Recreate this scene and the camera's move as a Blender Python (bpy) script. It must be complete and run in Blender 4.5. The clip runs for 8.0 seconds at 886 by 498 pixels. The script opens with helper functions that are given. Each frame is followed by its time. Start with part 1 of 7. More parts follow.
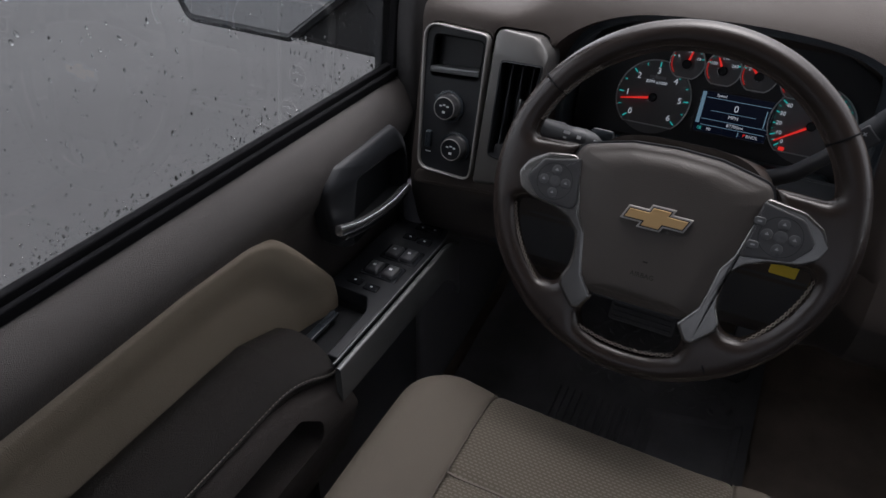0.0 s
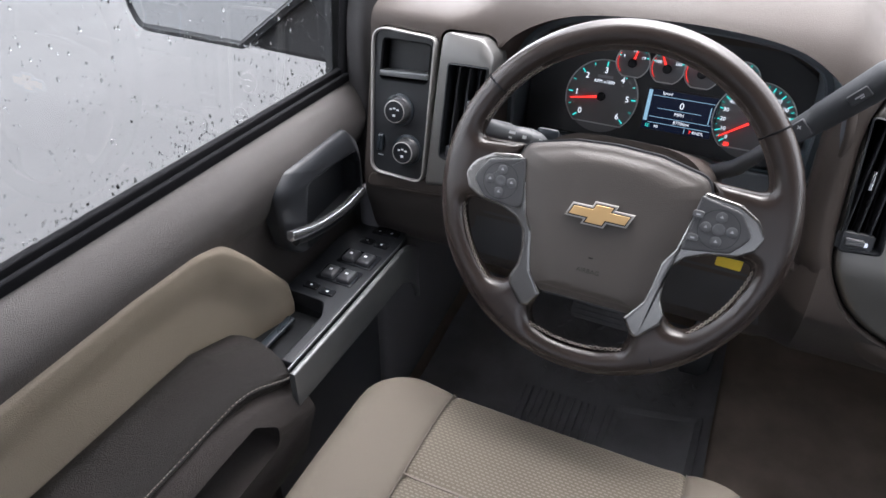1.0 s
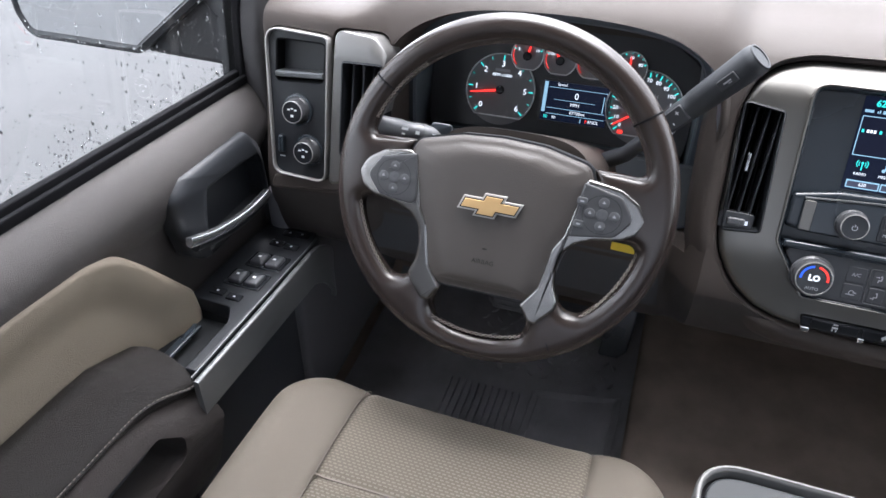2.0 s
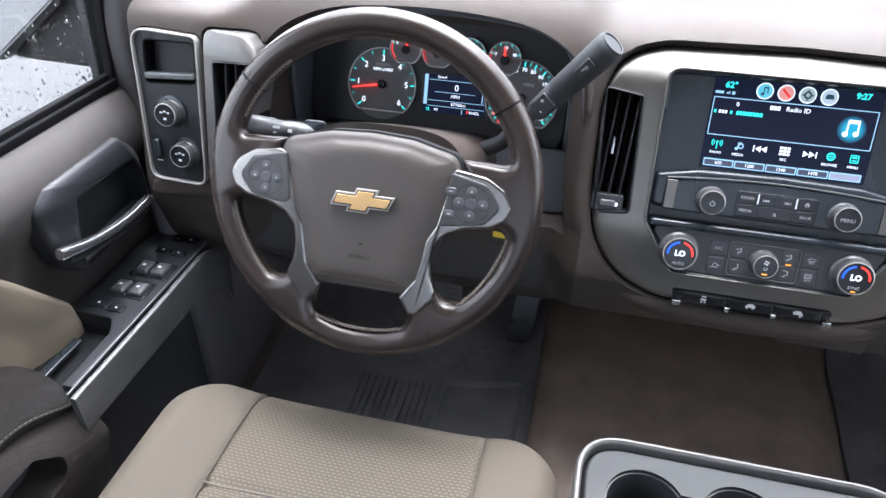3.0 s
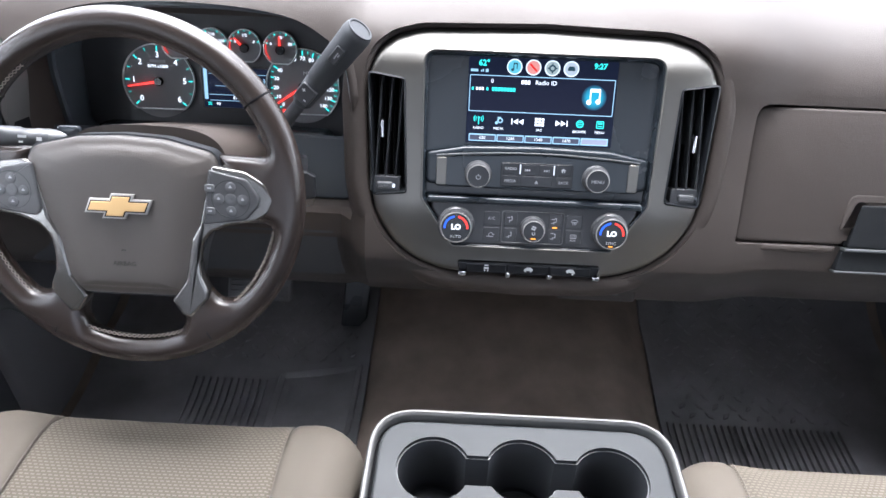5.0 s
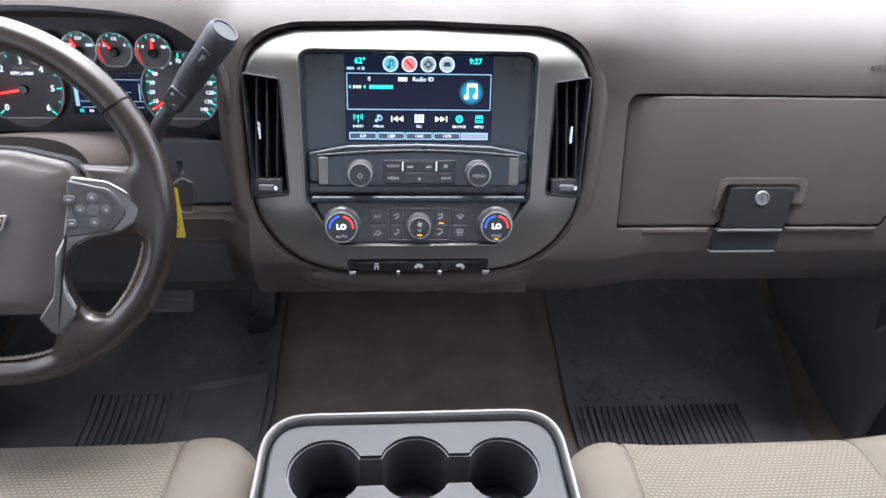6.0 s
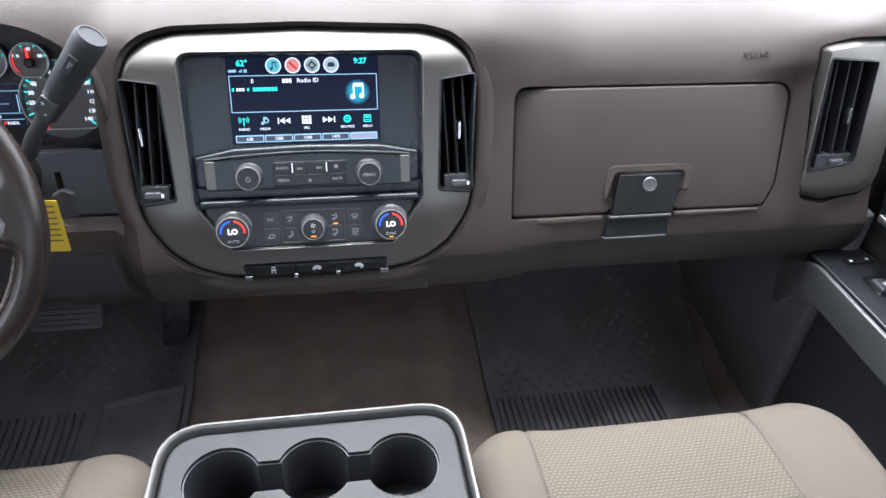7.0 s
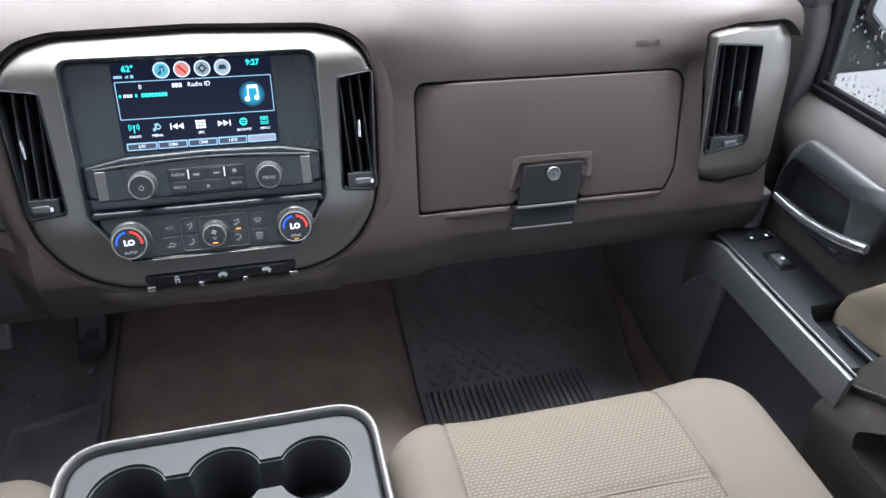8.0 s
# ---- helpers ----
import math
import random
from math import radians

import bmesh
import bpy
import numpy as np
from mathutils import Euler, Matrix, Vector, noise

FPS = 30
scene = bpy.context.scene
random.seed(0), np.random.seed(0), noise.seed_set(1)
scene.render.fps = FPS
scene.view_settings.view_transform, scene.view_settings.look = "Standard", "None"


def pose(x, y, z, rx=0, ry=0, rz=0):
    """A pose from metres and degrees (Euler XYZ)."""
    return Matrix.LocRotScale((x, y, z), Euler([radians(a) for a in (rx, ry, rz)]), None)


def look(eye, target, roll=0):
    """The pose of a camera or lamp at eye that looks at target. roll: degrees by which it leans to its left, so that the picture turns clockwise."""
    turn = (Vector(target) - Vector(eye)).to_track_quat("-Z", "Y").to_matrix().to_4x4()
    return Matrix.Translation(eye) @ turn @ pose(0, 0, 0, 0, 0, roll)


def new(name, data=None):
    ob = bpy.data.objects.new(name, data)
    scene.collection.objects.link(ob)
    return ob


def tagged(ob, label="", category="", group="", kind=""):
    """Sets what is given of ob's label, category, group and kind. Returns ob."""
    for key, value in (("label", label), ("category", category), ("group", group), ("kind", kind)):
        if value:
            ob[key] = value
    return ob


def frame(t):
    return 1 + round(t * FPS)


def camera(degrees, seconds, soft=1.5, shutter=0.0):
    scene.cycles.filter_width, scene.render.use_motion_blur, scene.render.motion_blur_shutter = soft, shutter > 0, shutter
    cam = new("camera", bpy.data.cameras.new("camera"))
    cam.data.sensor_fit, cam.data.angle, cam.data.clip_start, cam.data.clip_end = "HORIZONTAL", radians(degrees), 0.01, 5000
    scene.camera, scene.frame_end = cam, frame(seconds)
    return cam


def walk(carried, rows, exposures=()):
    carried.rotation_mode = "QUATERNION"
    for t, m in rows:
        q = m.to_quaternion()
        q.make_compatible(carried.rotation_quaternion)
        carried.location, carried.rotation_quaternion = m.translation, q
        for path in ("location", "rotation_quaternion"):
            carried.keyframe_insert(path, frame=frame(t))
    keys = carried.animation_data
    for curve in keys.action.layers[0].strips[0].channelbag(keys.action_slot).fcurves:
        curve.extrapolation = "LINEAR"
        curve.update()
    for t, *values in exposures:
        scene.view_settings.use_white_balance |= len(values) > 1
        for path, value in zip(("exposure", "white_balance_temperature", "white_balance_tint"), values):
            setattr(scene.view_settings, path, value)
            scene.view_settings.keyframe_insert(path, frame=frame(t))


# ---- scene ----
cam = camera(66.75, 8.0)
# seconds, eye x y z, then the turn about x, y and z in degrees
ROWS = [
    (0.0, -0.3805, -0.7504, 1.0615, 54.74, -0.86, 27.12),
    (0.5, -0.3712, -0.7473, 1.0603, 55.05, -0.67, 26.55),
    (1.0, -0.3478, -0.7416, 1.0612, 55.20, -0.56, 24.74),
    (1.5, -0.3212, -0.7344, 1.0625, 55.18, -0.50, 22.47),
    (3.0, -0.2265, -0.7102, 1.0665, 54.63, -0.90, 13.25),
    (3.5, -0.1915, -0.7091, 1.0677, 54.55, -0.86, 10.80),
    (4.0, -0.1575, -0.7073, 1.0714, 54.17, -1.04, 7.85),
    (4.5, -0.1256, -0.7034, 1.0778, 53.63, -1.15, 5.37),
    (6.0, -0.0347, -0.7008, 1.0814, 53.42, -2.32, -3.73),
    (6.5, -0.0018, -0.7064, 1.0829, 53.55, -2.30, -6.09),
    (7.0, 0.0328, -0.7142, 1.0836, 53.69, -2.44, -8.86),
    (7.5, 0.0595, -0.7190, 1.0855, 53.57, -2.45, -11.28),
    (8.0, 0.0852, -0.7237, 1.0885, 53.46, -2.47, -14.17),
]
EXPOSURES = [(0.0, 2.04, 6300, 15), (0.2, 2.92, 6300, 15), (0.5, 3.71, 6300, 15), (1.0, 3.77, 6250, 14), (3.0, 4.25, 6000, 13), (4.5, 4.38, 6000, 13), (6.0, 4.26, 6000, 13), (8.0, 4.12, 6000, 12)]
walk(cam, [(t, pose(*p)) for t, *p in ROWS], EXPOSURES)

# ---- light ----
world = bpy.data.worlds.new("overcast_sky")
scene.world = world
world.use_nodes = True
wn, wl = world.node_tree.nodes, world.node_tree.links
sky = wn.new("ShaderNodeTexSky")
sky.sky_type, sky.sun_disc = "NISHITA", False
sky.sun_elevation, sky.sun_rotation = radians(73), radians(0)
sky.air_density, sky.dust_density = 1.0, 4.0
pale = wn.new("ShaderNodeHueSaturation")
pale.inputs["Saturation"].default_value = 0.16
wl.new(sky.outputs[0], pale.inputs["Color"])
wl.new(pale.outputs[0], wn["Background"].inputs["Color"])
wn["Background"].inputs["Strength"].default_value = 0.15
sun = new("sun", bpy.data.lights.new("sun", "SUN"))
sun.data.energy, sun.data.angle, sun.data.color = 0.5, radians(60), (1.0, 0.99, 0.98)
sun.matrix_world = look((0.0, 1.5, 5.0), (0, 0, 0.4))


# ---- materials ----
def rgb(c):
    return (c[0], c[1], c[2], 1.0)


def mat(name, col, rough=0.5, metal=0.0, grain=0.0, bump=0.0, vary=0.12, coat=0.0, kind="noise", stain=6.0, spec=0.5, patchy=1.0):
    """A surface with fine grain (scale per metre and strength) and broad variation of tone."""
    m = bpy.data.materials.new(name)
    m.use_nodes = True
    n, l = m.node_tree.nodes, m.node_tree.links
    b = n["Principled BSDF"]
    b.inputs["Roughness"].default_value = rough
    b.inputs["Metallic"].default_value = metal
    b.inputs["Coat Weight"].default_value = coat
    b.inputs["Specular IOR Level"].default_value = spec
    co = n.new("ShaderNodeTexCoord")
    big = n.new("ShaderNodeTexNoise")
    big.inputs["Scale"].default_value = stain
    big.inputs["Detail"].default_value = 6
    l.new(co.outputs["Object"], big.inputs["Vector"])
    fine = n.new("ShaderNodeTexNoise")
    fine.inputs["Scale"].default_value = max(grain, 150)
    fine.inputs["Detail"].default_value = 3
    l.new(co.outputs["Object"], fine.inputs["Vector"])
    mix = n.new("ShaderNodeMath")
    mix.operation = "MULTIPLY_ADD"
    mix.inputs[1].default_value = 0.35
    l.new(fine.outputs["Fac"], mix.inputs[0])
    l.new(big.outputs["Fac"], mix.inputs[2])
    ramp = n.new("ShaderNodeMapRange")
    ramp.inputs["From Min"].default_value, ramp.inputs["From Max"].default_value = 0.35, 1.0
    ramp.inputs["To Min"].default_value, ramp.inputs["To Max"].default_value = 1 - vary, 1 + vary
    l.new(mix.outputs[0], ramp.inputs["Value"])
    tint = n.new("ShaderNodeVectorMath")
    tint.operation = "SCALE"
    tint.inputs[0].default_value = col
    l.new(ramp.outputs[0], tint.inputs["Scale"])
    l.new(tint.outputs[0], b.inputs["Base Color"])
    rr = n.new("ShaderNodeMapRange")
    rr.inputs["From Min"].default_value, rr.inputs["From Max"].default_value = 0.3, 0.7
    rr.inputs["To Min"].default_value, rr.inputs["To Max"].default_value = max(rough - 0.06 * patchy, 0.02), min(rough + 0.08 * patchy, 1)
    l.new(big.outputs["Fac"], rr.inputs["Value"])
    l.new(rr.outputs[0], b.inputs["Roughness"])
    if bump:
        bp = n.new("ShaderNodeBump")
        bp.inputs["Strength"].default_value = bump
        bp.inputs["Distance"].default_value = 0.0011 if kind == "leather" else 0.0006
        if kind == "leather":
            v = n.new("ShaderNodeTexVoronoi")
            v.feature = "DISTANCE_TO_EDGE"
            v.inputs["Scale"].default_value = grain
            l.new(co.outputs["Object"], v.inputs["Vector"])
            ad = n.new("ShaderNodeMath")
            ad.operation = "MULTIPLY_ADD"
            ad.inputs[1].default_value = 1.6
            l.new(v.outputs["Distance"], ad.inputs[0])
            l.new(fine.outputs["Fac"], ad.inputs[2])
            l.new(ad.outputs[0], bp.inputs["Height"])
        elif kind == "brushed":
            st = n.new("ShaderNodeMapping")
            st.inputs["Scale"].default_value = (8, 900, 900)
            l.new(co.outputs["Object"], st.inputs["Vector"])
            ns = n.new("ShaderNodeTexNoise")
            ns.inputs["Scale"].default_value = 1.0
            l.new(st.outputs[0], ns.inputs["Vector"])
            l.new(ns.outputs["Fac"], bp.inputs["Height"])
        else:
            l.new(fine.outputs["Fac"], bp.inputs["Height"])
        l.new(bp.outputs[0], b.inputs["Normal"])
    return m


def glow(name, col, strength):
    m = bpy.data.materials.new(name)
    m.use_nodes = True
    b = m.node_tree.nodes["Principled BSDF"]
    b.inputs["Base Color"].default_value = rgb([c * 0.3 for c in col])
    b.inputs["Emission Color"].default_value = rgb(col)
    b.inputs["Emission Strength"].default_value = strength * 0.68
    b.inputs["Roughness"].default_value = 0.25
    b.inputs["Specular IOR Level"].default_value = 0.15
    return m


def glass(name, col=(0.9, 0.93, 0.92), rough=0.0, ior=1.45):
    m = bpy.data.materials.new(name)
    m.use_nodes = True
    b = m.node_tree.nodes["Principled BSDF"]
    b.inputs["Base Color"].default_value = rgb(col)
    b.inputs["Transmission Weight"].default_value = 1.0
    b.inputs["Roughness"].default_value = rough
    b.inputs["IOR"].default_value = ior
    return m


def privacy_glass(name, col):
    """Rear glass that tints a little what comes through it."""
    m = bpy.data.materials.new(name)
    m.use_nodes = True
    n, l = m.node_tree.nodes, m.node_tree.links
    clear, gloss, mix = n.new("ShaderNodeBsdfTransparent"), n.new("ShaderNodeBsdfGlossy"), n.new("ShaderNodeMixShader")
    clear.inputs["Color"].default_value = rgb(col)
    gloss.inputs["Roughness"].default_value = 0.02
    mix.inputs[0].default_value = 0.06
    l.new(clear.outputs[0], mix.inputs[1])
    l.new(gloss.outputs[0], mix.inputs[2])
    l.new(mix.outputs[0], n["Material Output"].inputs["Surface"])
    return m


def weave(name, base, light):
    """Seat cloth: rows of short pale stitches, staggered, on a darker ground."""
    m = mat(name, base, 0.9, grain=900, bump=0.5, vary=0.10, spec=0.2)
    n, l = m.node_tree.nodes, m.node_tree.links
    co = n.new("ShaderNodeTexCoord")
    xyz = n.new("ShaderNodeSeparateXYZ")
    wob = n.new("ShaderNodeTexNoise")
    wob.inputs["Scale"].default_value = 60
    l.new(co.outputs["Object"], wob.inputs["Vector"])
    l.new(co.outputs["Object"], xyz.inputs[0])

    def op(kind, a, b=0.0, c=0.0):
        k = n.new("ShaderNodeMath")
        k.operation = kind
        for i, v in enumerate((a, b, c)):
            if isinstance(v, (int, float)):
                k.inputs[i].default_value = v
            else:
                l.new(v, k.inputs[i])
        return k.outputs[0]

    row = op("MULTIPLY", op("MULTIPLY_ADD", wob.outputs["Fac"], 0.0016, xyz.outputs["Y"]), 1 / 0.0043)
    rid = op("FLOOR", row)
    shift = op("MULTIPLY", op("MODULO", rid, 2.0), 0.5)
    colx = op("FRACT", op("ADD", op("MULTIPLY", xyz.outputs["X"], 1 / 0.0068), shift))
    inrow = op("LESS_THAN", op("FRACT", row), 0.42)
    dash = op("MULTIPLY", inrow, op("LESS_THAN", colx, 0.66))
    soft = op("SMOOTH_MIN", dash, 1.0, 0.1)
    mixc = n.new("ShaderNodeMix")
    mixc.data_type = "RGBA"
    old = n["Principled BSDF"].inputs["Base Color"].links[0].from_socket
    l.new(op("MULTIPLY", soft, 0.85), mixc.inputs[0])
    l.new(old, mixc.inputs[6])
    mixc.inputs[7].default_value = rgb(light)
    l.new(mixc.outputs[2], n["Principled BSDF"].inputs["Base Color"])
    bp = n.new("ShaderNodeBump")
    bp.inputs["Strength"].default_value = 0.6
    bp.inputs["Distance"].default_value = 0.0008
    l.new(soft, bp.inputs["Height"])
    prev = n["Principled BSDF"].inputs["Normal"].links[0].from_socket
    l.new(prev, bp.inputs["Normal"])
    l.new(bp.outputs[0], n["Principled BSDF"].inputs["Normal"])
    return m


PAD = mat("brown_dash_vinyl", (0.0465, 0.0378, 0.0330), 0.52, grain=850, bump=0.28, vary=0.12, kind="leather", spec=0.31)
DOORBROWN = mat("brown_door_vinyl", (0.0505, 0.0455, 0.0430), 0.48, grain=800, bump=0.6, vary=0.15, kind="leather", spec=0.45)
ARMVINYL = mat("dark_brown_armrest_vinyl", (0.0112, 0.0092, 0.0082), 0.44, grain=800, bump=0.9, vary=0.15, kind="leather", spec=0.33)
BEIGE = mat("beige_door_vinyl", (0.225, 0.189, 0.143), 0.50, grain=750, bump=0.65, vary=0.08, kind="leather")
WHEELHIDE = mat("dark_brown_wheel_leather", (0.0205, 0.0154, 0.0134), 0.24, grain=900, bump=0.08, vary=0.10, kind="leather", stain=9, patchy=0.4)
AIRPAD = mat("brown_airbag_vinyl", (0.061, 0.0535, 0.0485), 0.42, grain=900, bump=0.25, vary=0.10, kind="leather")
BLACK = mat("black_plastic", (0.028, 0.030, 0.034), 0.42, grain=1500, bump=0.2, vary=0.2)
GLOSSBLACK = mat("gloss_black_plastic", (0.010, 0.011, 0.013), 0.2, vary=0.15, spec=0.35)
SLATE = mat("slate_grey_plastic", (0.015, 0.020, 0.0255), 0.28, grain=1500, bump=0.12, vary=0.05)
RECESS = mat("slate_recess_lining", (0.080, 0.096, 0.112), 0.38, grain=1500, bump=0.15, vary=0.1)
PLATE = mat("dark_slate_plate", (0.034, 0.041, 0.049), 0.4, grain=1500, bump=0.15, vary=0.1)
LOWER = mat("charcoal_lower_plastic", (0.095, 0.095, 0.102), 0.62, grain=900, bump=0.4, vary=0.2)
SILVER = mat("satin_silver_paint", (0.174, 0.168, 0.155), 0.36, 0.92, grain=2500, bump=0.04, vary=0.03, kind="brushed", patchy=0.15)
VENTSILVER = mat("satin_vent_silver", (0.185, 0.176, 0.163), 0.32, 0.82, grain=2500, bump=0.05, vary=0.05, kind="brushed")
# darker copy of the vent silver: weaker sky reflection put into the driver-side colour
VENTDARK = mat("dimmed_driver_vent_silver", (0.130, 0.128, 0.124), 0.34, 0.60, grain=2500, bump=0.05, vary=0.06, kind="brushed")
WHEELSILVER = mat("satin_wheel_silver", (0.20, 0.195, 0.188), 0.22, 0.92, grain=2500, bump=0.05, vary=0.05, kind="brushed")
LEVER = mat("satin_chrome_lever", (0.68, 0.70, 0.72), 0.11, 0.95, vary=0.03, patchy=0.3)
HANDLEGREY = mat("dark_handle_plastic", (0.0150, 0.0165, 0.0190), 0.42, grain=1500, bump=0.15, vary=0.15, spec=0.32)
KNOBGREY = mat("grey_knob_plastic", (0.046, 0.047, 0.050), 0.36, grain=1500, bump=0.12, vary=0.08)
LATCHGREY = mat("dark_latch_plastic", (0.0090, 0.0102, 0.0115), 0.5, grain=1500, bump=0.2, vary=0.1, spec=0.2)
ARMSIDE = mat("brown_armrest_side_vinyl", (0.0190, 0.0152, 0.0138), 0.46, grain=800, bump=0.9, vary=0.1, kind="leather", spec=0.35)
TRIMEND = mat("bright_silver_end_cap", (0.36, 0.35, 0.335), 0.32, 0.5, grain=2500, bump=0.05, vary=0.05, kind="brushed")
STRIP = mat("grey_satin_trim", (0.110, 0.115, 0.117), 0.42, 0.6, grain=2500, bump=0.05, vary=0.06, kind="brushed")
CHROME = mat("chrome", (0.55, 0.56, 0.58), 0.12, 1.0, vary=0.03)
TRAY = mat("silver_grey_tray_plastic", (0.028, 0.031, 0.033), 0.5, 0.0, grain=2500, bump=0.08, vary=0.06, spec=0.25)
RIMSILVER = mat("pale_silver_rim", (0.108, 0.108, 0.107), 0.46, 0.4, vary=0.04)
CLOTH = weave("seat_cloth", (0.088, 0.0765, 0.0610), (0.150, 0.134, 0.112))
BOLSTER = mat("beige_seat_bolster_cloth", (0.099, 0.0865, 0.0715), 0.85, grain=1800, bump=0.5, vary=0.07, spec=0.2)
SEAM = mat("seam_shadow_thread", (0.11, 0.095, 0.08), 0.9, vary=0.2)
THREAD = mat("pale_stitching_thread", (0.19, 0.165, 0.145), 0.8, vary=0.15)
CARPET = mat("brown_carpet", (0.222, 0.183, 0.155), 0.95, grain=1200, bump=1.0, vary=0.25, stain=18, spec=0.1)
GRIP = mat("matte_grey_grip", (0.034, 0.037, 0.041), 0.6, grain=1500, bump=0.3, vary=0.1, spec=0.3)
PILLAR = mat("charcoal_pillar_cloth", (0.034, 0.033, 0.034), 0.7, grain=1500, bump=0.4, vary=0.12)
# brown dash vinyl with the shade of the lower dash put into its colour
LOWERDASH = mat("shaded_brown_lower_dash", (0.025, 0.0212, 0.0194), 0.55, grain=900, bump=0.4, vary=0.12, kind="leather")
RUBBER = mat("black_rubber_mat", (0.155, 0.154, 0.163), 0.5, grain=700, bump=0.3, vary=0.35, stain=14)
HEADLINER = mat("pale_headliner_cloth", (0.36, 0.345, 0.33), 0.95, grain=1500, bump=0.4, vary=0.05)
GOLD = mat("gold_emblem", (0.62, 0.41, 0.19), 0.42, 0.6, grain=2500, bump=0.2, vary=0.1)
YELLOW = mat("yellow_paper_tag", (0.75, 0.56, 0.05), 0.6, vary=0.08)
WHITEPRINT = mat("white_print", (0.62, 0.64, 0.65), 0.5, vary=0.05)
GREYPRINT = mat("grey_print", (0.30, 0.31, 0.33), 0.5, vary=0.05)
BODYBLACK = mat("textured_black_mirror_shell", (0.010, 0.011, 0.0125), 0.5, grain=1200, bump=0.5, vary=0.2)
MIRROR = mat("mirror_glass", (0.86, 0.88, 0.89), 0.03, 1.0, vary=0.02)
WETGROUND = mat("wet_grey_asphalt", (0.020, 0.020, 0.021), 0.7, grain=300, bump=0.4, vary=0.12, stain=0.8)
TINTED = privacy_glass("rear_glass", (0.47, 0.48, 0.495))
WINDSCREEN = privacy_glass("windscreen_glass", (0.79, 0.785, 0.775))
PANE = glass("tinted_window_glass", (0.58, 0.59, 0.585))
DROP = glass("rain_water", (0.72, 0.74, 0.75), 0.0, 1.33)
DIALRING = mat("bright_gauge_ring", (0.55, 0.56, 0.57), 0.3, 0.3, vary=0.03)
DIALFACE = mat("charcoal_dial_face", (0.165, 0.165, 0.172), 0.5, grain=1500, bump=0.1, vary=0.06, spec=0.3)
SWITCHBLACK = mat("black_switch_panel_plastic", (0.0115, 0.013, 0.0155), 0.42, grain=1500, bump=0.2, vary=0.15, spec=0.35)
SEALRUBBER = mat("black_seal_rubber", (0.006, 0.006, 0.007), 0.8, grain=900, bump=0.3, vary=0.2, spec=0.08)
STALKGREY = mat("grey_stalk_plastic", (0.07, 0.073, 0.078), 0.36, grain=1500, bump=0.15, vary=0.08)
TEAL = glow("teal_backlight", (0.05, 0.75, 0.68), 0.13)
RED = glow("red_backlight", (1.0, 0.04, 0.03), 0.19)
BLUE = glow("blue_backlight", (0.03, 0.12, 1.0), 0.13)
WHITE = glow("white_backlight", (0.85, 0.92, 1.0), 0.13)
AMBER = glow("amber_indicator", (1.0, 0.35, 0.05), 0.13)
PALEBLUE = glow("pale_blue_display", (0.30, 0.52, 0.68), 0.10)
PALERIM = glow("pale_icon_rim", (0.62, 0.72, 0.78), 0.12)
ICONINK = glow("dark_icon_mark", (0.02, 0.05, 0.07), 0.1)
REDINK = glow("red_icon_mark", (0.55, 0.02, 0.02), 0.12)
ICONFIELDS = [glow("icon_blue", (0.10, 0.40, 0.50), 0.11), glow("icon_red", (0.55, 0.22, 0.20), 0.11), glow("icon_grey", (0.26, 0.32, 0.32), 0.11), glow("icon_pale", (0.34, 0.40, 0.46), 0.11)]
PRESETFIELD = glow("grey_blue_preset_field", (0.055, 0.062, 0.095), 0.11)
SCREENDARK = glow("dark_display_field", (0.006, 0.009, 0.022), 0.10)
SCREENPANEL = glow("deep_blue_display_panel", (0.008, 0.010, 0.022), 0.11)


# ---- mesh helpers ----
BASE = {}


def thing(name, loc, label, category, group="", kind=""):
    ob = new(name)
    ob.location = loc
    ob.empty_display_size = 0.03
    BASE[ob] = Vector(loc)
    return tagged(ob, label, category, group, kind)


def mesh_of(bm, material, shift=(0, 0, 0), angle=38):
    bmesh.ops.recalc_face_normals(bm, faces=bm.faces)
    bmesh.ops.translate(bm, verts=bm.verts, vec=-Vector(shift))
    for f in bm.faces:
        f.smooth = True
    me = bpy.data.meshes.new("mesh")
    bm.to_mesh(me)
    bm.free()
    me.set_sharp_from_angle(angle=radians(angle))
    for m in material if isinstance(material, (list, tuple)) else [material]:
        me.materials.append(m)
    return me


def part(name, bm, material, parent, label="", angle=38):
    base = BASE[parent]
    ob = new(name, mesh_of(bm, material, base, angle))
    ob.parent = parent
    BASE[ob] = base
    if label:
        ob["label"] = label
    return ob


def solo(name, bm, material, label, category, loc=(0, 0, 0), group="", kind="", angle=38):
    ob = new(name, mesh_of(bm, material, loc, angle))
    ob.location = loc
    BASE[ob] = Vector(loc)
    return tagged(ob, label, category, group, kind)


def basis(origin, u, v, n):
    m = Matrix((u, v, n)).transposed().to_4x4()
    m.translation = origin
    return m


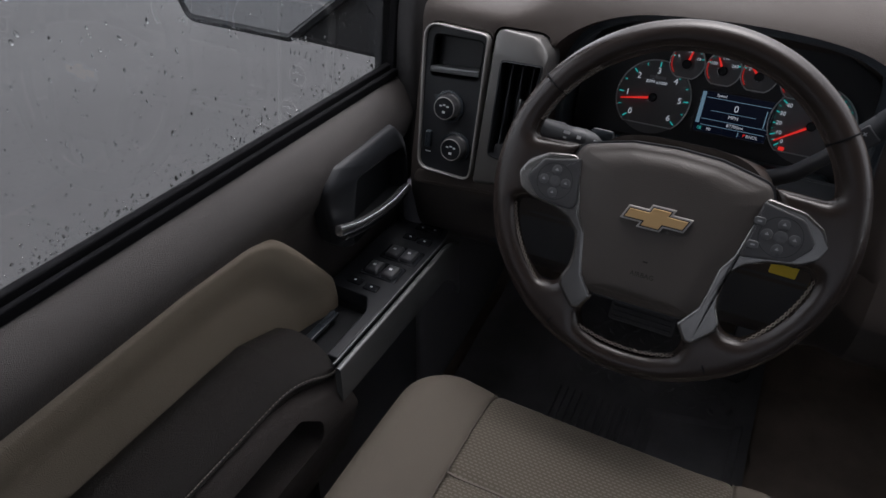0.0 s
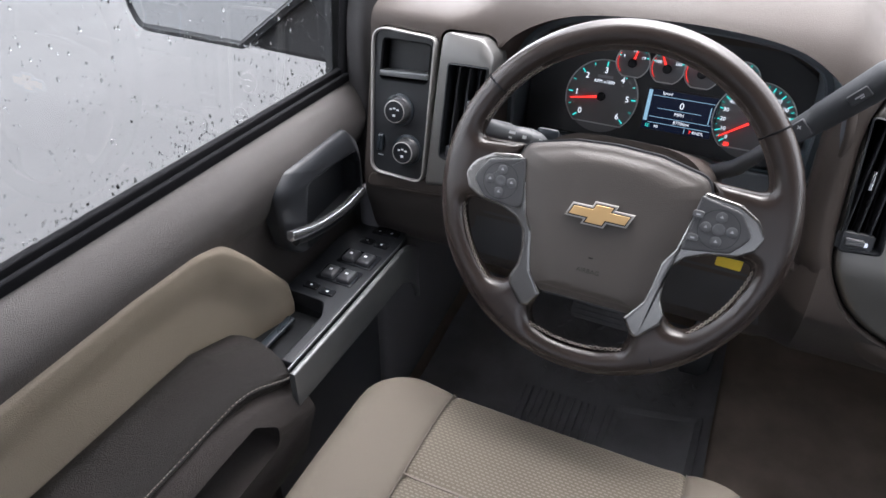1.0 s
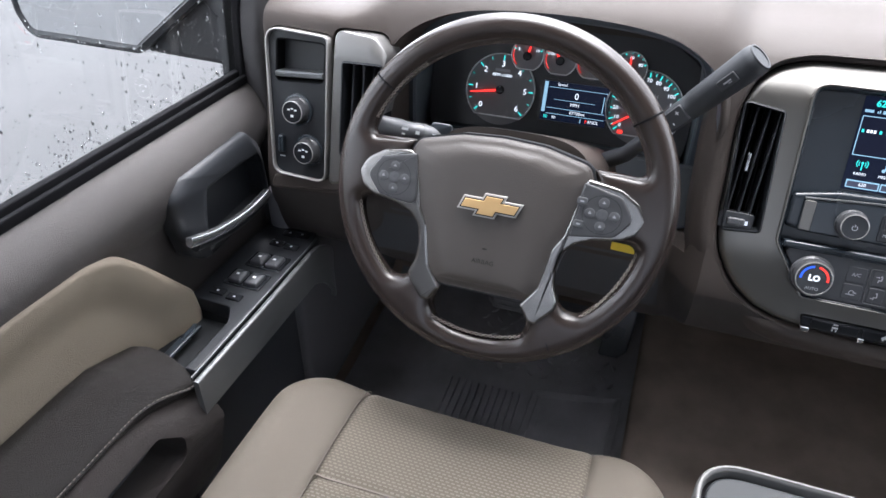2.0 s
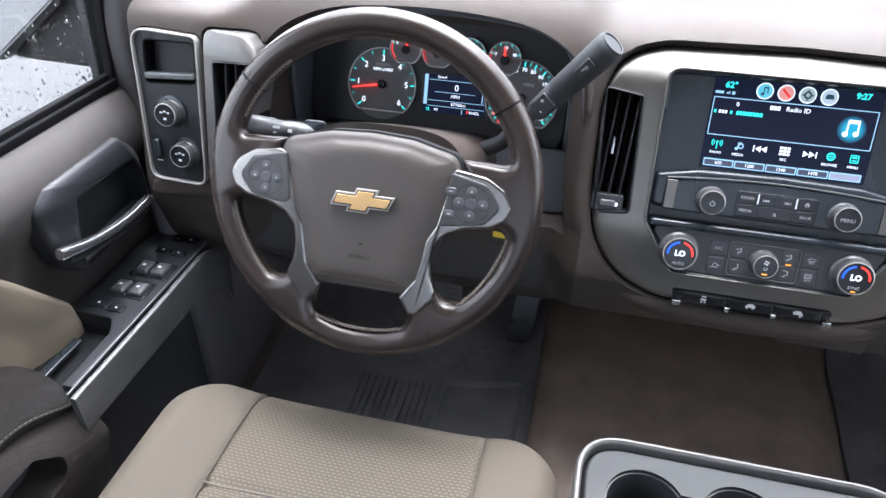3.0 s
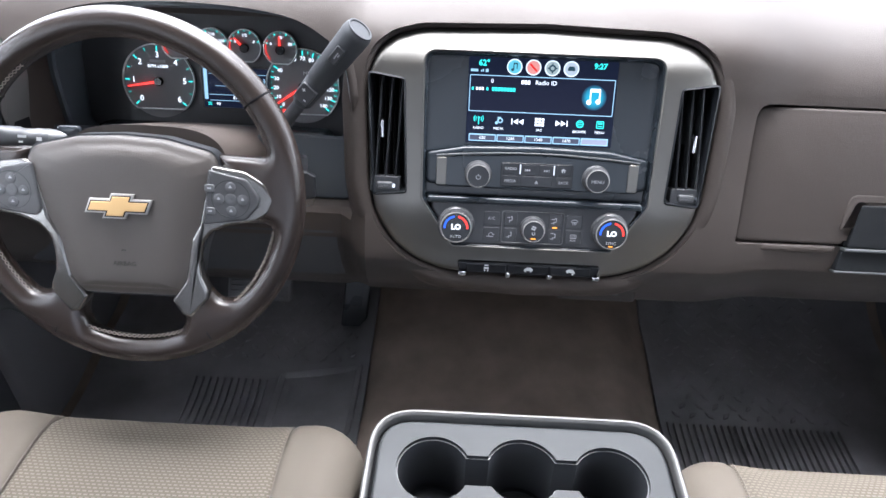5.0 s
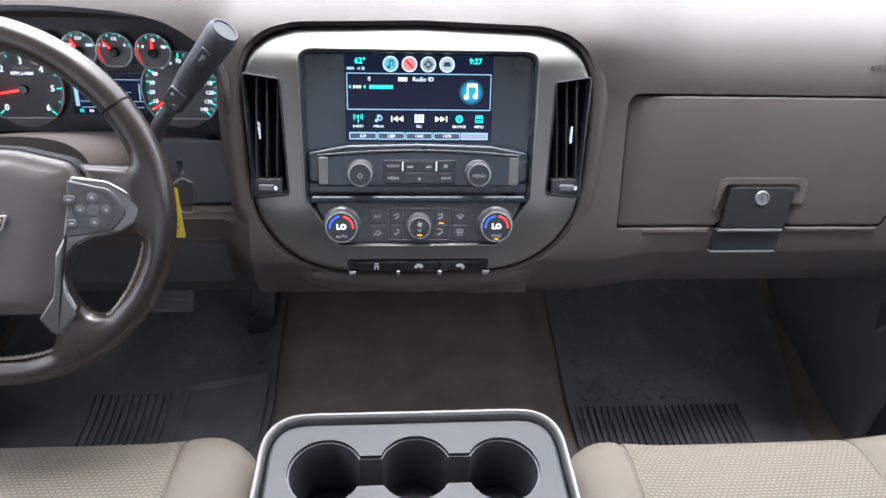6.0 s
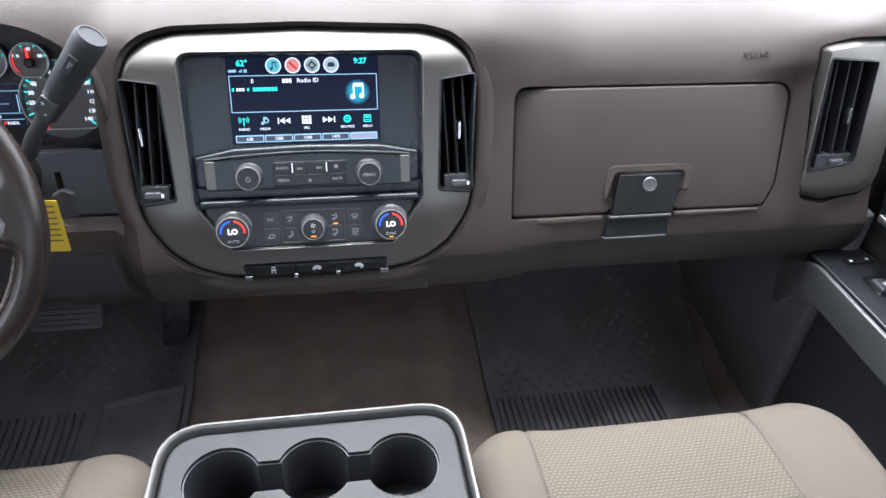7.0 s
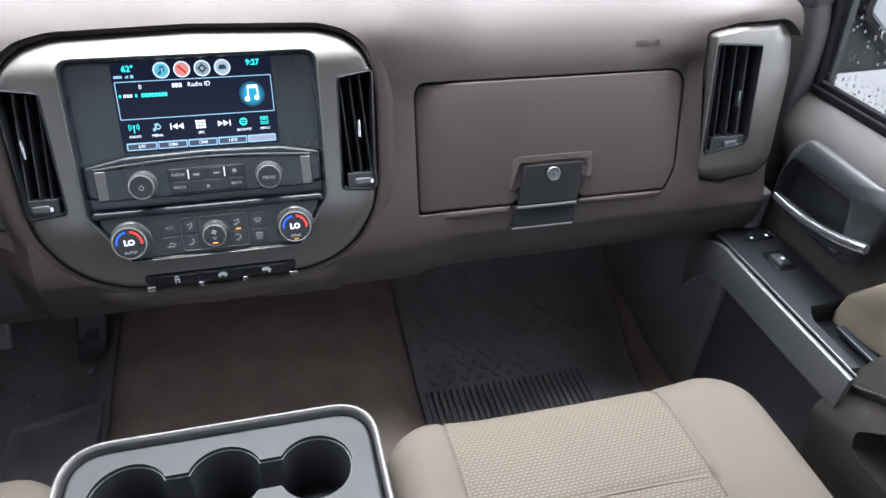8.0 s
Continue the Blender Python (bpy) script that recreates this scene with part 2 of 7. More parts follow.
def rpoly(pts, r=0.01, seg=5, every=False):
    """The corners of a polygon rounded off; r is one radius or one for each corner; every: also those that are almost straight."""
    out, k = [], len(pts)
    for i in range(k):
        p, a, b = Vector(pts[i]), Vector(pts[i - 1]), Vector(pts[(i + 1) % k])
        rad = r[i] if isinstance(r, (list, tuple)) else r
        da, db = (a - p), (b - p)
        ang = da.angle(db, 3.0)
        cut = max(min(rad / max(math.tan(ang / 2), 1e-4), da.length * 0.48, db.length * 0.48), 1e-5)
        if not every and (rad <= 0 or ang > 3.08):
            out.append(p)
            continue
        p0, p1 = p + da.normalized() * cut, p + db.normalized() * cut
        for j in range(seg + 1):
            t = j / seg
            out.append(p0 * (1 - t) ** 2 + p * 2 * t * (1 - t) + p1 * t * t)
    return [(q.x, q.y) for q in out]


def even(poly, n=96):
    """A closed outline with n points at even steps."""
    pts = [Vector(p) for p in poly]
    cuts, total = [0.0], 0.0
    for i in range(len(pts)):
        total += (pts[(i + 1) % len(pts)] - pts[i]).length
        cuts.append(total)
    out, j = [], 0
    for k in range(n):
        s = total * k / n
        while cuts[j + 1] < s:
            j += 1
        a, b = pts[j], pts[(j + 1) % len(pts)]
        q = a.lerp(b, (s - cuts[j]) / max(cuts[j + 1] - cuts[j], 1e-9))
        out.append((q.x, q.y))
    return out


def offset(poly, d):
    """A polygon moved inwards by d (outwards where d is negative)."""
    k = len(poly)
    area = sum(poly[i - 1][0] * poly[i][1] - poly[i][0] * poly[i - 1][1] for i in range(k))
    sgn = 1 if area > 0 else -1
    out = []
    for i in range(k):
        p, a, b = Vector(poly[i]), Vector(poly[i - 1]), Vector(poly[(i + 1) % k])
        e0, e1 = (p - a), (b - p)
        if e0.length < 1e-9:
            e0 = e1
        if e1.length < 1e-9:
            e1 = e0
        n0, n1 = Vector((-e0.y, e0.x)).normalized() * sgn, Vector((-e1.y, e1.x)).normalized() * sgn
        m = n0 + n1
        q = p + m.normalized() * d / max(m.length / 2, 0.45) if m.length > 1e-6 else p
        out.append((q.x, q.y))
    return out


def loft(bm, loops, cap0=True, cap1=True, closed=True):
    rings = [[bm.verts.new(p) for p in loop] for loop in loops]
    k = len(rings[0])
    for a, b in zip(rings, rings[1:]):
        for i in range(k if closed else k - 1):
            j = (i + 1) % k
            bm.faces.new((a[i], a[j], b[j], b[i]))
    if cap0:
        bm.faces.new(rings[0][::-1])
    if cap1:
        bm.faces.new(rings[-1])
    return bm


def lay(poly, z, M):
    return [M @ Vector((x, y, z)) for x, y in poly]


ID = Matrix.Identity(4)


def prism(poly, z0, z1, M=ID, bev=0.0, bm=None, seg=3):
    """A polygon raised from z0 to z1 in the frame M, its upper edge rounded."""
    bm = bm or bmesh.new()
    loops = [lay(poly, z0, M)]
    if bev:
        for j in range(seg + 1):
            a = math.pi / 2 * j / seg
            loops.append(lay(offset(poly, bev * (1 - math.cos(a))), z1 - bev + bev * math.sin(a), M))
        loops.append(lay(offset(poly, bev + min(0.0012, bev * 0.4)), z1, M))
    else:
        loops.append(lay(poly, z1, M))
    return loft(bm, loops)


def frame_ring(outer, inner, z0, z1, M=ID, bev=0.001, bm=None):
    """A flat frame between two outlines that have the same number of points."""
    bm = bm or bmesh.new()
    arcs = [(bev * (1 - math.cos(math.pi / 6 * j)), z1 - bev + bev * math.sin(math.pi / 6 * j)) for j in range(4)]
    loops = [lay(outer, z0, M)] + [lay(offset(outer, d), z, M) for d, z in arcs] + [lay(offset(inner, -d), z, M) for d, z in arcs[::-1]] + [lay(inner, z0, M)]
    rings = [[bm.verts.new(p) for p in loop] for loop in loops]
    k = len(rings[0])
    for a, b in zip(rings, rings[1:] + rings[:1]):
        for i in range(k):
            j = (i + 1) % k
            bm.faces.new((a[i], a[j], b[j], b[i]))
    return bm


def rect(w, h, cx=0.0, cy=0.0, r=0.002, seg=4):
    return rpoly([(cx - w / 2, cy - h / 2), (cx + w / 2, cy - h / 2), (cx + w / 2, cy + h / 2), (cx - w / 2, cy + h / 2)], r, seg)


def disc(r, cx=0.0, cy=0.0, n=32):
    return [(cx + r * math.cos(2 * math.pi * i / n), cy + r * math.sin(2 * math.pi * i / n)) for i in range(n)]


def box(x0, x1, y0, y1, z0, z1, r=0.004, bev=0.003, M=ID, bm=None):
    return prism(rpoly([(x0, y0), (x1, y0), (x1, y1), (x0, y1)], r, 3), z0, z1, M, bev, bm, 2)


def sweep(path, prof, bm=None, closed=False, cap=True, up=(0, 0, 1)):
    """A profile (pairs across and up) carried along a path of points; prof may be a function of 0..1."""
    bm = bm or bmesh.new()
    pts, loops, k = [Vector(p) for p in path], [], len(path)
    for i, p in enumerate(pts):
        a, b = (pts[i - 1], pts[(i + 1) % k]) if closed else (pts[max(i - 1, 0)], pts[min(i + 1, k - 1)])
        t = (b - a).normalized()
        side = t.cross(Vector(up)).normalized()
        top = side.cross(t).normalized()
        pr = prof(i / max(k - 1, 1)) if callable(prof) else prof
        loops.append([p + side * x + top * y for x, y in pr])
    if closed:
        loops.append(loops[0])
        loft(bm, loops, False, False)
        bmesh.ops.remove_doubles(bm, verts=bm.verts, dist=1e-7)
        return bm
    return loft(bm, loops, cap, cap)


def curve(pts, n):
    """A smooth curve through points (Catmull-Rom), with n steps between each two."""
    P = [Vector(p) for p in pts]
    out = []
    for i in range(len(P) - 1):
        p0, p1, p2, p3 = P[max(i - 1, 0)], P[i], P[i + 1], P[min(i + 2, len(P) - 1)]
        for j in range(n):
            t = j / n
            out.append(0.5 * (2 * p1 + (p2 - p0) * t + (2 * p0 - 5 * p1 + 4 * p2 - p3) * t * t + (3 * p1 - p0 - 3 * p2 + p3) * t ** 3))
    return out + [P[-1]]


def lathe(profile, M=ID, n=36, bm=None):
    """Radius and height pairs turned about the frame's third axis, closed at both ends."""
    bm = bm or bmesh.new()
    return loft(bm, [[M @ Vector((max(r, 1e-5) * math.cos(2 * math.pi * i / n), max(r, 1e-5) * math.sin(2 * math.pi * i / n), z)) for i in range(n)] for r, z in profile])


def join(*bms):
    out = bmesh.new()
    for b in bms:
        me = bpy.data.meshes.new("tmp")
        b.to_mesh(me)
        b.free()
        out.from_mesh(me)
        bpy.data.meshes.remove(me)
    return out


def cut(bm, *cutters):
    """The solid bm with the cutters taken out of it."""
    obs = []
    for b in (bm, *cutters):
        bmesh.ops.recalc_face_normals(b, faces=b.faces)
        me = bpy.data.meshes.new("tmp")
        b.to_mesh(me)
        b.free()
        obs.append(new("tmp", me))
    for c in obs[1:]:
        k = obs[0].modifiers.new("cut", "BOOLEAN")
        k.operation, k.solver, k.object = "DIFFERENCE", "EXACT", c
    bpy.context.view_layer.update()
    me = bpy.data.meshes.new_from_object(obs[0].evaluated_get(bpy.context.evaluated_depsgraph_get()))
    out = bmesh.new()
    out.from_mesh(me)
    for o in obs:
        d = o.data
        bpy.data.objects.remove(o)
        bpy.data.meshes.remove(d)
    bpy.data.meshes.remove(me)
    return out


def words(s, size, x, y, z, M, align="CENTER", depth=0.0002, bold=0.0):
    """Lettering in the built-in font as a mesh, lying in the frame M."""
    cu = bpy.data.curves.new("words", "FONT")
    cu.body, cu.size, cu.extrude, cu.align_x, cu.align_y, cu.resolution_u = s, size, depth, align, "CENTER", 2
    cu.offset = bold
    ob = new("words", cu)
    bpy.context.view_layer.update()
    me = bpy.data.meshes.new_from_object(ob.evaluated_get(bpy.context.evaluated_depsgraph_get()))
    bm = bmesh.new()
    bm.from_mesh(me)
    bmesh.ops.transform(bm, matrix=M @ Matrix.Translation((x, y, z)), verts=bm.verts)
    bpy.data.objects.remove(ob)
    bpy.data.curves.remove(cu)
    bpy.data.meshes.remove(me)
    return bm


def bars(spec, z, M, h=0.0003):
    """Flat bars: (centre x, centre y, width, height) each."""
    bm = bmesh.new()
    for x, y, w, t in spec:
        prism([(x - w / 2, y - t / 2), (x + w / 2, y - t / 2), (x + w / 2, y + t / 2), (x - w / 2, y + t / 2)], z, z + h, M, 0, bm)
    return bm


def ease(a, b, x):
    t = min(max((x - a) / (b - a), 0.0), 1.0)
    return t * t * (3 - 2 * t)


XZ = Matrix(((1, 0, 0, 0), (0, 0, -1, 0), (0, 1, 0, 0), (0, 0, 0, 1)))  # outline in x and z, raised towards the cab


# ---- setting ----
def build_ground():
    bm = bmesh.new()
    n = 40
    xs = [math.copysign(abs(i / n) ** 3, i) * 400 for i in range(-n, n + 1)]
    vs = [[bm.verts.new((x, y, -0.62)) for x in xs] for y in xs]
    for a, b in zip(vs, vs[1:]):
        for i in range(len(a) - 1):
            bm.faces.new((a[i], a[i + 1], b[i + 1], b[i]))
    solo("ground", bm, WETGROUND, "wet grey asphalt of a parking lot", "ground", kind="structure")


def floor_height(x, y):
    """Height of the carpeted floor: a tunnel along the middle and a toe board that climbs to the firewall."""
    tunnel = 0.075 * (1 - ease(0.20, 0.32, abs(x)))
    toe = 0.55 * ease(0.30, 0.95, y) + 0.03 * ease(0.1, 0.3, y)
    return 0.088 + max(tunnel * (1 - 0.6 * ease(0.3, 0.6, y)), 0) + toe


def build_floor():
    bm = bmesh.new()
    xs = [-0.86 + 1.72 * i / 86 for i in range(87)]
    ys = [-1.6 + 2.3 * i / 92 for i in range(93)]
    top = [[bm.verts.new((x, y, floor_height(x, y))) for x in xs] for y in ys]
    for a, b in zip(top, top[1:]):
        for i in range(len(xs) - 1):
            bm.faces.new((a[i], a[i + 1], b[i + 1], b[i]))
    low = bmesh.ops.extrude_face_region(bm, geom=bm.faces[:])
    bmesh.ops.translate(bm, verts=[g for g in low["geom"] if isinstance(g, bmesh.types.BMVert)], vec=(0, 0, -0.03))
    solo("floor", bm, CARPET, "worn dark brown carpet over the transmission tunnel", "floor", kind="structure", angle=80)


def build_shell():
    """Roof, back wall and pillars that close the cab round its windows."""
    solo("ceiling", box(-0.72, 0.72, -1.62, -0.12, 1.24, 1.28, 0.05, 0.004), HEADLINER, "pale grey cloth headliner", "ceiling", kind="structure")
    back = box(-0.90, 0.90, -1.66, -1.62, 0.05, 1.26, 0.02, 0.004)
    glass_back = rpoly([(-0.74, 0.68), (0.74, 0.68), (0.68, 1.18), (-0.68, 1.18)], 0.04, 4)
    solo("wall_back", cut(back, prism(glass_back, 1.4, 1.8, XZ)), LOWER, "dark cab back wall with a window opening", "wall", kind="structure")
    solo("window_back", prism(glass_back, 1.636, 1.642, XZ), TINTED, "lightly tinted rear window glass", "window", kind="structure")
    solo("wall_front", box(-0.90, 0.90, 0.70, 0.74, -0.3, 0.80, 0.01, 0.004), LOWER, "dark firewall behind the dashboard", "wall", kind="structure")
    screen = bmesh.new()
    loft(screen, [[Vector((x, y, z)) + Vector((0, 0.49, 0.87)) * k for x, y, z in ((-0.80, 0.615, 0.826), (0.80, 0.615, 0.826), (0.71, -0.125, 1.245), (-0.71, -0.125, 1.245))] for k in (0.0, 0.005)])
    solo("window_front", screen, WINDSCREEN, "raked windscreen glass above the dashboard", "window", kind="structure")
    for s in (-1, 1):
        # cant rail over the side windows
        bm = sweep([(s * 0.77, -1.62, 1.15), (s * 0.77, -0.4, 1.15), (s * 0.77, -0.1, 1.14)], rect(0.12, 0.14, r=0.03))
        solo("trim", bm, HEADLINER, "pale roof rail trim above the side windows", "trim", kind="structure")
        bm = sweep([(s * 0.885, -0.93, 0.05), (s * 0.885, -0.93, 0.72), (s * 0.80, -0.93, 1.16)], rect(0.06, 0.26, r=0.02), up=(0, 1, 0))
        solo("trim", bm, LOWER, "dark pillar trim behind the front door", "trim", kind="structure")
        bm = box(min(s * 0.885, s * 0.80), max(s * 0.885, s * 0.80), -1.62, -1.08, 0.02, 1.22, 0.02, 0.004)
        side = [(-1.56, 0.68), (-1.11, 0.68), (-1.11, 1.13), (-1.52, 1.13)]
        MV = Matrix(((0, 0, 1, s * 0.85), (1, 0, 0, 0), (0, 1, 0, 0), (0, 0, 0, 1)))
        bm = cut(bm, prism(rpoly(side, 0.03, 4), -0.2, 0.2, MV))
        solo("window_rear_side", prism(rpoly(side, 0.03, 4), -0.003, 0.003, MV), TINTED, "lightly tinted rear side window", "window", kind="structure")
        solo("wall_rear_side", bm, LOWER, "dark rear side panel", "wall", kind="structure")
        # windscreen pillar: an upright post by the window, then a raked bar
        path = curve([(s * 0.853, 0.10, 0.36), (s * 0.853, 0.10, 0.74), (s * 0.848, 0.112, 0.84), (s * 0.82, 0.06, 0.96), (s * 0.74, -0.10, 1.19)], 8)
        bm = sweep(path, rpoly([(-0.045, -0.02), (0.045, -0.02), (0.045, 0.02), (-0.045, 0.02)], 0.012), up=(1, 0, 0))
        solo("trim", bm, PILLAR, "charcoal windscreen pillar trim beside the door window", "trim", kind="structure")
    # kick panels in the footwells
    for s in (-1, 1):
        bm = box(min(s * 0.80, s * 0.84), max(s * 0.80, s * 0.84), 0.02, 0.70, 0.05, 0.55, 0.015, 0.006)
        solo("kick_panel", bm, LOWER, "black plastic kick panel beside the footwell", "trim", kind="structure")



build_ground()
build_floor()
build_shell()

# ---- dashboard ----
MS = basis((0, 0, 0.60), (1, 0, 0), (0, 0.351, 0.936), (0, -0.936, 0.351))
MK = basis((-0.44, 0.18, 0.70), (1, 0, 0), (0, 0.31, 0.95), (0, -0.95, 0.31))
ML = basis((-0.745, 0.0, 0.67), (1, 0, 0), (0, 0.2, 0.98), (0, -0.98, 0.2))
MR = basis((0.72, 0.03, 0.70), (1, 0, 0), (0, 0.2, 0.98), (0, -0.98, 0.2))
MG = basis((0.45, 0.0442, 0.6600), (1, 0, 0), (0, 0.39, 0.92), (0, -0.92, 0.39))

SILVER_OUT = rpoly([(-0.206, 0.055), (-0.199, 0.010), (-0.176, -0.028), (-0.148, -0.051), (-0.110, -0.065), (0.0, -0.070), (0.110, -0.065), (0.148, -0.051), (0.176, -0.028), (0.199, 0.010), (0.206, 0.055),
                    (0.2095, 0.150), (0.207, 0.182), (0.197, 0.209), (0.176, 0.2255), (0.146, 0.2335), (0.0, 0.2375), (-0.146, 0.2335), (-0.176, 0.2255), (-0.197, 0.209), (-0.207, 0.182), (-0.2095, 0.150)],
                   [0.1, 0.08, 0.08, 0.08, 0.1, 0.3, 0.1, 0.08, 0.08, 0.08, 0.1, 0.1, 0.05, 0.04, 0.05, 0.08, 0.3, 0.08, 0.05, 0.04, 0.05, 0.1], 4)
BLACK_OUT = rpoly([(-0.100, -0.026), (0.100, -0.026), (0.139, 0.033), (0.141, 0.2092), (-0.141, 0.2092), (-0.139, 0.033)],
                  [0.008, 0.008, 0.012, 0.016, 0.016, 0.012], 5)
VENT_CL = rpoly([(-0.202, 0.033), (-0.158, 0.037), (-0.163, 0.177), (-0.2085, 0.184)], 0.006, 3)
VENT_CR = [(-x, y) for x, y in VENT_CL][::-1]
HOOD = [(-0.650, 0.585), (-0.233, 0.585)] + [(p.x, p.y) for p in curve([(-0.229, 0.600, 0), (-0.229, 0.70, 0), (-0.2305, 0.755, 0), (-0.239, 0.788, 0), (-0.258, 0.808, 0), (-0.300, 0.826, 0), (-0.37, 0.8345, 0), (-0.46, 0.836, 0), (-0.55, 0.829, 0), (-0.610, 0.806, 0), (-0.641, 0.770, 0), (-0.653, 0.72, 0), (-0.654, 0.600, 0)], 5)]
PANEL_L = rpoly([(-0.046, -0.063), (0.036, -0.066), (0.0382, 0.129), (-0.055, 0.134)], [0.018, 0.016, 0.010, 0.022], 5)
VENTFRAME_L = rpoly([(0.0372, -0.068), (0.090, -0.060), (0.116, 0.085), (0.117, 0.117), (0.099, 0.1345), (0.044, 0.1385)], [0.006, 0.02, 0.05, 0.02, 0.02, 0.012], 5, True)
VENTFACE_L = rpoly([(0.0425, -0.060), (0.086, -0.054), (0.114, 0.080), (0.115, 0.104), (0.098, 0.110), (0.048, 0.109)], [0.006, 0.02, 0.05, 0.01, 0.01, 0.006], 5, True)
VENT_L = rpoly([(0.056, -0.022), (0.100, -0.030), (0.1135, 0.098), (0.1130, 0.1035), (0.058, 0.1025)], [0.008, 0.006, 0.004, 0.004, 0.006], 3)
VENTFRAME_R = rpoly([(-0.038, -0.104), (0.0, -0.114), (0.066, -0.107), (0.088, -0.086), (0.092, 0.040), (0.083, 0.098), (0.060, 0.115), (-0.010, 0.112), (-0.0475, 0.101)], [0.010, 0.03, 0.03, 0.03, 0.2, 0.03, 0.02, 0.05, 0.008], 5, True)
VENTFACE_R = rpoly([(-0.0465, -0.084), (0.0, -0.083), (0.038, -0.081), (0.050, -0.076), (0.046, 0.020), (0.039, 0.085), (0.034, 0.105), (-0.010, 0.104), (-0.0470, 0.100)], [0.004, 0.1, 0.01, 0.004, 0.2, 0.05, 0.006, 0.1, 0.004], 5, True)
VENT_R = rpoly([(-0.0420, -0.066), (0.024, -0.055), (0.0285, -0.046), (0.0255, 0.086), (-0.0455, 0.091)], [0.005, 0.006, 0.008, 0.006, 0.005], 3)
GLOVE = rpoly([(-0.190, -0.080), (0.176, -0.080), (0.192, -0.050), (0.2045, 0.088), (-0.187, 0.088)], [0.004, 0.008, 0.03, 0.024, 0.016], 7)

PROF_BASE = [(0.14, 0.445), (0.09, 0.450), (0.050, 0.464), (0.020, 0.492), (0.003, 0.540), (0.014, 0.59), (0.042, 0.66), (0.066, 0.72), (0.074, 0.745),
             (0.081, 0.764), (0.095, 0.785), (0.118, 0.806), (0.155, 0.824), (0.22, 0.838), (0.36, 0.845), (0.60, 0.83)]
PROF_DRIVER = [(0.12, 0.435), (0.06, 0.445), (0.034, 0.475), (0.030, 0.52), (0.030, 0.555), (0.034, 0.59), (0.040, 0.66), (0.043, 0.72), (0.046, 0.75),
               (0.055, 0.785), (0.077, 0.826), (0.104, 0.851), (0.148, 0.868), (0.22, 0.875), (0.35, 0.862), (0.60, 0.835)]


END_LEFT = [(0.030, 0.778), (0.0345, 0.808), (0.050, 0.823), (0.095, 0.835), (0.175, 0.843)]
END_RIGHT = [(0.047, 0.784), (0.056, 0.818), (0.076, 0.832), (0.115, 0.841), (0.195, 0.846)]


def dash_profile(x):
    w = ease(-0.74, -0.63, x) * (1 - ease(-0.25, -0.21, x))
    c = 1 - ease(0.225, 0.33, abs(x))
    cz = 1 - ease(0.215, 0.38, abs(x))
    pts = []
    for i, (a, b) in enumerate(zip(PROF_BASE, PROF_DRIVER)):
        y, z = a[0] * (1 - w) + b[0] * w, a[1] * (1 - w) + b[1] * w
        mid = 1.0 if 2 <= i <= 10 else 0.4 if i in (1, 11) else 0.0
        y -= 0.018 * c * mid * (1 - w)
        z += (0.028 if i in (10, 11) else 0.024) * cz * (1 - w) * (ease(8, 10.5, i) if i < 14 else 0.3)
        pts.append((y, z))
    left, right = ease(-0.635, -0.70, x), ease(0.655, 0.690, x)
    soft_right = ease(0.58, 0.74, x)
    for e, y0, z0, crown in ((left, 0.010, 0.67, END_LEFT), (right, 0.0285 + 0.017 * ease(0.70, 0.76, x), 0.70, END_RIGHT)):
        for i in range(5, 14):
            y, z = pts[i]
            ty, tz = crown[i - 9] if i > 8 else (y0 + 0.204 * (z - z0), z)
            k = soft_right if i > 8 and crown is END_RIGHT else e
            pts[i] = (y + (ty - y) * k, z + (tz - z) * k)
    return pts


def build_dash_pad(parent):
    bm = bmesh.new()
    loops = []
    n = 130
    for k in range(n + 1):
        x = -0.806 + 1.612 * k / n
        p = curve([(0, y, z) for y, z in dash_profile(x)], 4)
        loop = [Vector((x, q.y, q.z)) for q in p] + [Vector((x, 0.62, 0.80)), Vector((x, 0.62, 0.435))]
        loops.append(loop)
    loft(bm, loops)
    bm = cut(bm, prism(HOOD, -0.21, 0.3, XZ), prism(offset(SILVER_OUT, -0.0065), -0.05, 0.2, MS), prism(offset(PANEL_L, -0.002), -0.15, 0.2, ML),
             prism(offset(VENTFRAME_L, -0.003), -0.07, 0.2, ML), prism(offset(VENTFRAME_R, -0.003), -0.07, 0.2, MR), prism(offset(GLOVE, -0.003), -0.014, 0.2, MG))
    low = bm.copy()
    for b, keep in ((bm, 1), (low, -1)):
        bmesh.ops.bisect_plane(b, geom=b.verts[:] + b.edges[:] + b.faces[:], plane_co=(0, 0, 0.549), plane_no=(0, 0, 1), clear_outer=keep < 0, clear_inner=keep > 0)
    bmesh.ops.translate(low, verts=low.verts, vec=(0, 0.0015, 0))
    # the knee trim below the lamp switches takes the same painted-in shade
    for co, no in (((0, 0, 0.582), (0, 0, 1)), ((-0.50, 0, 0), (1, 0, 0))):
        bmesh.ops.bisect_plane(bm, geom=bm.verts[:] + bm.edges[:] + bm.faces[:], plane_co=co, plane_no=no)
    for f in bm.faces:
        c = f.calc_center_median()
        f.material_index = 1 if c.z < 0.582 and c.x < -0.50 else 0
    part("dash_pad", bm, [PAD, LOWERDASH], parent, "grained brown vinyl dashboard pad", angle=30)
    part("lower_dash_panel", low, LOWERDASH, parent, "brown lower dash panel, darkened for the shade under the dash", angle=30)


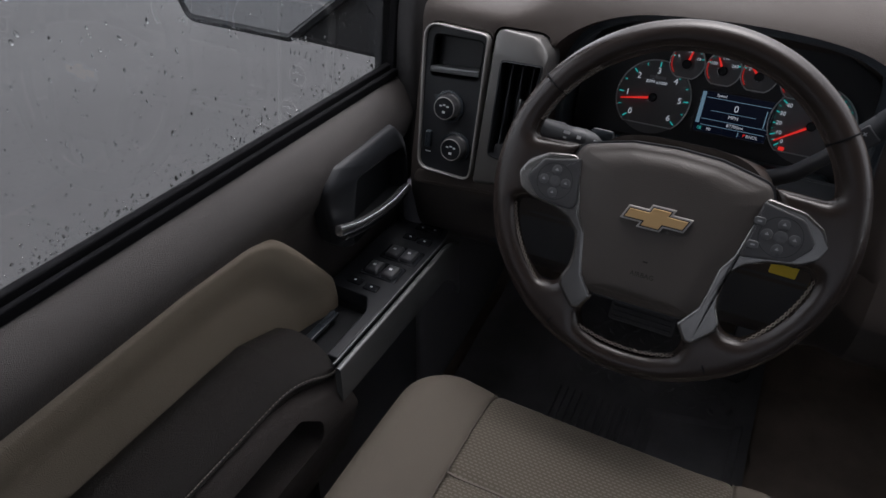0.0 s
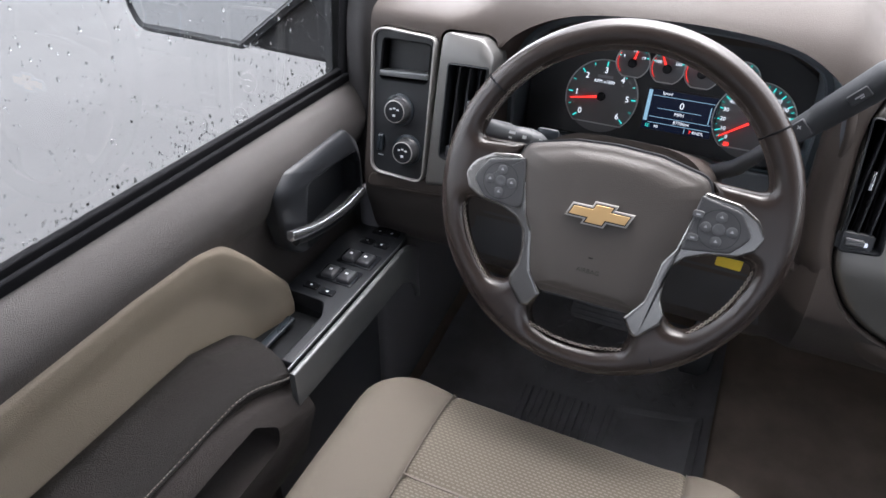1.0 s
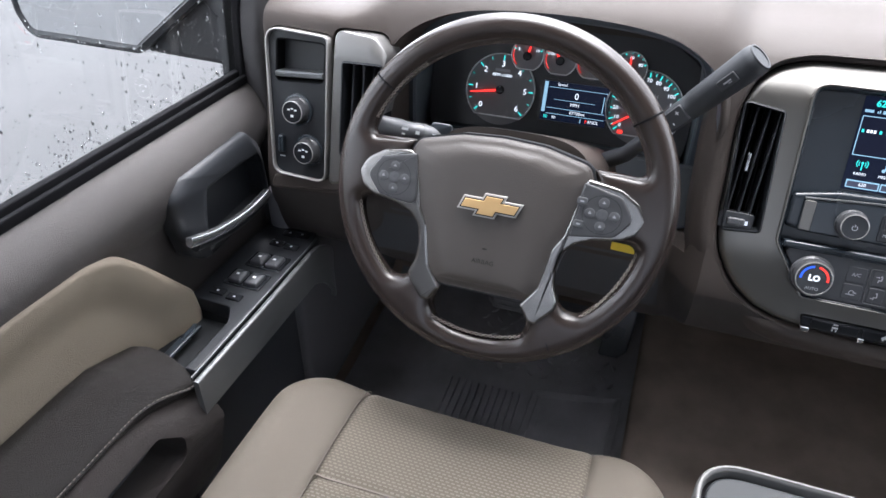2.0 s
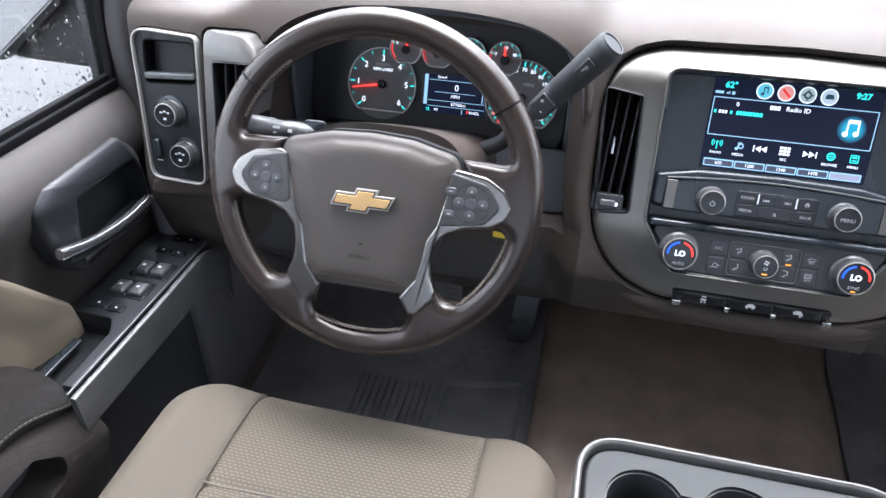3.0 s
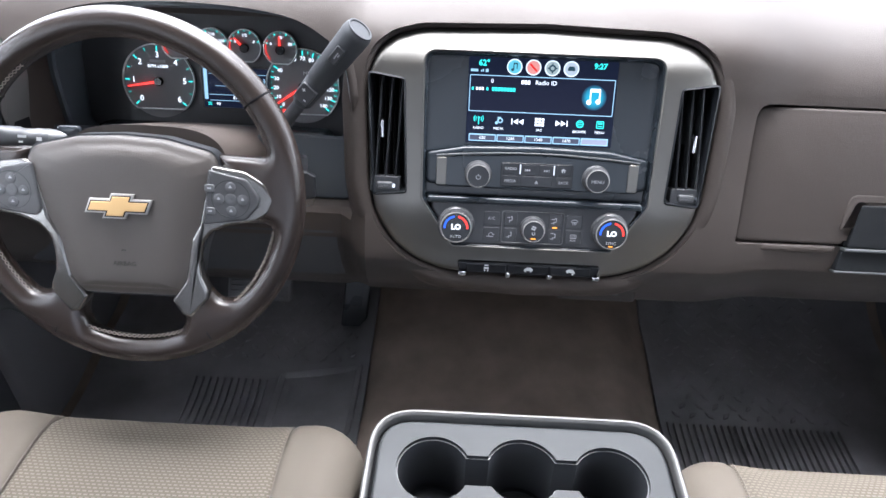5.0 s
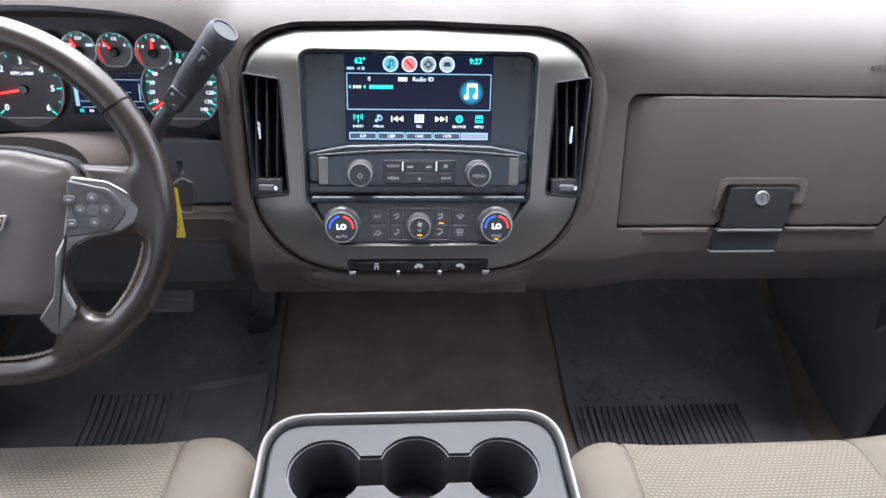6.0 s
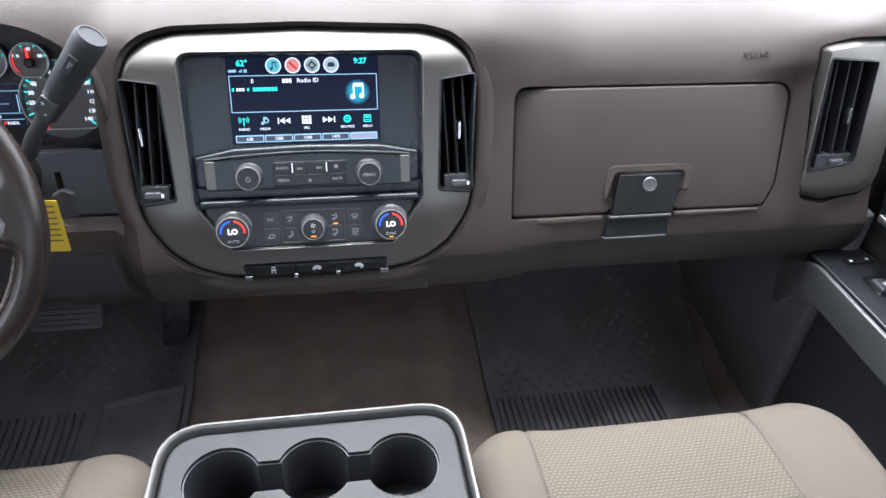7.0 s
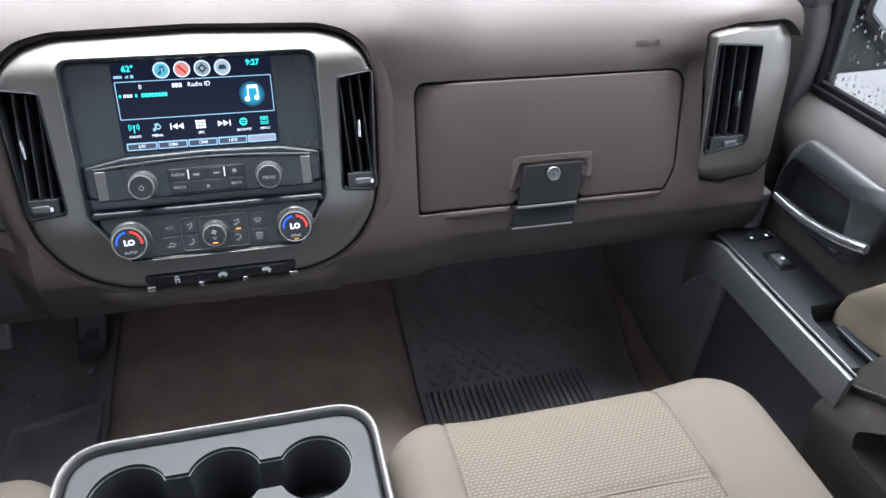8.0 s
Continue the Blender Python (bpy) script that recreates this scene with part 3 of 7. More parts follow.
def slats(M, outline, count, z, parent, name="vent_slat", lean=0.0):
    """Upright blades inside a vent."""
    xs = [p[0] for p in outline]
    ys = [p[1] for p in outline]
    x0, x1, y0, y1 = min(xs), max(xs), min(ys), max(ys)
    for i in range(count):
        x = x0 + (x1 - x0) * (i + 1) / (count + 1)
        a, b = Vector((x - lean, y0 + 0.006)), Vector((x + lean, y1 - 0.006))
        bm = bmesh.new()
        loops = []
        for p in (a, b):
            loops.append([M @ Vector((p.x + dx, p.y, z + dz)) for dx, dz in ((-0.0010, -0.03), (0.0010, -0.03), (0.0011, 0.0), (0, 0.0012), (-0.0011, 0.0))])
        loft(bm, loops)
        part(name, bm, BLACK if name == "vent_slat" else SEALRUBBER, parent)


def vent(M, outline, tab, parent, z=0.0, lean=0.0):
    """A louvred air outlet: housing, blades, chrome tab and thumb wheel."""
    bm = bmesh.new()
    loops = [lay(outline, z + 0.001, M), lay(offset(outline, 0.002), z + 0.002, M), lay(offset(outline, 0.003), z - 0.002, M), lay(offset(outline, 0.004), z - 0.055, M)]
    loft(bm, loops, False, True)
    housing = part("vent_housing", bm, SWITCHBLACK, parent, "black plastic vent housing")
    slats(M, outline, 3, z - 0.006, parent, lean=lean)
    slats(M, outline, 7, z - 0.022, parent, "inner_blade")
    part("vent_tab", box(tab[0] - 0.0017, tab[0] + 0.0017, tab[1] - 0.016, tab[1] + 0.006, z - 0.006, z + 0.003, 0.0012, 0.0010, M), CHROME, parent, "chrome vent tab")
    ys = [p[1] for p in outline]
    xs = [p[0] for p in outline]
    y0 = min(ys)
    cx = sum(xs) / len(xs)
    part("thumb_wheel_plate", prism(rect(max(xs) - min(xs) - 0.012, 0.020, cx - lean, y0 + 0.013, 0.003), z - 0.02, z - 0.005, M, 0.001), BLACK, parent)
    wheel = part("thumb_wheel", prism(rect(0.020, 0.009, cx - lean, y0 + 0.012, 0.003), z - 0.012, z - 0.001, M, 0.002), STALKGREY, parent)
    part("wheel_mark", prism(rect(0.004, 0.005, cx - lean + 0.011, y0 + 0.012, 0.001), z - 0.008, z - 0.002, M), CHROME, wheel)


def build_dashboard():
    d = thing("dashboard", (0, 0.3, 0.435), "brown vinyl dashboard with silver trim across the cab", "dashboard")
    build_dash_pad(d)
    def brow(poly, back):
        """The hood's outline laid on the leaning face of the pad, set back by a little."""
        return [Vector((x, 0.046 + 0.009 * ease(0.74, 0.785, z) + 0.046 * max(0.0, min((z - 0.785) / 0.062, 1.2)) ** 1.25 + back, z)) for x, z in poly]
    loops = [brow(offset(HOOD, -k), b) for k, b in ((0.010, 0.004), (0.006, 0.0002), (0.003, -0.0008), (0.001, 0.0006), (0.0, 0.005))]
    part("cluster_hood_lip", loft(bmesh.new(), loops, False, False), PAD, d, "", 70)
    roll = curve([(0.0018, -0.022, 0), (0.0020, -0.006, 0), (0.0040, -0.0008, 0), (0.010, 0.0022, 0), (0.015, 0.0010, 0), (0.020, -0.0040, 0), (0.025, -0.012, 0), (0.028, -0.022, 0), (0.030, -0.040, 0)], 3)
    def dip(poly, z):
        return [MS @ Vector((x, y, z - 0.014 * ease(0.03, -0.07, y) - 0.024 * ease(0.188, 0.246, y))) for x, y in poly]
    part("stack_gap", loft(bmesh.new(), [dip(offset(SILVER_OUT, 0.002), -0.011), dip(offset(SILVER_OUT, -0.007), -0.011)], False, False), SEALRUBBER, d)
    part("stack_surround", loft(bmesh.new(), [dip(offset(SILVER_OUT, -q.x * (0.62 + 0.60 * ease(0.002, 0.014, q.x))), q.y) for q in roll], False, False), PAD, d, "rolled brown vinyl surround", 60)
    # lining of the cluster recess
    bm = loft(bmesh.new(), [brow(HOOD, 0.004), brow(offset(HOOD, 0.003), 0.012), lay(offset(HOOD, 0.012), -0.135, XZ)], False, False)
    for f in bm.faces:
        c = f.calc_center_median()
        f.material_index = 1 if c.x > -0.285 and c.z < 0.80 else 0
    part("hood_lining", bm, [PAD, RECESS], d, "brown lining under the hood, black beside the column")
    bm = loft(bmesh.new(), [lay(offset(HOOD, 0.010), -0.130, XZ), lay(offset(HOOD, 0.018), -0.128, XZ), lay(offset(HOOD, 0.021), -0.131, XZ), lay(offset(HOOD, 0.026), -0.215, XZ)], False, True)
    part("cluster_recess", bm, RECESS, d, "black bezel round the instruments")
    # sloping plate below the instruments
    MB = basis((-0.4415, 0.084, 0.626), (1, 0, 0), (0, 0.6, 0.8), (0, -0.8, 0.6))
    part("lower_cluster_plate", prism(rpoly([(-0.208, -0.042), (0.208, -0.042), (0.206, 0.042), (-0.206, 0.042)], [0.014, 0.014, 0.004, 0.004], 6), -0.006, 0.0, MB, 0.003), PLATE, d, "slate black plate below the instruments")
    # glove box
    door = rpoly([(-0.190, -0.080), (-0.053, -0.080), (-0.045, -0.025), (0.051, -0.025), (0.041, -0.080), (0.176, -0.080), (0.192, -0.050), (0.2045, 0.088), (-0.187, 0.088)],
                 [0.008, 0.008, 0.005, 0.005, 0.008, 0.010, 0.03, 0.024, 0.016], 7)
    bm = prism(door, -0.012, 0.0030, ID, 0.0034, None, 5)
    bmesh.ops.triangulate(bm, faces=bm.faces[:])
    for k in range(17):
        bmesh.ops.bisect_plane(bm, geom=bm.verts[:] + bm.edges[:] + bm.faces[:], plane_co=(0, -0.076 + 0.0098 * k, 0), plane_no=(0, 1, 0))
    for v in bm.verts:
        if v.co.z > 0:
            v.co.z += 0.0068 * (1 - ((v.co.y - 0.026) / 0.108) ** 2) * ease(-0.202, -0.165, v.co.x) * ease(0.205, 0.165, v.co.x)
    bmesh.ops.transform(bm, matrix=MG, verts=bm.verts)
    MGL = MG @ Matrix.Translation((0, 0, 0.0040))
    g = part("glove_box_door", bm, PAD, d, "closed brown glove box door", 60)
    part("latch_surround", prism(rpoly([(-0.063, -0.060), (-0.052, -0.060), (-0.0465, -0.0262), (0.0510, -0.0262), (0.047, -0.052), (0.060, -0.052), (0.064, -0.0135), (-0.0575, -0.0135)], [0.003, 0.003, 0.006, 0.006, 0.003, 0.003, 0.012, 0.012], 5), -0.008, 0.0052, MGL, 0.0024, None, 4), PAD, g)
    part("latch_recess", prism(rpoly([(-0.056, -0.115), (0.034, -0.115), (0.050, -0.025), (-0.044, -0.025)], 0.004, 3), -0.012, 0.0, MG), GLOSSBLACK, g, "dark recess behind the latch")
    part("latch_handle", prism(rpoly([(-0.0515, -0.082), (0.0360, -0.082), (0.0475, -0.0275), (-0.0415, -0.0275)], 0.003, 3), -0.008, 0.0066, MGL, 0.0014), LATCHGREY, g, "dark grey latch paddle")
    part("latch_edge", prism(rpoly([(-0.054, -0.087), (0.034, -0.087), (0.035, -0.083), (-0.053, -0.083)], 0.001, 2), -0.004, 0.0112, MG, 0.001), STRIP, g, "bright latch edge")
    part("latch_foot", prism(rpoly([(-0.059, -0.114), (0.030, -0.114), (0.034, -0.087), (-0.054, -0.087)], 0.003, 2), -0.004, 0.0050, MG, 0.0015), LATCHGREY, g, "dark grey latch foot")
    part("latch_foot_edge", prism(rpoly([(-0.060, -0.1165), (0.030, -0.1165), (0.030, -0.1135), (-0.060, -0.1135)], 0.0008, 2), -0.004, 0.0065, MG, 0.0008), STRIP, g, "bright latch edge")
    lock = part("lock_cylinder", lathe([(0.0105, 0.0), (0.0105, 0.004), (0.009, 0.0055), (0.0075, 0.0055), (0.0072, 0.0045), (0.0, 0.0045)], MG @ Matrix.Translation((0.001, -0.042, 0.0070)), 24), STRIP, g, "chrome lock cylinder")
    part("key_slot", prism(rect(0.0018, 0.006, 0.001, -0.042, 0.0004), 0.011, 0.0120, MG), BLACK, lock)
    part("lower_ledge", prism(rpoly([(-0.197, -0.0925), (-0.062, -0.091), (-0.0605, -0.082), (-0.195, -0.0825)], 0.002, 2), -0.012, 0.0042, MG, 0.003), PAD, g)
    part("lower_ledge", prism(rpoly([(0.040, -0.090), (0.170, -0.0895), (0.1735, -0.082), (0.042, -0.0815)], 0.002, 2), -0.012, 0.0042, MG, 0.003), PAD, g)
    out = Vector((-0.150, -0.815, 0.555)).normalized()
    along = (Vector((1, 0, 0)) - out * out.x).normalized()
    part("airbag_lettering", words("AIRBAG", 0.0105, 0, 0, 0.0018, basis((0.594, 0.0882, 0.778), along, out.cross(along), out), depth=0.0006), PAD, d, "embossed airbag lettering")
    # under-dash closing panel and the lower centre
    part("knee_panel", box(-0.70, -0.24, 0.030, 0.2, 0.485, 0.57, 0.02, 0.012), BLACK, d, "dark knee panel under the column")
    part("ash_drawer", box(0.045, 0.15, -0.004, 0.03, 0.488, 0.512, 0.006, 0.003), LOWERDASH, d)
    part("drawer_pull", box(0.105, 0.125, -0.006, 0.005, 0.500, 0.503, 0.0015, 0.001), STRIP, d)
    return d


def knob(M, x, y, z, r, h, parent, name="knob", ring=TRIMEND, face=GLOSSBLACK, label=""):
    m = M @ Matrix.Translation((x, y, z))
    n = 48
    bm = bmesh.new()
    rows = [(r * 1.12, 0.0), (r * 1.12, h * 0.15), (r, h * 0.3), (r * 0.97, h * 0.85), (r * 0.93, h)]
    loops = []
    for k, (rr, zz) in enumerate(rows):
        loops.append([m @ Vector(((rr + (0.0004 * (i % 2) if k in (2, 3) else 0)) * math.cos(2 * math.pi * i / n), (rr + (0.0004 * (i % 2) if k in (2, 3) else 0)) * math.sin(2 * math.pi * i / n), zz)) for i in range(n)])
    loft(bm, loops)
    k = part(name, bm, KNOBGREY, parent, label, 25)
    part("knob_ring", lathe([(r * 0.93, h), (r * 0.93, h + 0.0008), (r * 0.875, h + 0.0011), (r * 0.86, h)], m, 40), ring, k, "bright ring")
    part("knob_face", lathe([(r * 0.865, h * 0.9), (r * 0.865, h + 0.0004), (0.0, h + 0.0006)], m, 40), face, k)
    return k


def arc(cx, cy, r, a0, a1, n=24):
    return [(cx + r * math.cos(radians(a0 + (a1 - a0) * i / n)), cy + r * math.sin(radians(a0 + (a1 - a0) * i / n))) for i in range(n + 1)]


def band(cx, cy, r0, r1, a0, a1, z0, z1, M, n=24):
    return prism(arc(cx, cy, r1, a0, a1, n) + arc(cx, cy, r0, a1, a0, n), z0, z1, M)


def build_centre_stack():
    s = thing("center_stack", (0, -0.02, 0.53), "satin silver centre stack with touchscreen, radio and climate controls", "center stack")
    # silver surround: its brow leans back and its foot curls under
    def sill(x, y, z):
        return MS @ Vector((x, y, z + 0.0045 - 0.014 * ease(0.03, -0.07, y) - 0.0215 * ease(0.188, 0.246, y) - 0.004 * ease(0.17, 0.215, abs(x))))
    loops = [lay(SILVER_OUT, -0.04, MS)]
    for k, z in ((0.0, -0.0075), (0.0008, -0.0040), (0.0024, -0.0015), (0.0050, -0.0003), (0.0080, 0.0)):
        loops.append([sill(x, y, z) for x, y in offset(SILVER_OUT, k)])
    last = offset(SILVER_OUT, 0.008)
    for k in range(1, 16):
        f = 1 - k / 17
        loops.append([sill(x * f, 0.08 + (y - 0.08) * f, 0.0) for x, y in last])
    bm = loft(bmesh.new(), loops)
    bm = cut(bm, prism(BLACK_OUT, -0.05, 0.05, MS), prism(VENT_CL, -0.05, 0.05, MS), prism(VENT_CR, -0.05, 0.05, MS))
    part("silver_bezel", bm, SILVER, s, "satin silver bezel", 28)
    for o, tab in ((VENT_CL, (-0.190, 0.121)), (VENT_CR, (0.186, 0.118))):
        vent(MS, o, tab, s, 0.004, 0.004 if o is VENT_CL else -0.004)
    # black fascia
    bm = loft(bmesh.new(), [lay(BLACK_OUT, 0.0065, MS), lay(offset(BLACK_OUT, 0.0012), 0.0072, MS), lay(offset(BLACK_OUT, 0.0022), 0.0060, MS), lay(offset(BLACK_OUT, 0.0042), -0.0060, MS), lay(offset(BLACK_OUT, 0.0062), -0.0067, MS)], False, True)
    part("black_fascia", bm, SLATE, s, "slate black fascia", 20)
    part("fascia_edge", frame_ring(offset(BLACK_OUT, -0.0022), offset(BLACK_OUT, 0.0002), 0.0, 0.0082, MS, 0.0009), SILVER, s, "thin bright edge round the fascia")
    # touchscreen
    scr = part("screen", prism(rect(0.178, 0.1020, 0.0, 0.1532, 0.002), -0.012, -0.0062, MS), SCREENDARK, s, "lit touchscreen")
    Z = -0.0061
    part("screen_panel", prism(rect(0.172, 0.0412, 0, 0.1618, 0.001), Z, Z + 0.0002, MS), SCREENPANEL, scr)
    part("panel_outline", frame_ring(rect(0.174, 0.0432, 0, 0.1618, 0.001), rect(0.172, 0.0412, 0, 0.1618, 0.001), Z, Z + 0.0005, MS, 0.0001), PALEBLUE, scr)
    part("screen_words", words("62°", 0.0095, -0.0705, 0.1970, Z, MS, bold=0.0003), TEAL, scr)
    part("screen_words", words("9:27", 0.0090, 0.0675, 0.1980, Z, MS, bold=0.0003), TEAL, scr)
    part("screen_words", words("0", 0.007, -0.060, 0.1765, Z + 0.0003, MS), WHITE, scr)
    part("screen_words", words("Radio ID", 0.0072, 0.0045, 0.1765, Z + 0.0003, MS, "CENTER"), WHITE, scr)
    part("screen_bar", bars([(-0.0238 + 0.0038 * k, 0.1765, 0.0030, 0.0046) for k in range(3)], Z + 0.0003, MS), WHITE, scr)
    part("screen_bar", bars([(-0.0585 + 0.0036 * k, 0.1672, 0.0029, 0.0044) for k in range(8)], Z + 0.0003, MS), TEAL, scr)
    part("screen_bar", bars([ (-0.083, 0.1672, 0.0024, 0.0034), (-0.0655, 0.1672, 0.0024, 0.0034)], Z + 0.0003, MS), TEAL, scr)
    part("screen_bar", bars([(-0.0745 + 0.0034 * k, 0.1672, 0.0024, 0.0034) for k in (-1, 0, 1)], Z + 0.0003, MS), WHITE, scr)
    part("status_icons", bars([(-0.082, 0.1885, 0.009, 0.003), (-0.0735, 0.1880, 0.0014, 0.0022), (-0.0715, 0.1885, 0.0014, 0.0032), (-0.067, 0.1885, 0.0034, 0.0036)], Z, MS), PALEBLUE, scr)
    for i in range(4):
        x = -0.0345 + 0.0225 * i
        y = 0.1940
        ic = part("app_icon", prism(disc(0.0092, x, y, 28), Z, Z + 0.0003, MS), PALERIM, scr, "round app icon")
        part("icon_field", prism(disc(0.0078, x, y, 24), Z, Z + 0.0006, MS), ICONFIELDS[i], ic)
        if i == 0:
            mark = join(bars([(x - 0.0010, y, 0.0011, 0.0080), (x + 0.0030, y + 0.0010, 0.0011, 0.0070), (x + 0.0010, y + 0.0038, 0.0046, 0.0016)], Z + 0.0007, MS), prism(disc(0.0017, x - 0.0023, y - 0.0034, 12), Z + 0.0007, Z + 0.0009, MS))
        elif i == 1:
            mark = prism([(x - 0.0050, y + 0.0034), (x - 0.0034, y + 0.0050), (x + 0.0050, y - 0.0034), (x + 0.0034, y - 0.0050)], Z + 0.0007, Z + 0.0009, MS)
        elif i == 2:
            mark = join(band(x, y, 0.0022, 0.0042, 0, 359, Z + 0.0007, Z + 0.0009, MS, 20), bars([(x, y + 0.0048, 0.0016, 0.0020), (x, y - 0.0048, 0.0016, 0.0020), (x + 0.0048, y, 0.0020, 0.0016), (x - 0.0048, y, 0.0020, 0.0016)], Z + 0.0007, MS))
        else:
            mark = prism(rpoly([(x - 0.0050, y - 0.0022), (x + 0.0050, y - 0.0022), (x + 0.0034, y + 0.0030), (x - 0.0030, y + 0.0030)], 0.0014, 3), Z + 0.0007, Z + 0.0009, MS)
        part("icon_mark", mark, (ICONINK, REDINK, ICONINK, ICONINK)[i], ic)
    for k, r in enumerate((0.0150, 0.0142, 0.0134, 0.0126, 0.0118, 0.0108, 0.0096, 0.0080)):
        f = ((k + 1) / 8) ** 1.3
        part("music_icon", prism(disc(r, 0.063, 0.1618, 28), Z + 0.0002, Z + 0.0003 + 0.00002 * k, MS), glow("music_glow", (0.012 + 0.01 * f, 0.018 + 0.24 * f, 0.045 + 0.34 * f), 0.12), scr)
    part("music_note", join(bars([(0.0585, 0.1633, 0.0016, 0.014), (0.0695, 0.1643, 0.0016, 0.014), (0.064, 0.1703, 0.012, 0.004)], Z + 0.0005, MS),
                            prism(disc(0.003, 0.0570, 0.1563, 14), Z + 0.0005, Z + 0.0008, MS), prism(disc(0.003, 0.068, 0.1573, 14), Z + 0.0005, Z + 0.0008, MS)), WHITE, scr)
    for x, w, m in ((-0.074, "RADIO", TEAL), (-0.0495, "MEDIA", PALEBLUE), (0.049, "BROWSE", TEAL), (0.0735, "MENU", TEAL)):
        if w == "RADIO":
            icon = join(bars([(x, 0.1287, 0.0010, 0.008)], Z, MS), prism(disc(0.0013, x, 0.1327, 12), Z, Z + 0.0003, MS), *[band(x, 0.1317, r, r + 0.0008, a, a + 80, Z, Z + 0.0003, MS, 8) for r in (0.0030, 0.0052) for a in (-40, 140)])
        elif w == "MEDIA":
            icon = join(bars([(x - 0.0012, 0.1307, 0.0009, 0.0075), (x + 0.0006, 0.1339, 0.0040, 0.0013)], Z, MS), prism(disc(0.0019, x - 0.0025, 0.1274, 12), Z, Z + 0.0003, MS), band(x + 0.0018, 0.1304, 0.0018, 0.0032, 0, 359, Z, Z + 0.0003, MS, 16))
        elif w == "BROWSE":
            icon = join(band(x, 0.1300, 0.0036, 0.0046, 0, 359, Z, Z + 0.0003, MS, 20), bars([(x, 0.1300, 0.0080, 0.0009), (x, 0.1322, 0.0060, 0.0008), (x, 0.1278, 0.0060, 0.0008)], Z, MS))
        else:
            icon = join(frame_ring(rect(0.009, 0.009, x, 0.1300, 0.001), rect(0.0072, 0.0072, x, 0.1300, 0.0008), Z, Z + 0.0003, MS, 0.00005), bars([(x, 0.1317, 0.0050, 0.0022), (x, 0.1282, 0.0050, 0.0010)], Z, MS))
        part("tile_icon", icon, m, scr)
        part("tile_words", words(w, 0.0042, x, 0.1205, Z, MS), WHITE, scr)
    part("tile_words", words("SRC", 0.0042, 0.0, 0.1205, Z, MS), WHITE, scr)
    part("grid_icon", bars([(x, y, 0.0032, 0.0026) for x in (-0.004, 0, 0.004) for y in (0.1267, 0.1302, 0.1337)], Z, MS), WHITE, scr)
    for sg in (-1, 1):
        tri_bm = bmesh.new()
        for k in (0, 1):
            x = sg * (0.0225 + 0.0065 * k)
            prism([(x - sg * 0.003, 0.1262), (x + sg * 0.003, 0.1297), (x - sg * 0.003, 0.1332)], Z, Z + 0.0003, MS, 0, tri_bm)
        part("skip_icon", join(tri_bm, bars([(sg * 0.0335, 0.1297, 0.0012, 0.007)], Z, MS)), WHITE, scr)
    for i, w in enumerate(("620", "1280", "1340", "1470", "")):
        x = -0.0685 + 0.0342 * i
        b = part("preset_button", frame_ring(rect(0.0332, 0.0088, x, 0.1090, 0.001), rect(0.0308, 0.0062, x, 0.1088, 0.0008), Z, Z + 0.0005, MS, 0.0001), PALEBLUE, scr)
        if w:
            part("preset_field", prism(rect(0.0308, 0.0062, x, 0.1088, 0.0008), Z - 0.0003, Z - 0.0001 + 0.0002, MS), PRESETFIELD, b)
            part("preset_words", words(w, 0.0052, x, 0.1088, Z + 0.0003, MS), WHITE, b)
        else:
            part("preset_field", prism(rect(0.0308, 0.0062, x, 0.1088, 0.0008), Z, Z + 0.0002, MS), glow("grey_display_field", (0.25, 0.27, 0.36), 0.12), b)
    # radio control bar with its curved shelf
    shelf = rpoly([(-0.137, 0.050), (0.137, 0.050), (0.136, 0.090), (0.088, 0.099), (0.0, 0.1015), (-0.088, 0.099), (-0.136, 0.090)], [0.01, 0.01, 0.006, 0.03, 0.2, 0.03, 0.006], 5)
    part("radio_shelf", prism(shelf, -0.02, 0.003, MS, 0.005), SLATE, s)
    rp = rpoly([(-0.124, 0.049), (0.124, 0.049), (0.123, 0.086), (0.0, 0.094), (-0.123, 0.086)], [0.004, 0.004, 0.004, 0.4, 0.004], 5)
    radio = part("radio_face", prism(rp, -0.01, 0.0085, MS, 0.002), SLATE, s, "black radio control bar")
    part("radio_brow", sweep([MS @ Vector((x, 0.0870 + 0.0065 * (1 - (x / 0.123) ** 2), 0.008)) for x in [-0.123 + 0.0123 * i for i in range(21)]], rect(0.002, 0.003, r=0.0006), up=(0, -0.936, 0.351)), STRIP, radio)
    for sg in (-1, 1):
        part("silver_end", prism(rect(0.012, 0.034, sg * 0.1165, 0.068, 0.002), 0.004, 0.0098, MS, 0.0008), SILVER, radio, "silver end cap")
        knob(MS, sg * 0.0715, 0.066, 0.008, 0.0150, 0.0165, radio, "radio_knob")
    part("knob_words", words("MENU", 0.0056, 0.0715, 0.065, 0.0253, MS), GREYPRINT, radio)
    part("power_mark", join(band(-0.0715, 0.065, 0.0022, 0.0029, 125, 415, 0.0253, 0.0256, MS), bars([(-0.0715, 0.0675, 0.0007, 0.003)], 0.0253, MS)), GREYPRINT, radio)
    part("button_bank", prism(rect(0.088, 0.030, 0.0, 0.067, 0.003), 0.0, 0.0092, MS, 0.0008), GLOSSBLACK, radio)
    for w, x, y in (("RADIO", -0.032, 0.0745), ("MEDIA", -0.032, 0.0595), ("BACK", 0.033, 0.0595)):
        b = part("button", prism(rect(0.018, 0.013, x, y, 0.001), 0.008, 0.0096, MS, 0.0005), GLOSSBLACK, radio)
        part("button_words", words(w, 0.0048, x, y, 0.0099, MS), GREYPRINT, b)
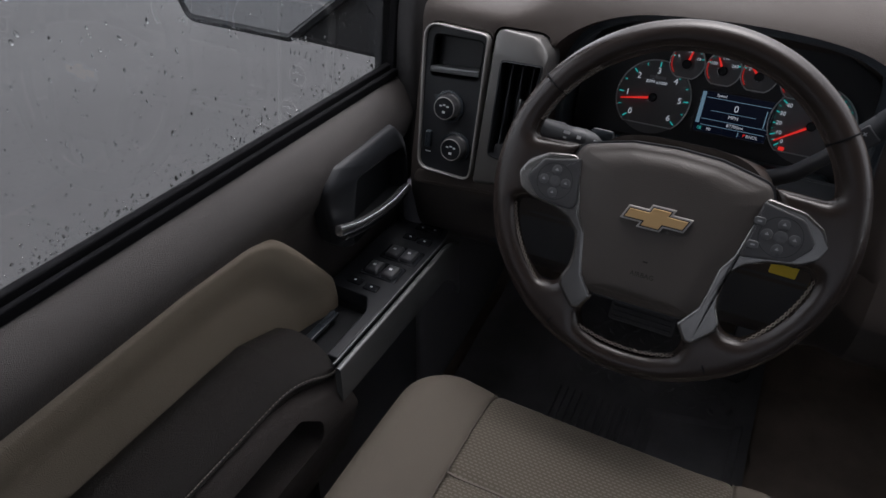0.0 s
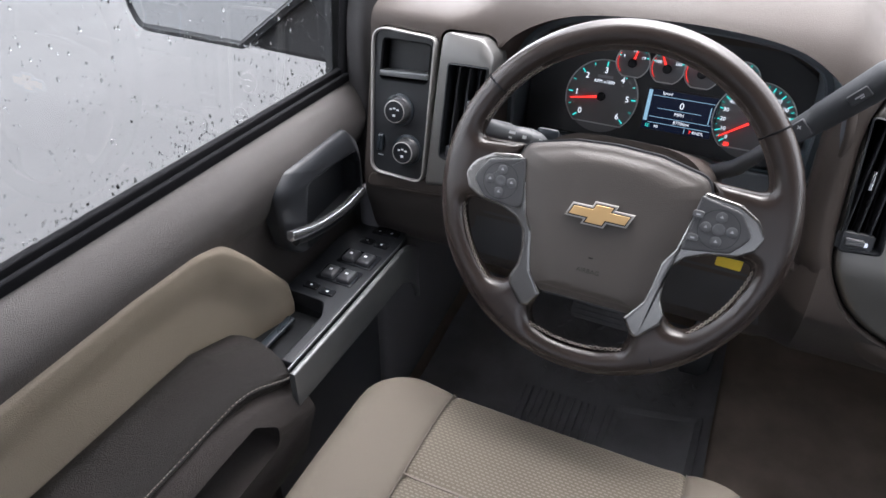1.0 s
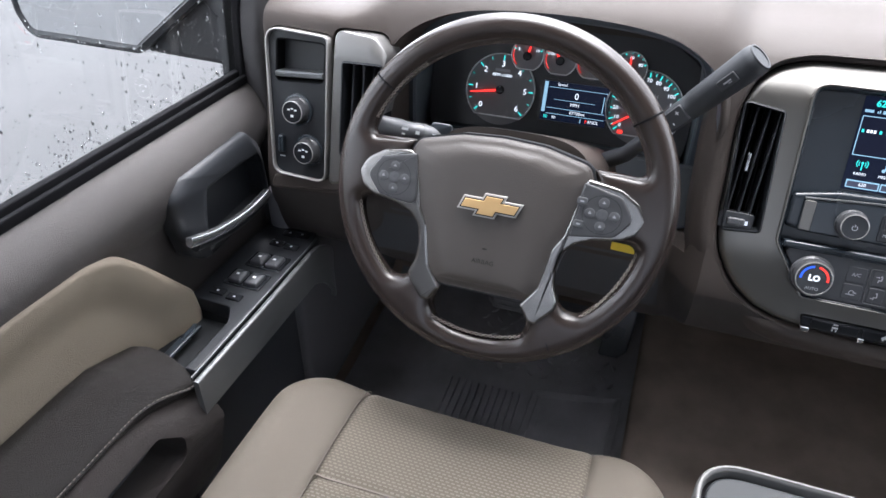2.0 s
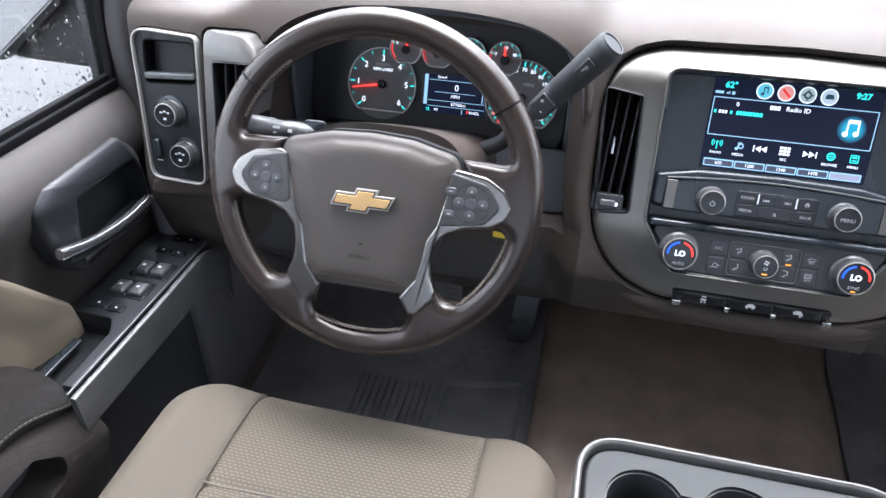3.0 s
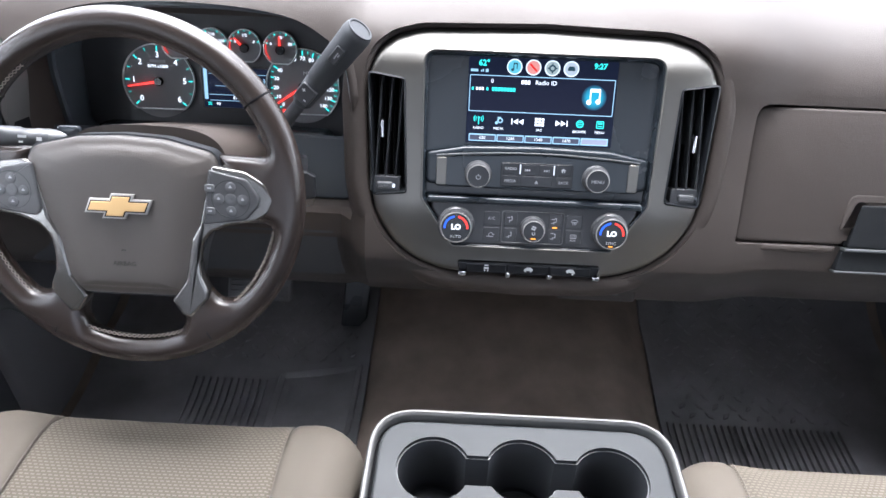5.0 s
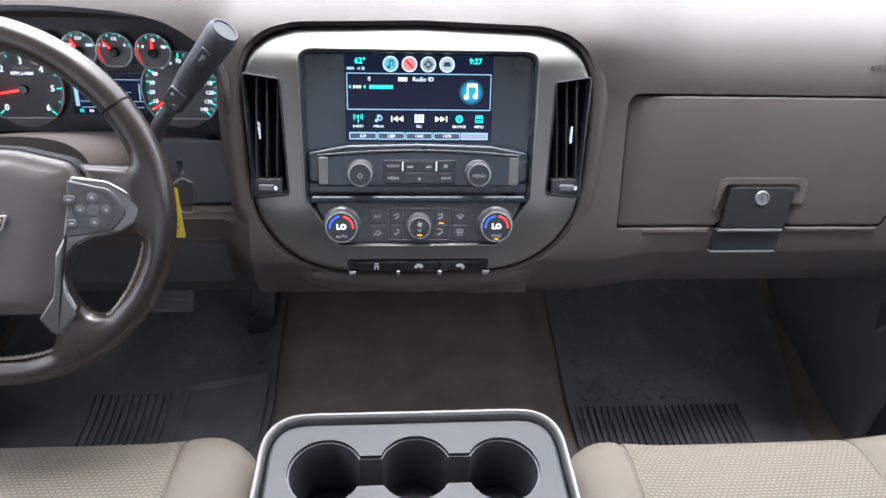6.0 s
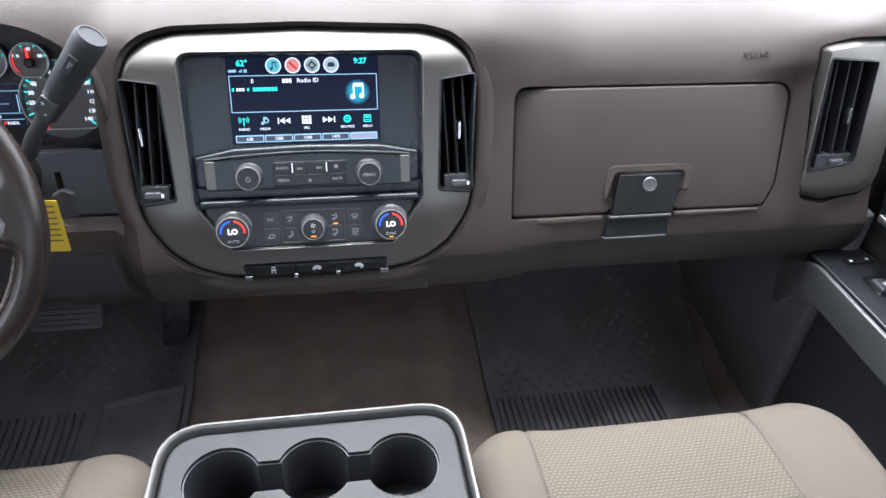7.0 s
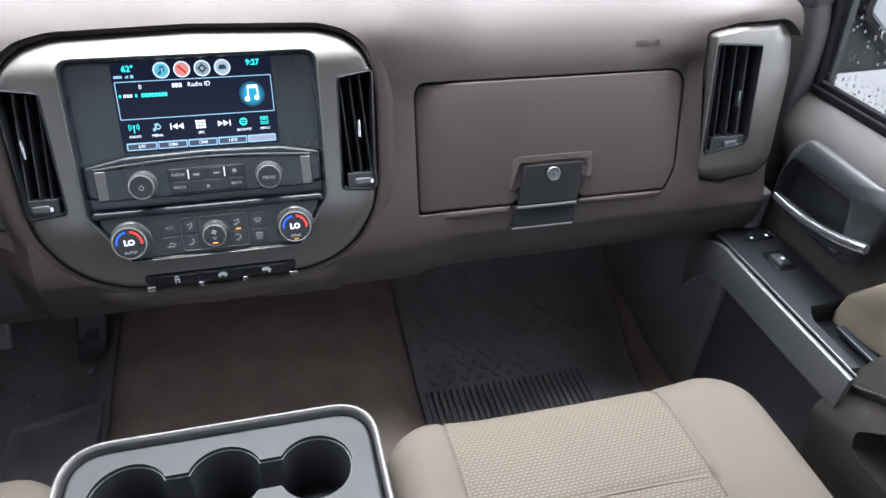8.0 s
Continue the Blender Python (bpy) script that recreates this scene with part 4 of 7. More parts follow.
    for x, y, w in ((-0.011, 0.0735, 0.017), (0.011, 0.0735, 0.017), (0.0, 0.0595, 0.038), (0.032, 0.0745, 0.018)):
        b = part("button", prism(rect(w, 0.013, x, y, 0.001), 0.008, 0.0096, MS, 0.0005), GLOSSBLACK, radio)
        if abs(x) == 0.011:
            g = math.copysign(1, x)
            t = join(*[prism([(x + q - g * 0.0012, y - 0.0016), (x + q + g * 0.0014, y), (x + q - g * 0.0012, y + 0.0016)][::int(g)], 0.0098, 0.0101, MS) for q in (-0.0015, 0.0013)], bars([(x + g * 0.0036, y, 0.0006, 0.0032)], 0.0098, MS))
        elif x:
            t = join(prism([(x - 0.0030, y), (x + 0.0030, y), (x, y + 0.0026)], 0.0098, 0.0101, MS), bars([(x - 0.0013, y - 0.0012, 0.0012, 0.0024), (x + 0.0013, y - 0.0012, 0.0012, 0.0024)], 0.0098, MS))
        else:
            t = join(prism([(x - 0.002, y - 0.001), (x + 0.002, y - 0.001), (x, y + 0.0014)], 0.0098, 0.0101, MS), bars([(x, y - 0.002, 0.004, 0.0008)], 0.0098, MS))
        part("button_mark", t, GREYPRINT, b)
    for x in (-0.0205, 0.0205):
        part("bright_divider", prism(rect(0.0016, 0.012, x, 0.0745, 0.0005), 0.008, 0.0105, MS), CHROME, radio)
    part("disc_slot", prism(rect(0.122, 0.0028, 0.0, 0.0445, 0.001), -0.008, -0.0060, MS), GLOSSBLACK, s, "narrow disc slot")
    # climate control bar
    cp = rpoly([(-0.098, -0.0245), (0.098, -0.0245), (0.128, 0.022), (0.126, 0.035), (-0.126, 0.035), (-0.128, 0.022)], [0.006, 0.006, 0.01, 0.006, 0.006, 0.01], 4)
    cl = part("climate_face", prism(cp, -0.014, 0.007, MS, 0.003), BLACK, s, "black climate control panel")
    part("climate_shelf", prism(rpoly([(-0.134, 0.028), (0.134, 0.028), (0.132, 0.037), (-0.132, 0.037)], 0.003, 3), -0.014, 0.0105, MS, 0.003), SLATE, cl)
    for sg, w in ((-1, "AUTO"), (1, "SYNC")):
        k = knob(MS, sg * 0.0955, 0.001, 0.006, 0.0208, 0.0165, cl, "temperature_knob")
        M2 = MS @ Matrix.Translation((sg * 0.0955, 0.001, 0.0233))
        part("cold_arc", band(0, 0, 0.0128, 0.0150, 100, 185, 0, 0.0004, M2), BLUE, k)
        part("warm_arc", band(0, 0, 0.0128, 0.0150, -5, 80, 0, 0.0004, M2), RED, k)
        part("knob_words", words("LO", 0.0092, 0, 0.0005, 0, M2, bold=0.0004), WHITE, k)
        part("knob_words", words(w, 0.005, 0, -0.0115, 0, M2), GREYPRINT, k)
        if sg > 0:
            part("indicator", bars([(0, -0.0155, 0.005, 0.0016)], 0, M2), AMBER, k)
    part("mode_bank", frame_ring(rect(0.078, 0.041, 0.0, 0.001, 0.004), rect(0.0765, 0.0395, 0.0, 0.001, 0.0035), 0.006, 0.0082, MS, 0.0003), STRIP, cl)
    fk = knob(MS, 0.0, 0.000, 0.006, 0.0145, 0.0165, cl, "fan_knob")
    part("indicator", bars([(0, -0.009, 0.006, 0.0016)], 0.0233, MS), AMBER, fk)
    part("fan_mark", join(*[prism(disc(0.0013, 0.0019 * math.cos(a), 0.0045 + 0.0019 * math.sin(a), 10), 0.0233, 0.0236, MS) for a in (0.4, 1.97, 3.54, 5.11)], band(0, -0.0025, 0.0013, 0.0020, 120, 420, 0.0233, 0.0236, MS, 14)), GREYPRINT, fk)
    def airflow(x, y, *arrows):
        """A seated figure with arrows for the air."""
        bits = [prism(disc(0.0010, x - 0.0002, y + 0.0032, 10), 0.0077, 0.0080, MS), bars([(x + 0.0004, y + 0.0005, 0.0011, 0.0038), (x - 0.0012, y - 0.0014, 0.0034, 0.0010), (x - 0.0026, y - 0.0028, 0.0009, 0.0028)], 0.0077, MS)]
        for dy in arrows:
            bits.append(bars([(x - 0.0042, y + dy, 0.0028, 0.0008)], 0.0077, MS))
            bits.append(prism([(x - 0.0030, y + dy - 0.0012), (x - 0.0016, y + dy), (x - 0.0030, y + dy + 0.0012)], 0.0077, 0.0080, MS))
        return join(*bits)

    for sg in (-1, 1):
        for y in (0.011, -0.009):
            for x, w in ((0.0275, 0.016), (0.0515, 0.020)):
                b = part("button", prism(rect(w, 0.0175, sg * x, y, 0.002), 0.004, 0.0076, MS, 0.0006), BLACK, cl)
                if x < 0.03:
                    ink = airflow(sg * x + 0.001, y, *((0.002,) if sg < 0 and y > 0 else (-0.003,) if sg < 0 else (0.002, -0.003) if y > 0 else (-0.003, 0.004)))
                elif sg < 0 and y > 0:
                    ink = words("A/C", 0.0056, -x, y, 0.0077, MS)
                elif sg < 0:
                    ink = join(band(-x, y - 0.001, 0.0022, 0.0030, 20, 300, 0.0077, 0.0080, MS, 14), bars([(-x - 0.001, y - 0.0032, 0.0090, 0.0009), (-x + 0.0030, y - 0.0006, 0.0034, 0.0009)], 0.0077, MS))
                elif y > 0:
                    ink = join(band(x, y - 0.0035, 0.0056, 0.0064, 40, 140, 0.0077, 0.0080, MS, 12), bars([(x, y - 0.0006, 0.0074, 0.0008), (x - 0.0018, y - 0.0024, 0.0008, 0.0030), (x, y - 0.0024, 0.0008, 0.0030), (x + 0.0018, y - 0.0024, 0.0008, 0.0030)], 0.0077, MS))
                else:
                    ink = join(frame_ring(rect(0.0078, 0.0054, x, y + 0.001, 0.0010), rect(0.0064, 0.0040, x, y + 0.001, 0.0006), 0.0076, 0.0080, MS, 0.0001), bars([(x - 0.0014, y + 0.001, 0.0008, 0.0030), (x + 0.0014, y + 0.001, 0.0008, 0.0030)], 0.0077, MS), words("REAR", 0.0032, x, y - 0.0042, 0.0077, MS))
                part("button_mark", ink, GREYPRINT, b)
    part("indicator", bars([(0.0275, 0.0025, 0.006, 0.0016)], 0.0083, MS), AMBER, cl)
    # row of toggle switches below
    MD = MS @ Matrix.Translation((0, 0, -0.0075)) @ Matrix.Translation((0, -0.05, 0)) @ Matrix.Rotation(radians(14), 4, 'X') @ Matrix.Translation((0, 0.05, 0))
    tb = part("toggle_bar", prism(rpoly([(-0.088, -0.0655), (0.088, -0.0655), (0.0925, -0.0490), (-0.0925, -0.0490)], 0.004, 3), -0.025, 0.0052, MD, 0.0015), GLOSSBLACK, s, "black toggle switch bar")
    for i, x in enumerate((-0.054, 0.0, 0.054)):
        t = part("toggle_switch", prism(rect(0.0515, 0.0130, x, -0.0570, 0.002), 0.0, 0.0064, MD, 0.0012), GLOSSBLACK, tb)
        if i == 0:
            ink = join(bars([(x, -0.0520, 0.0050, 0.0016), (x, -0.0560, 0.0062, 0.0024), (x - 0.0020, -0.0595, 0.0014, 0.0026), (x + 0.0020, -0.0595, 0.0014, 0.0026)], 0.0065, MD))
        else:
            lean = 0.0 if i == 1 else -0.0014
            ink = join(prism(rpoly([(x - 0.0062, -0.0575 - lean), (x + 0.0062, -0.0575 + lean), (x + 0.0058, -0.0550 + lean), (x + 0.0025, -0.0525), (x - 0.0020, -0.0525), (x - 0.0045, -0.0550 - lean)], 0.0008, 2), 0.0065, 0.0067, MD), prism(disc(0.0012, x - 0.0034, -0.0583 - lean, 10), 0.0065, 0.0068, MD), prism(disc(0.0012, x + 0.0034, -0.0583 + lean, 10), 0.0065, 0.0068, MD))
        part("switch_mark", ink, WHITEPRINT, t)
    for x, w in ((-0.085, 0.010), (-0.026, 0.006), (0.027, 0.006), (0.087, 0.010)):
        part("chrome_divider", prism(rpoly([(x - w / 2, -0.067), (x + w / 2, -0.067), (x + w / 2, -0.0605), (x - w / 2, -0.0605)], 0.0012, 2), 0.0, 0.011, MD, 0.0012), CHROME, tb)


def build_side_panels():
    p = thing("light_control_panel", (-0.745, 0.01, 0.60), "black lamp and drive control panel with silver outline", "control panel")
    ring = offset(PANEL_L, 0.0028)
    part("silver_outline", frame_ring(PANEL_L, ring, -0.02, 0.004, ML, 0.0015), TRIMEND, p, "bright silver outline")
    face = prism(ring, -0.03, -0.002, ML)
    pocket = rpoly([(-0.042, 0.064), (0.030, 0.068), (0.032, 0.120), (-0.040, 0.120)], 0.008, 4)
    face = cut(face, prism(pocket, -0.02, 0.02, ML))
    part("panel_face", face, SWITCHBLACK, p)
    bm = loft(bmesh.new(), [lay(pocket, -0.0015, ML), lay(offset(pocket, 0.002), -0.003, ML), lay(offset(pocket, 0.006), -0.13, ML)], False, True)
    part("storage_pocket", bm, SEALRUBBER, p, "open storage pocket")
    part("pocket_lip", prism(rpoly([(-0.041, 0.070), (0.030, 0.074), (0.030, 0.082), (-0.041, 0.078)], 0.002, 3), -0.04, 0.001, ML, 0.002), STRIP, p)
    for x, y in ((-0.008, 0.029), (0.008, -0.024)):
        k = knob(ML, x, y, -0.002, 0.0160, 0.016, p, "rotary_switch", TRIMEND, GLOSSBLACK)
        M2 = ML @ Matrix.Translation((x, y, 0.0148))
        part("switch_mark", join(bars([(-0.005, 0.003, 0.0035, 0.002), (0.0, 0.0045, 0.0035, 0.002), (0.005, 0.003, 0.0035, 0.002), (0, -0.005, 0.004, 0.003)], 0, M2)), WHITEPRINT, k)
        part("knob_collar", lathe([(0.0215, -0.002), (0.0215, 0.0005), (0.0185, 0.001), (0.0185, -0.002)], ML @ Matrix.Translation((x, y, 0)), 36), SLATE, k)
    part("dimmer_wheel", prism(rect(0.009, 0.024, -0.033, -0.020, 0.003), -0.01, 0.004, ML, 0.003), SLATE, p)
    part("switch_mark", bars([(-0.033, -0.038, 0.008, 0.0015)], -0.0018, ML), WHITEPRINT, p)
    part("panel_foot", prism(offset(rpoly([(-0.056, -0.090), (0.10, -0.076), (0.07, -0.055), (-0.05, -0.068)], 0.01, 3), 0.0), -0.05, -0.004, ML, 0.004), PAD, p)
    for name, M, fr, op, tab, lean in (("side_vent", ML, VENTFRAME_L, VENT_L, (0.092, 0.053), 0.002), ("side_vent", MR, VENTFRAME_R, VENT_R, (0.000, 0.018), -0.004)):
        v = thing(name, M @ Vector((fr[0][0], fr[0][1], -0.02)), "satin silver side air vent with upright black blades", "air vent", "side air vents")
        # a flat face round the opening; its outer sides fall off in broad facets
        face = VENTFACE_L if M is ML else VENTFACE_R
        back = -0.0055 if M is ML else -0.014
        loops = [lay(fr, -0.05, M), lay(fr, back - 0.002, M), lay(offset(fr, 0.0008), back, M)]
        for k in (0.06, 0.16, 0.30, 0.46, 0.62, 0.78, 0.90, 0.97):
            loops.append([M @ Vector((p[0] + (q[0] - p[0]) * k, p[1] + (q[1] - p[1]) * k, back + (0.0035 - back) * math.sin(k * math.pi / 2))) for p, q in zip(fr, face)])
        loops += [lay(face, 0.0036, M), lay(offset(face, 0.001), 0.0037, M)]
        bm = cut(loft(bmesh.new(), loops), prism(op, -0.1, 0.1, M))
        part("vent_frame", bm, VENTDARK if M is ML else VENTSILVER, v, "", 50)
        vent(M, op, tab, v, 0.004, lean)


build_dashboard()
build_centre_stack()
build_side_panels()


# ---- instruments ----
def dial(cx, cy, r, a0, a1, flat, ticks, parent, name, lift=0.0):
    """A gauge: dark face, bright ring with a flat foot, teal ticks."""
    g = part(name, prism(disc(r * 0.99, cx, cy, 40), -0.004, 0.0006 + lift, MK), DIALFACE, parent, "dark grey gauge face")
    ring = [MK @ Vector((x, y, 0.002 + lift)) for x, y in arc(cx, cy, r, a0, a1, 40)]
    part("gauge_ring", sweep(ring, rect(0.0016, 0.004, r=0.0006), closed=flat, up=MK.to_3x3() @ Vector((0, 0, 1))), DIALRING, g, "bright gauge ring")
    bm = bmesh.new()
    t0, t1, k = ticks
    for i in range(k):
        a = radians(t0 + (t1 - t0) * i / (k - 1))
        M2 = MK @ Matrix.Translation((cx, cy, 0.001 + lift)) @ Matrix.Rotation(a, 4, "Z")
        w = 0.0016 if i % 2 == 0 else 0.0009
        prism([(r * (0.82 if i % 2 == 0 else 0.87), -w / 2), (r * 0.95, -w / 2), (r * 0.95, w / 2), (r * (0.82 if i % 2 == 0 else 0.87), w / 2)], 0, 0.0004, M2, 0, bm)
    part("gauge_ticks", bm, TEAL, g)
    return g


def needle(cx, cy, length, ang, parent, lift=0.0):
    M2 = MK @ Matrix.Translation((cx, cy, 0.005 + lift)) @ Matrix.Rotation(radians(ang), 4, "Z")
    nd = part("needle", prism([(0.0, -0.0019), (length, -0.0008), (length, 0.0008), (0.0, 0.0019)], 0, 0.001, M2), RED, parent, "red gauge needle")
    part("needle_hub", lathe([(0.006, -0.004), (0.006, 0.001), (0.005, 0.002), (0, 0.002)], M2, 24), GLOSSBLACK, nd)


def build_cluster():
    c = thing("instrument_cluster", (-0.44, 0.18, 0.62), "black instrument cluster with white numerals and red needles", "instrument cluster")
    part("cluster_plate", prism(rpoly([(-0.185, -0.075), (0.185, -0.075), (0.19, 0.06), (0.12, 0.10), (-0.12, 0.10), (-0.19, 0.06)], 0.03, 5), -0.012, -0.003, MK, 0.002), BLACK, c)
    part("lower_brow", prism(rpoly([(-0.17, -0.088), (0.17, -0.088), (0.16, -0.060), (-0.16, -0.060)], 0.012, 4), -0.01, 0.030, MK, 0.008), SLATE, c)
    T, S = (-0.080, -0.004), (0.1225, -0.003)
    tach = dial(*T, 0.0505, -48, 228, True, (222, -42, 13), c, "tachometer")
    for i in range(7):
        a = radians(222 - 44 * i)
        part("dial_number", words(str(i), 0.0115, T[0] + 0.036 * math.cos(a), T[1] + 0.036 * math.sin(a), 0.0012, MK), WHITE, tach)
    part("dial_words", words("RPM x1000", 0.0062, T[0], T[1] + 0.0205, 0.0012, MK), WHITE, tach)
    part("engine_mark", bars([(T[0], T[1] + 0.0275, 0.022, 0.004)], 0.0012, MK), GREYPRINT, tach)
    needle(*T, 0.044, 190, tach)
    spd = dial(*S, 0.0510, -48, 228, True, (222, -42, 29), c, "speedometer")
    for i in range(15):
        a = radians(222 - 264 * i / 14)
        part("dial_number", words(str(i * 10), 0.0075, S[0] + 0.038 * math.cos(a), S[1] + 0.038 * math.sin(a), 0.0012, MK), WHITE, spd)
    part("dial_words", words("MPH", 0.0075, S[0] + 0.008, S[1] + 0.018, 0.0012, MK), WHITEPRINT, spd)
    needle(*S, 0.046, 214, spd)
    part("warning_light", bars([(S[0] - 0.026, S[1] - 0.035, 0.007, 0.006)], 0.0012, MK), RED, spd)
    for x, y, ang, nums in ((-0.046, 0.049, 75, ("9", "14", "19")), (0.0005, 0.048, 118, ("100", "210", "260")), (0.0455, 0.048, 135, ("0", "1/2", "F")), (0.0945, 0.047, 92, ("0", "40", "80"))):
        g = dial(x, y, 0.0225, -62, 242, True, (160, 20, 7), c, "small_gauge", 0.007)
        for k, w in enumerate(nums):
            a = radians(155 - 65 * k)
            part("dial_number", words(w, 0.0058, x + 0.0145 * math.cos(a), y + 0.0145 * math.sin(a), 0.0082, MK), WHITE, g)
        part("red_band", band(x, y, 0.0200, 0.0207, 150, 225, 0.0078, 0.0082, MK), RED, g)
        needle(x, y - 0.002, 0.018, ang, g, lift=0.007)
    d = part("info_display", prism(rect(0.092, 0.054, 0.0285, -0.009, 0.001), -0.004, 0.001, MK), SCREENDARK, c, "lit driver information display")
    part("display_frame", frame_ring(rect(0.098, 0.060, 0.0285, -0.009, 0.003), rect(0.092, 0.054, 0.0285, -0.009, 0.001), -0.004, 0.003, MK, 0.0006), BLACK, d)
    part("display_band", bars([(-0.0145, -0.004, 0.005, 0.042)], 0.001, MK), PALEBLUE, d)
    part("display_words", words("0", 0.0125, 0.030, 0.0005, 0.0011, MK), WHITE, d)
    part("display_words", words("MPH", 0.0065, 0.029, -0.0115, 0.0011, MK), WHITE, d)
    part("display_words", words("Speed", 0.0055, 0.008, 0.0145, 0.0011, MK), WHITE, d)
    part("display_words", words("87700mi", 0.0062, 0.034, -0.0225, 0.0011, MK), WHITE, d)
    part("display_words", words("RNDL", 0.0058, 0.058, -0.0315, 0.0011, MK), WHITE, d)
    part("display_words", words("P", 0.0062, 0.048, -0.0315, 0.0011, MK), RED, d)
    part("display_words", words("SE", 0.0062, -0.010, -0.0315, 0.0011, MK), TEAL, d)
    part("display_words", words("90", 0.0058, 0.002, -0.0315, 0.0011, MK), WHITE, d)
    part("display_rules", bars([(0.031, 0.010, 0.082, 0.0007), (0.028, -0.0065, 0.058, 0.0006), (0.031, -0.0185, 0.082, 0.0007), (0.031, -0.0265, 0.082, 0.0007), (0.068, -0.006, 0.0012, 0.022), (0.040, -0.0315, 0.001, 0.006)], 0.0011, MK), PALEBLUE, d)


build_cluster()

# ---- steering wheel and column ----
MW = basis((-0.445, -0.104, 0.692), (1, 0, 0), (0, 0.38, 0.925), (0, -0.925, 0.38))


def pillow(poly, z0, z1, rise, M, bev=0.012, rings=6):
    """A cushion-like slab: rounded edge and a gently domed face."""
    cx, cy = sum(p[0] for p in poly) / len(poly), sum(p[1] for p in poly) / len(poly)
    loops = [lay(poly, z0, M), lay(poly, z1 - bev, M)]
    for j in range(1, 5):
        a = math.pi / 2 * j / 4
        loops.append(lay(offset(poly, bev * (1 - math.cos(a))), z1 - bev + bev * math.sin(a), M))
    inner = offset(poly, bev)
    for j in range(1, rings):
        k = 1 - j / rings
        loops.append([M @ Vector((cx + (x - cx) * k, cy + (y - cy) * k, z1 + rise * (1 - k * k))) for x, y in inner])
    return loft(bmesh.new(), loops)


MP = MW @ Matrix.Translation((0, 0, 0.0036))


def skin(field, lo, step, smooth=2):
    """The surface where a field on a regular grid passes through zero, as a bmesh of quads."""
    shape = tuple(n - 1 for n in field.shape)
    total, count = np.zeros(shape + (3,)), np.zeros(shape)
    corner = lambda a, b, c: (slice(a, a + shape[0]), slice(b, b + shape[1]), slice(c, c + shape[2]))
    cell = np.stack(np.meshgrid(*[np.arange(n) for n in shape], indexing="ij"), -1).astype(float)
    for ax in range(3):
        for b in (0, 1):
            for c in (0, 1):
                p = [b, c]
                p.insert(ax, 0)
                q = list(p)
                q[ax] = 1
                f0, f1 = field[corner(*p)], field[corner(*q)]
                hit = (f0 < 0) != (f1 < 0)
                t = np.where(hit, f0 / np.where(hit, f0 - f1, 1.0), 0.0)
                at = cell + np.array(p, float)
                at[..., ax] += t
                total += at * hit[..., None]
                count += hit
    live = count > 0
    index = np.full(shape, -1)
    index[live] = np.arange(live.sum())
    verts = np.array(lo) + np.array(step) * (total[live] / count[live][:, None])
    quads = []
    for ax in range(3):
        o1, o2 = [k for k in range(3) if k != ax]
        n = field.shape
        cut0 = [slice(1, n[k] - 1) for k in range(3)]
        cut0[ax] = slice(0, n[ax] - 1)
        cut1 = list(cut0)
        cut1[ax] = slice(1, n[ax])
        for i, j, k in np.argwhere((field[tuple(cut0)] < 0) != (field[tuple(cut1)] < 0)):
            base = [i + 1, j + 1, k + 1]
            base[ax] -= 1
            ring = []
            for d1, d2 in ((0, 0), (1, 0), (1, 1), (0, 1)):
                c = list(base)
                c[o1] -= d1
                c[o2] -= d2
                ring.append(index[tuple(c)])
            quads.append(ring)
    quads = np.array(quads)
    for _ in range(smooth):
        near, deg = np.zeros_like(verts), np.zeros(len(verts))
        for a, b in ((0, 1), (1, 2), (2, 3), (3, 0)):
            for p, q in ((a, b), (b, a)):
                np.add.at(near, quads[:, p], verts[quads[:, q]])
                np.add.at(deg, quads[:, p], 1)
        verts = verts * 0.4 + near / np.maximum(deg, 1)[:, None] * 0.6
    me = bpy.data.meshes.new("skin")
    me.from_pydata(verts.tolist(), [], quads.tolist())
    bm = bmesh.new()
    bm.from_mesh(me)
    bpy.data.meshes.remove(me)
    return bm


def clearance(poly, X, Y):
    """The distance from a closed outline: positive outside it, negative inside."""
    best, inside = np.full(X.shape, 9.0), np.zeros(X.shape, bool)
    for (ax, ay), (bx, by) in zip(poly, poly[1:] + poly[:1]):
        ex, ey = bx - ax, by - ay
        t = np.clip(((X - ax) * ex + (Y - ay) * ey) / max(ex * ex + ey * ey, 1e-14), 0, 1)
        best = np.minimum(best, np.hypot(X - ax - t * ex, Y - ay - t * ey))
        if abs(ey) > 1e-12:
            inside ^= ((ay > Y) != (by > Y)) & (X < ax + (Y - ay) / ey * ex)
    return np.where(inside, -best, best)


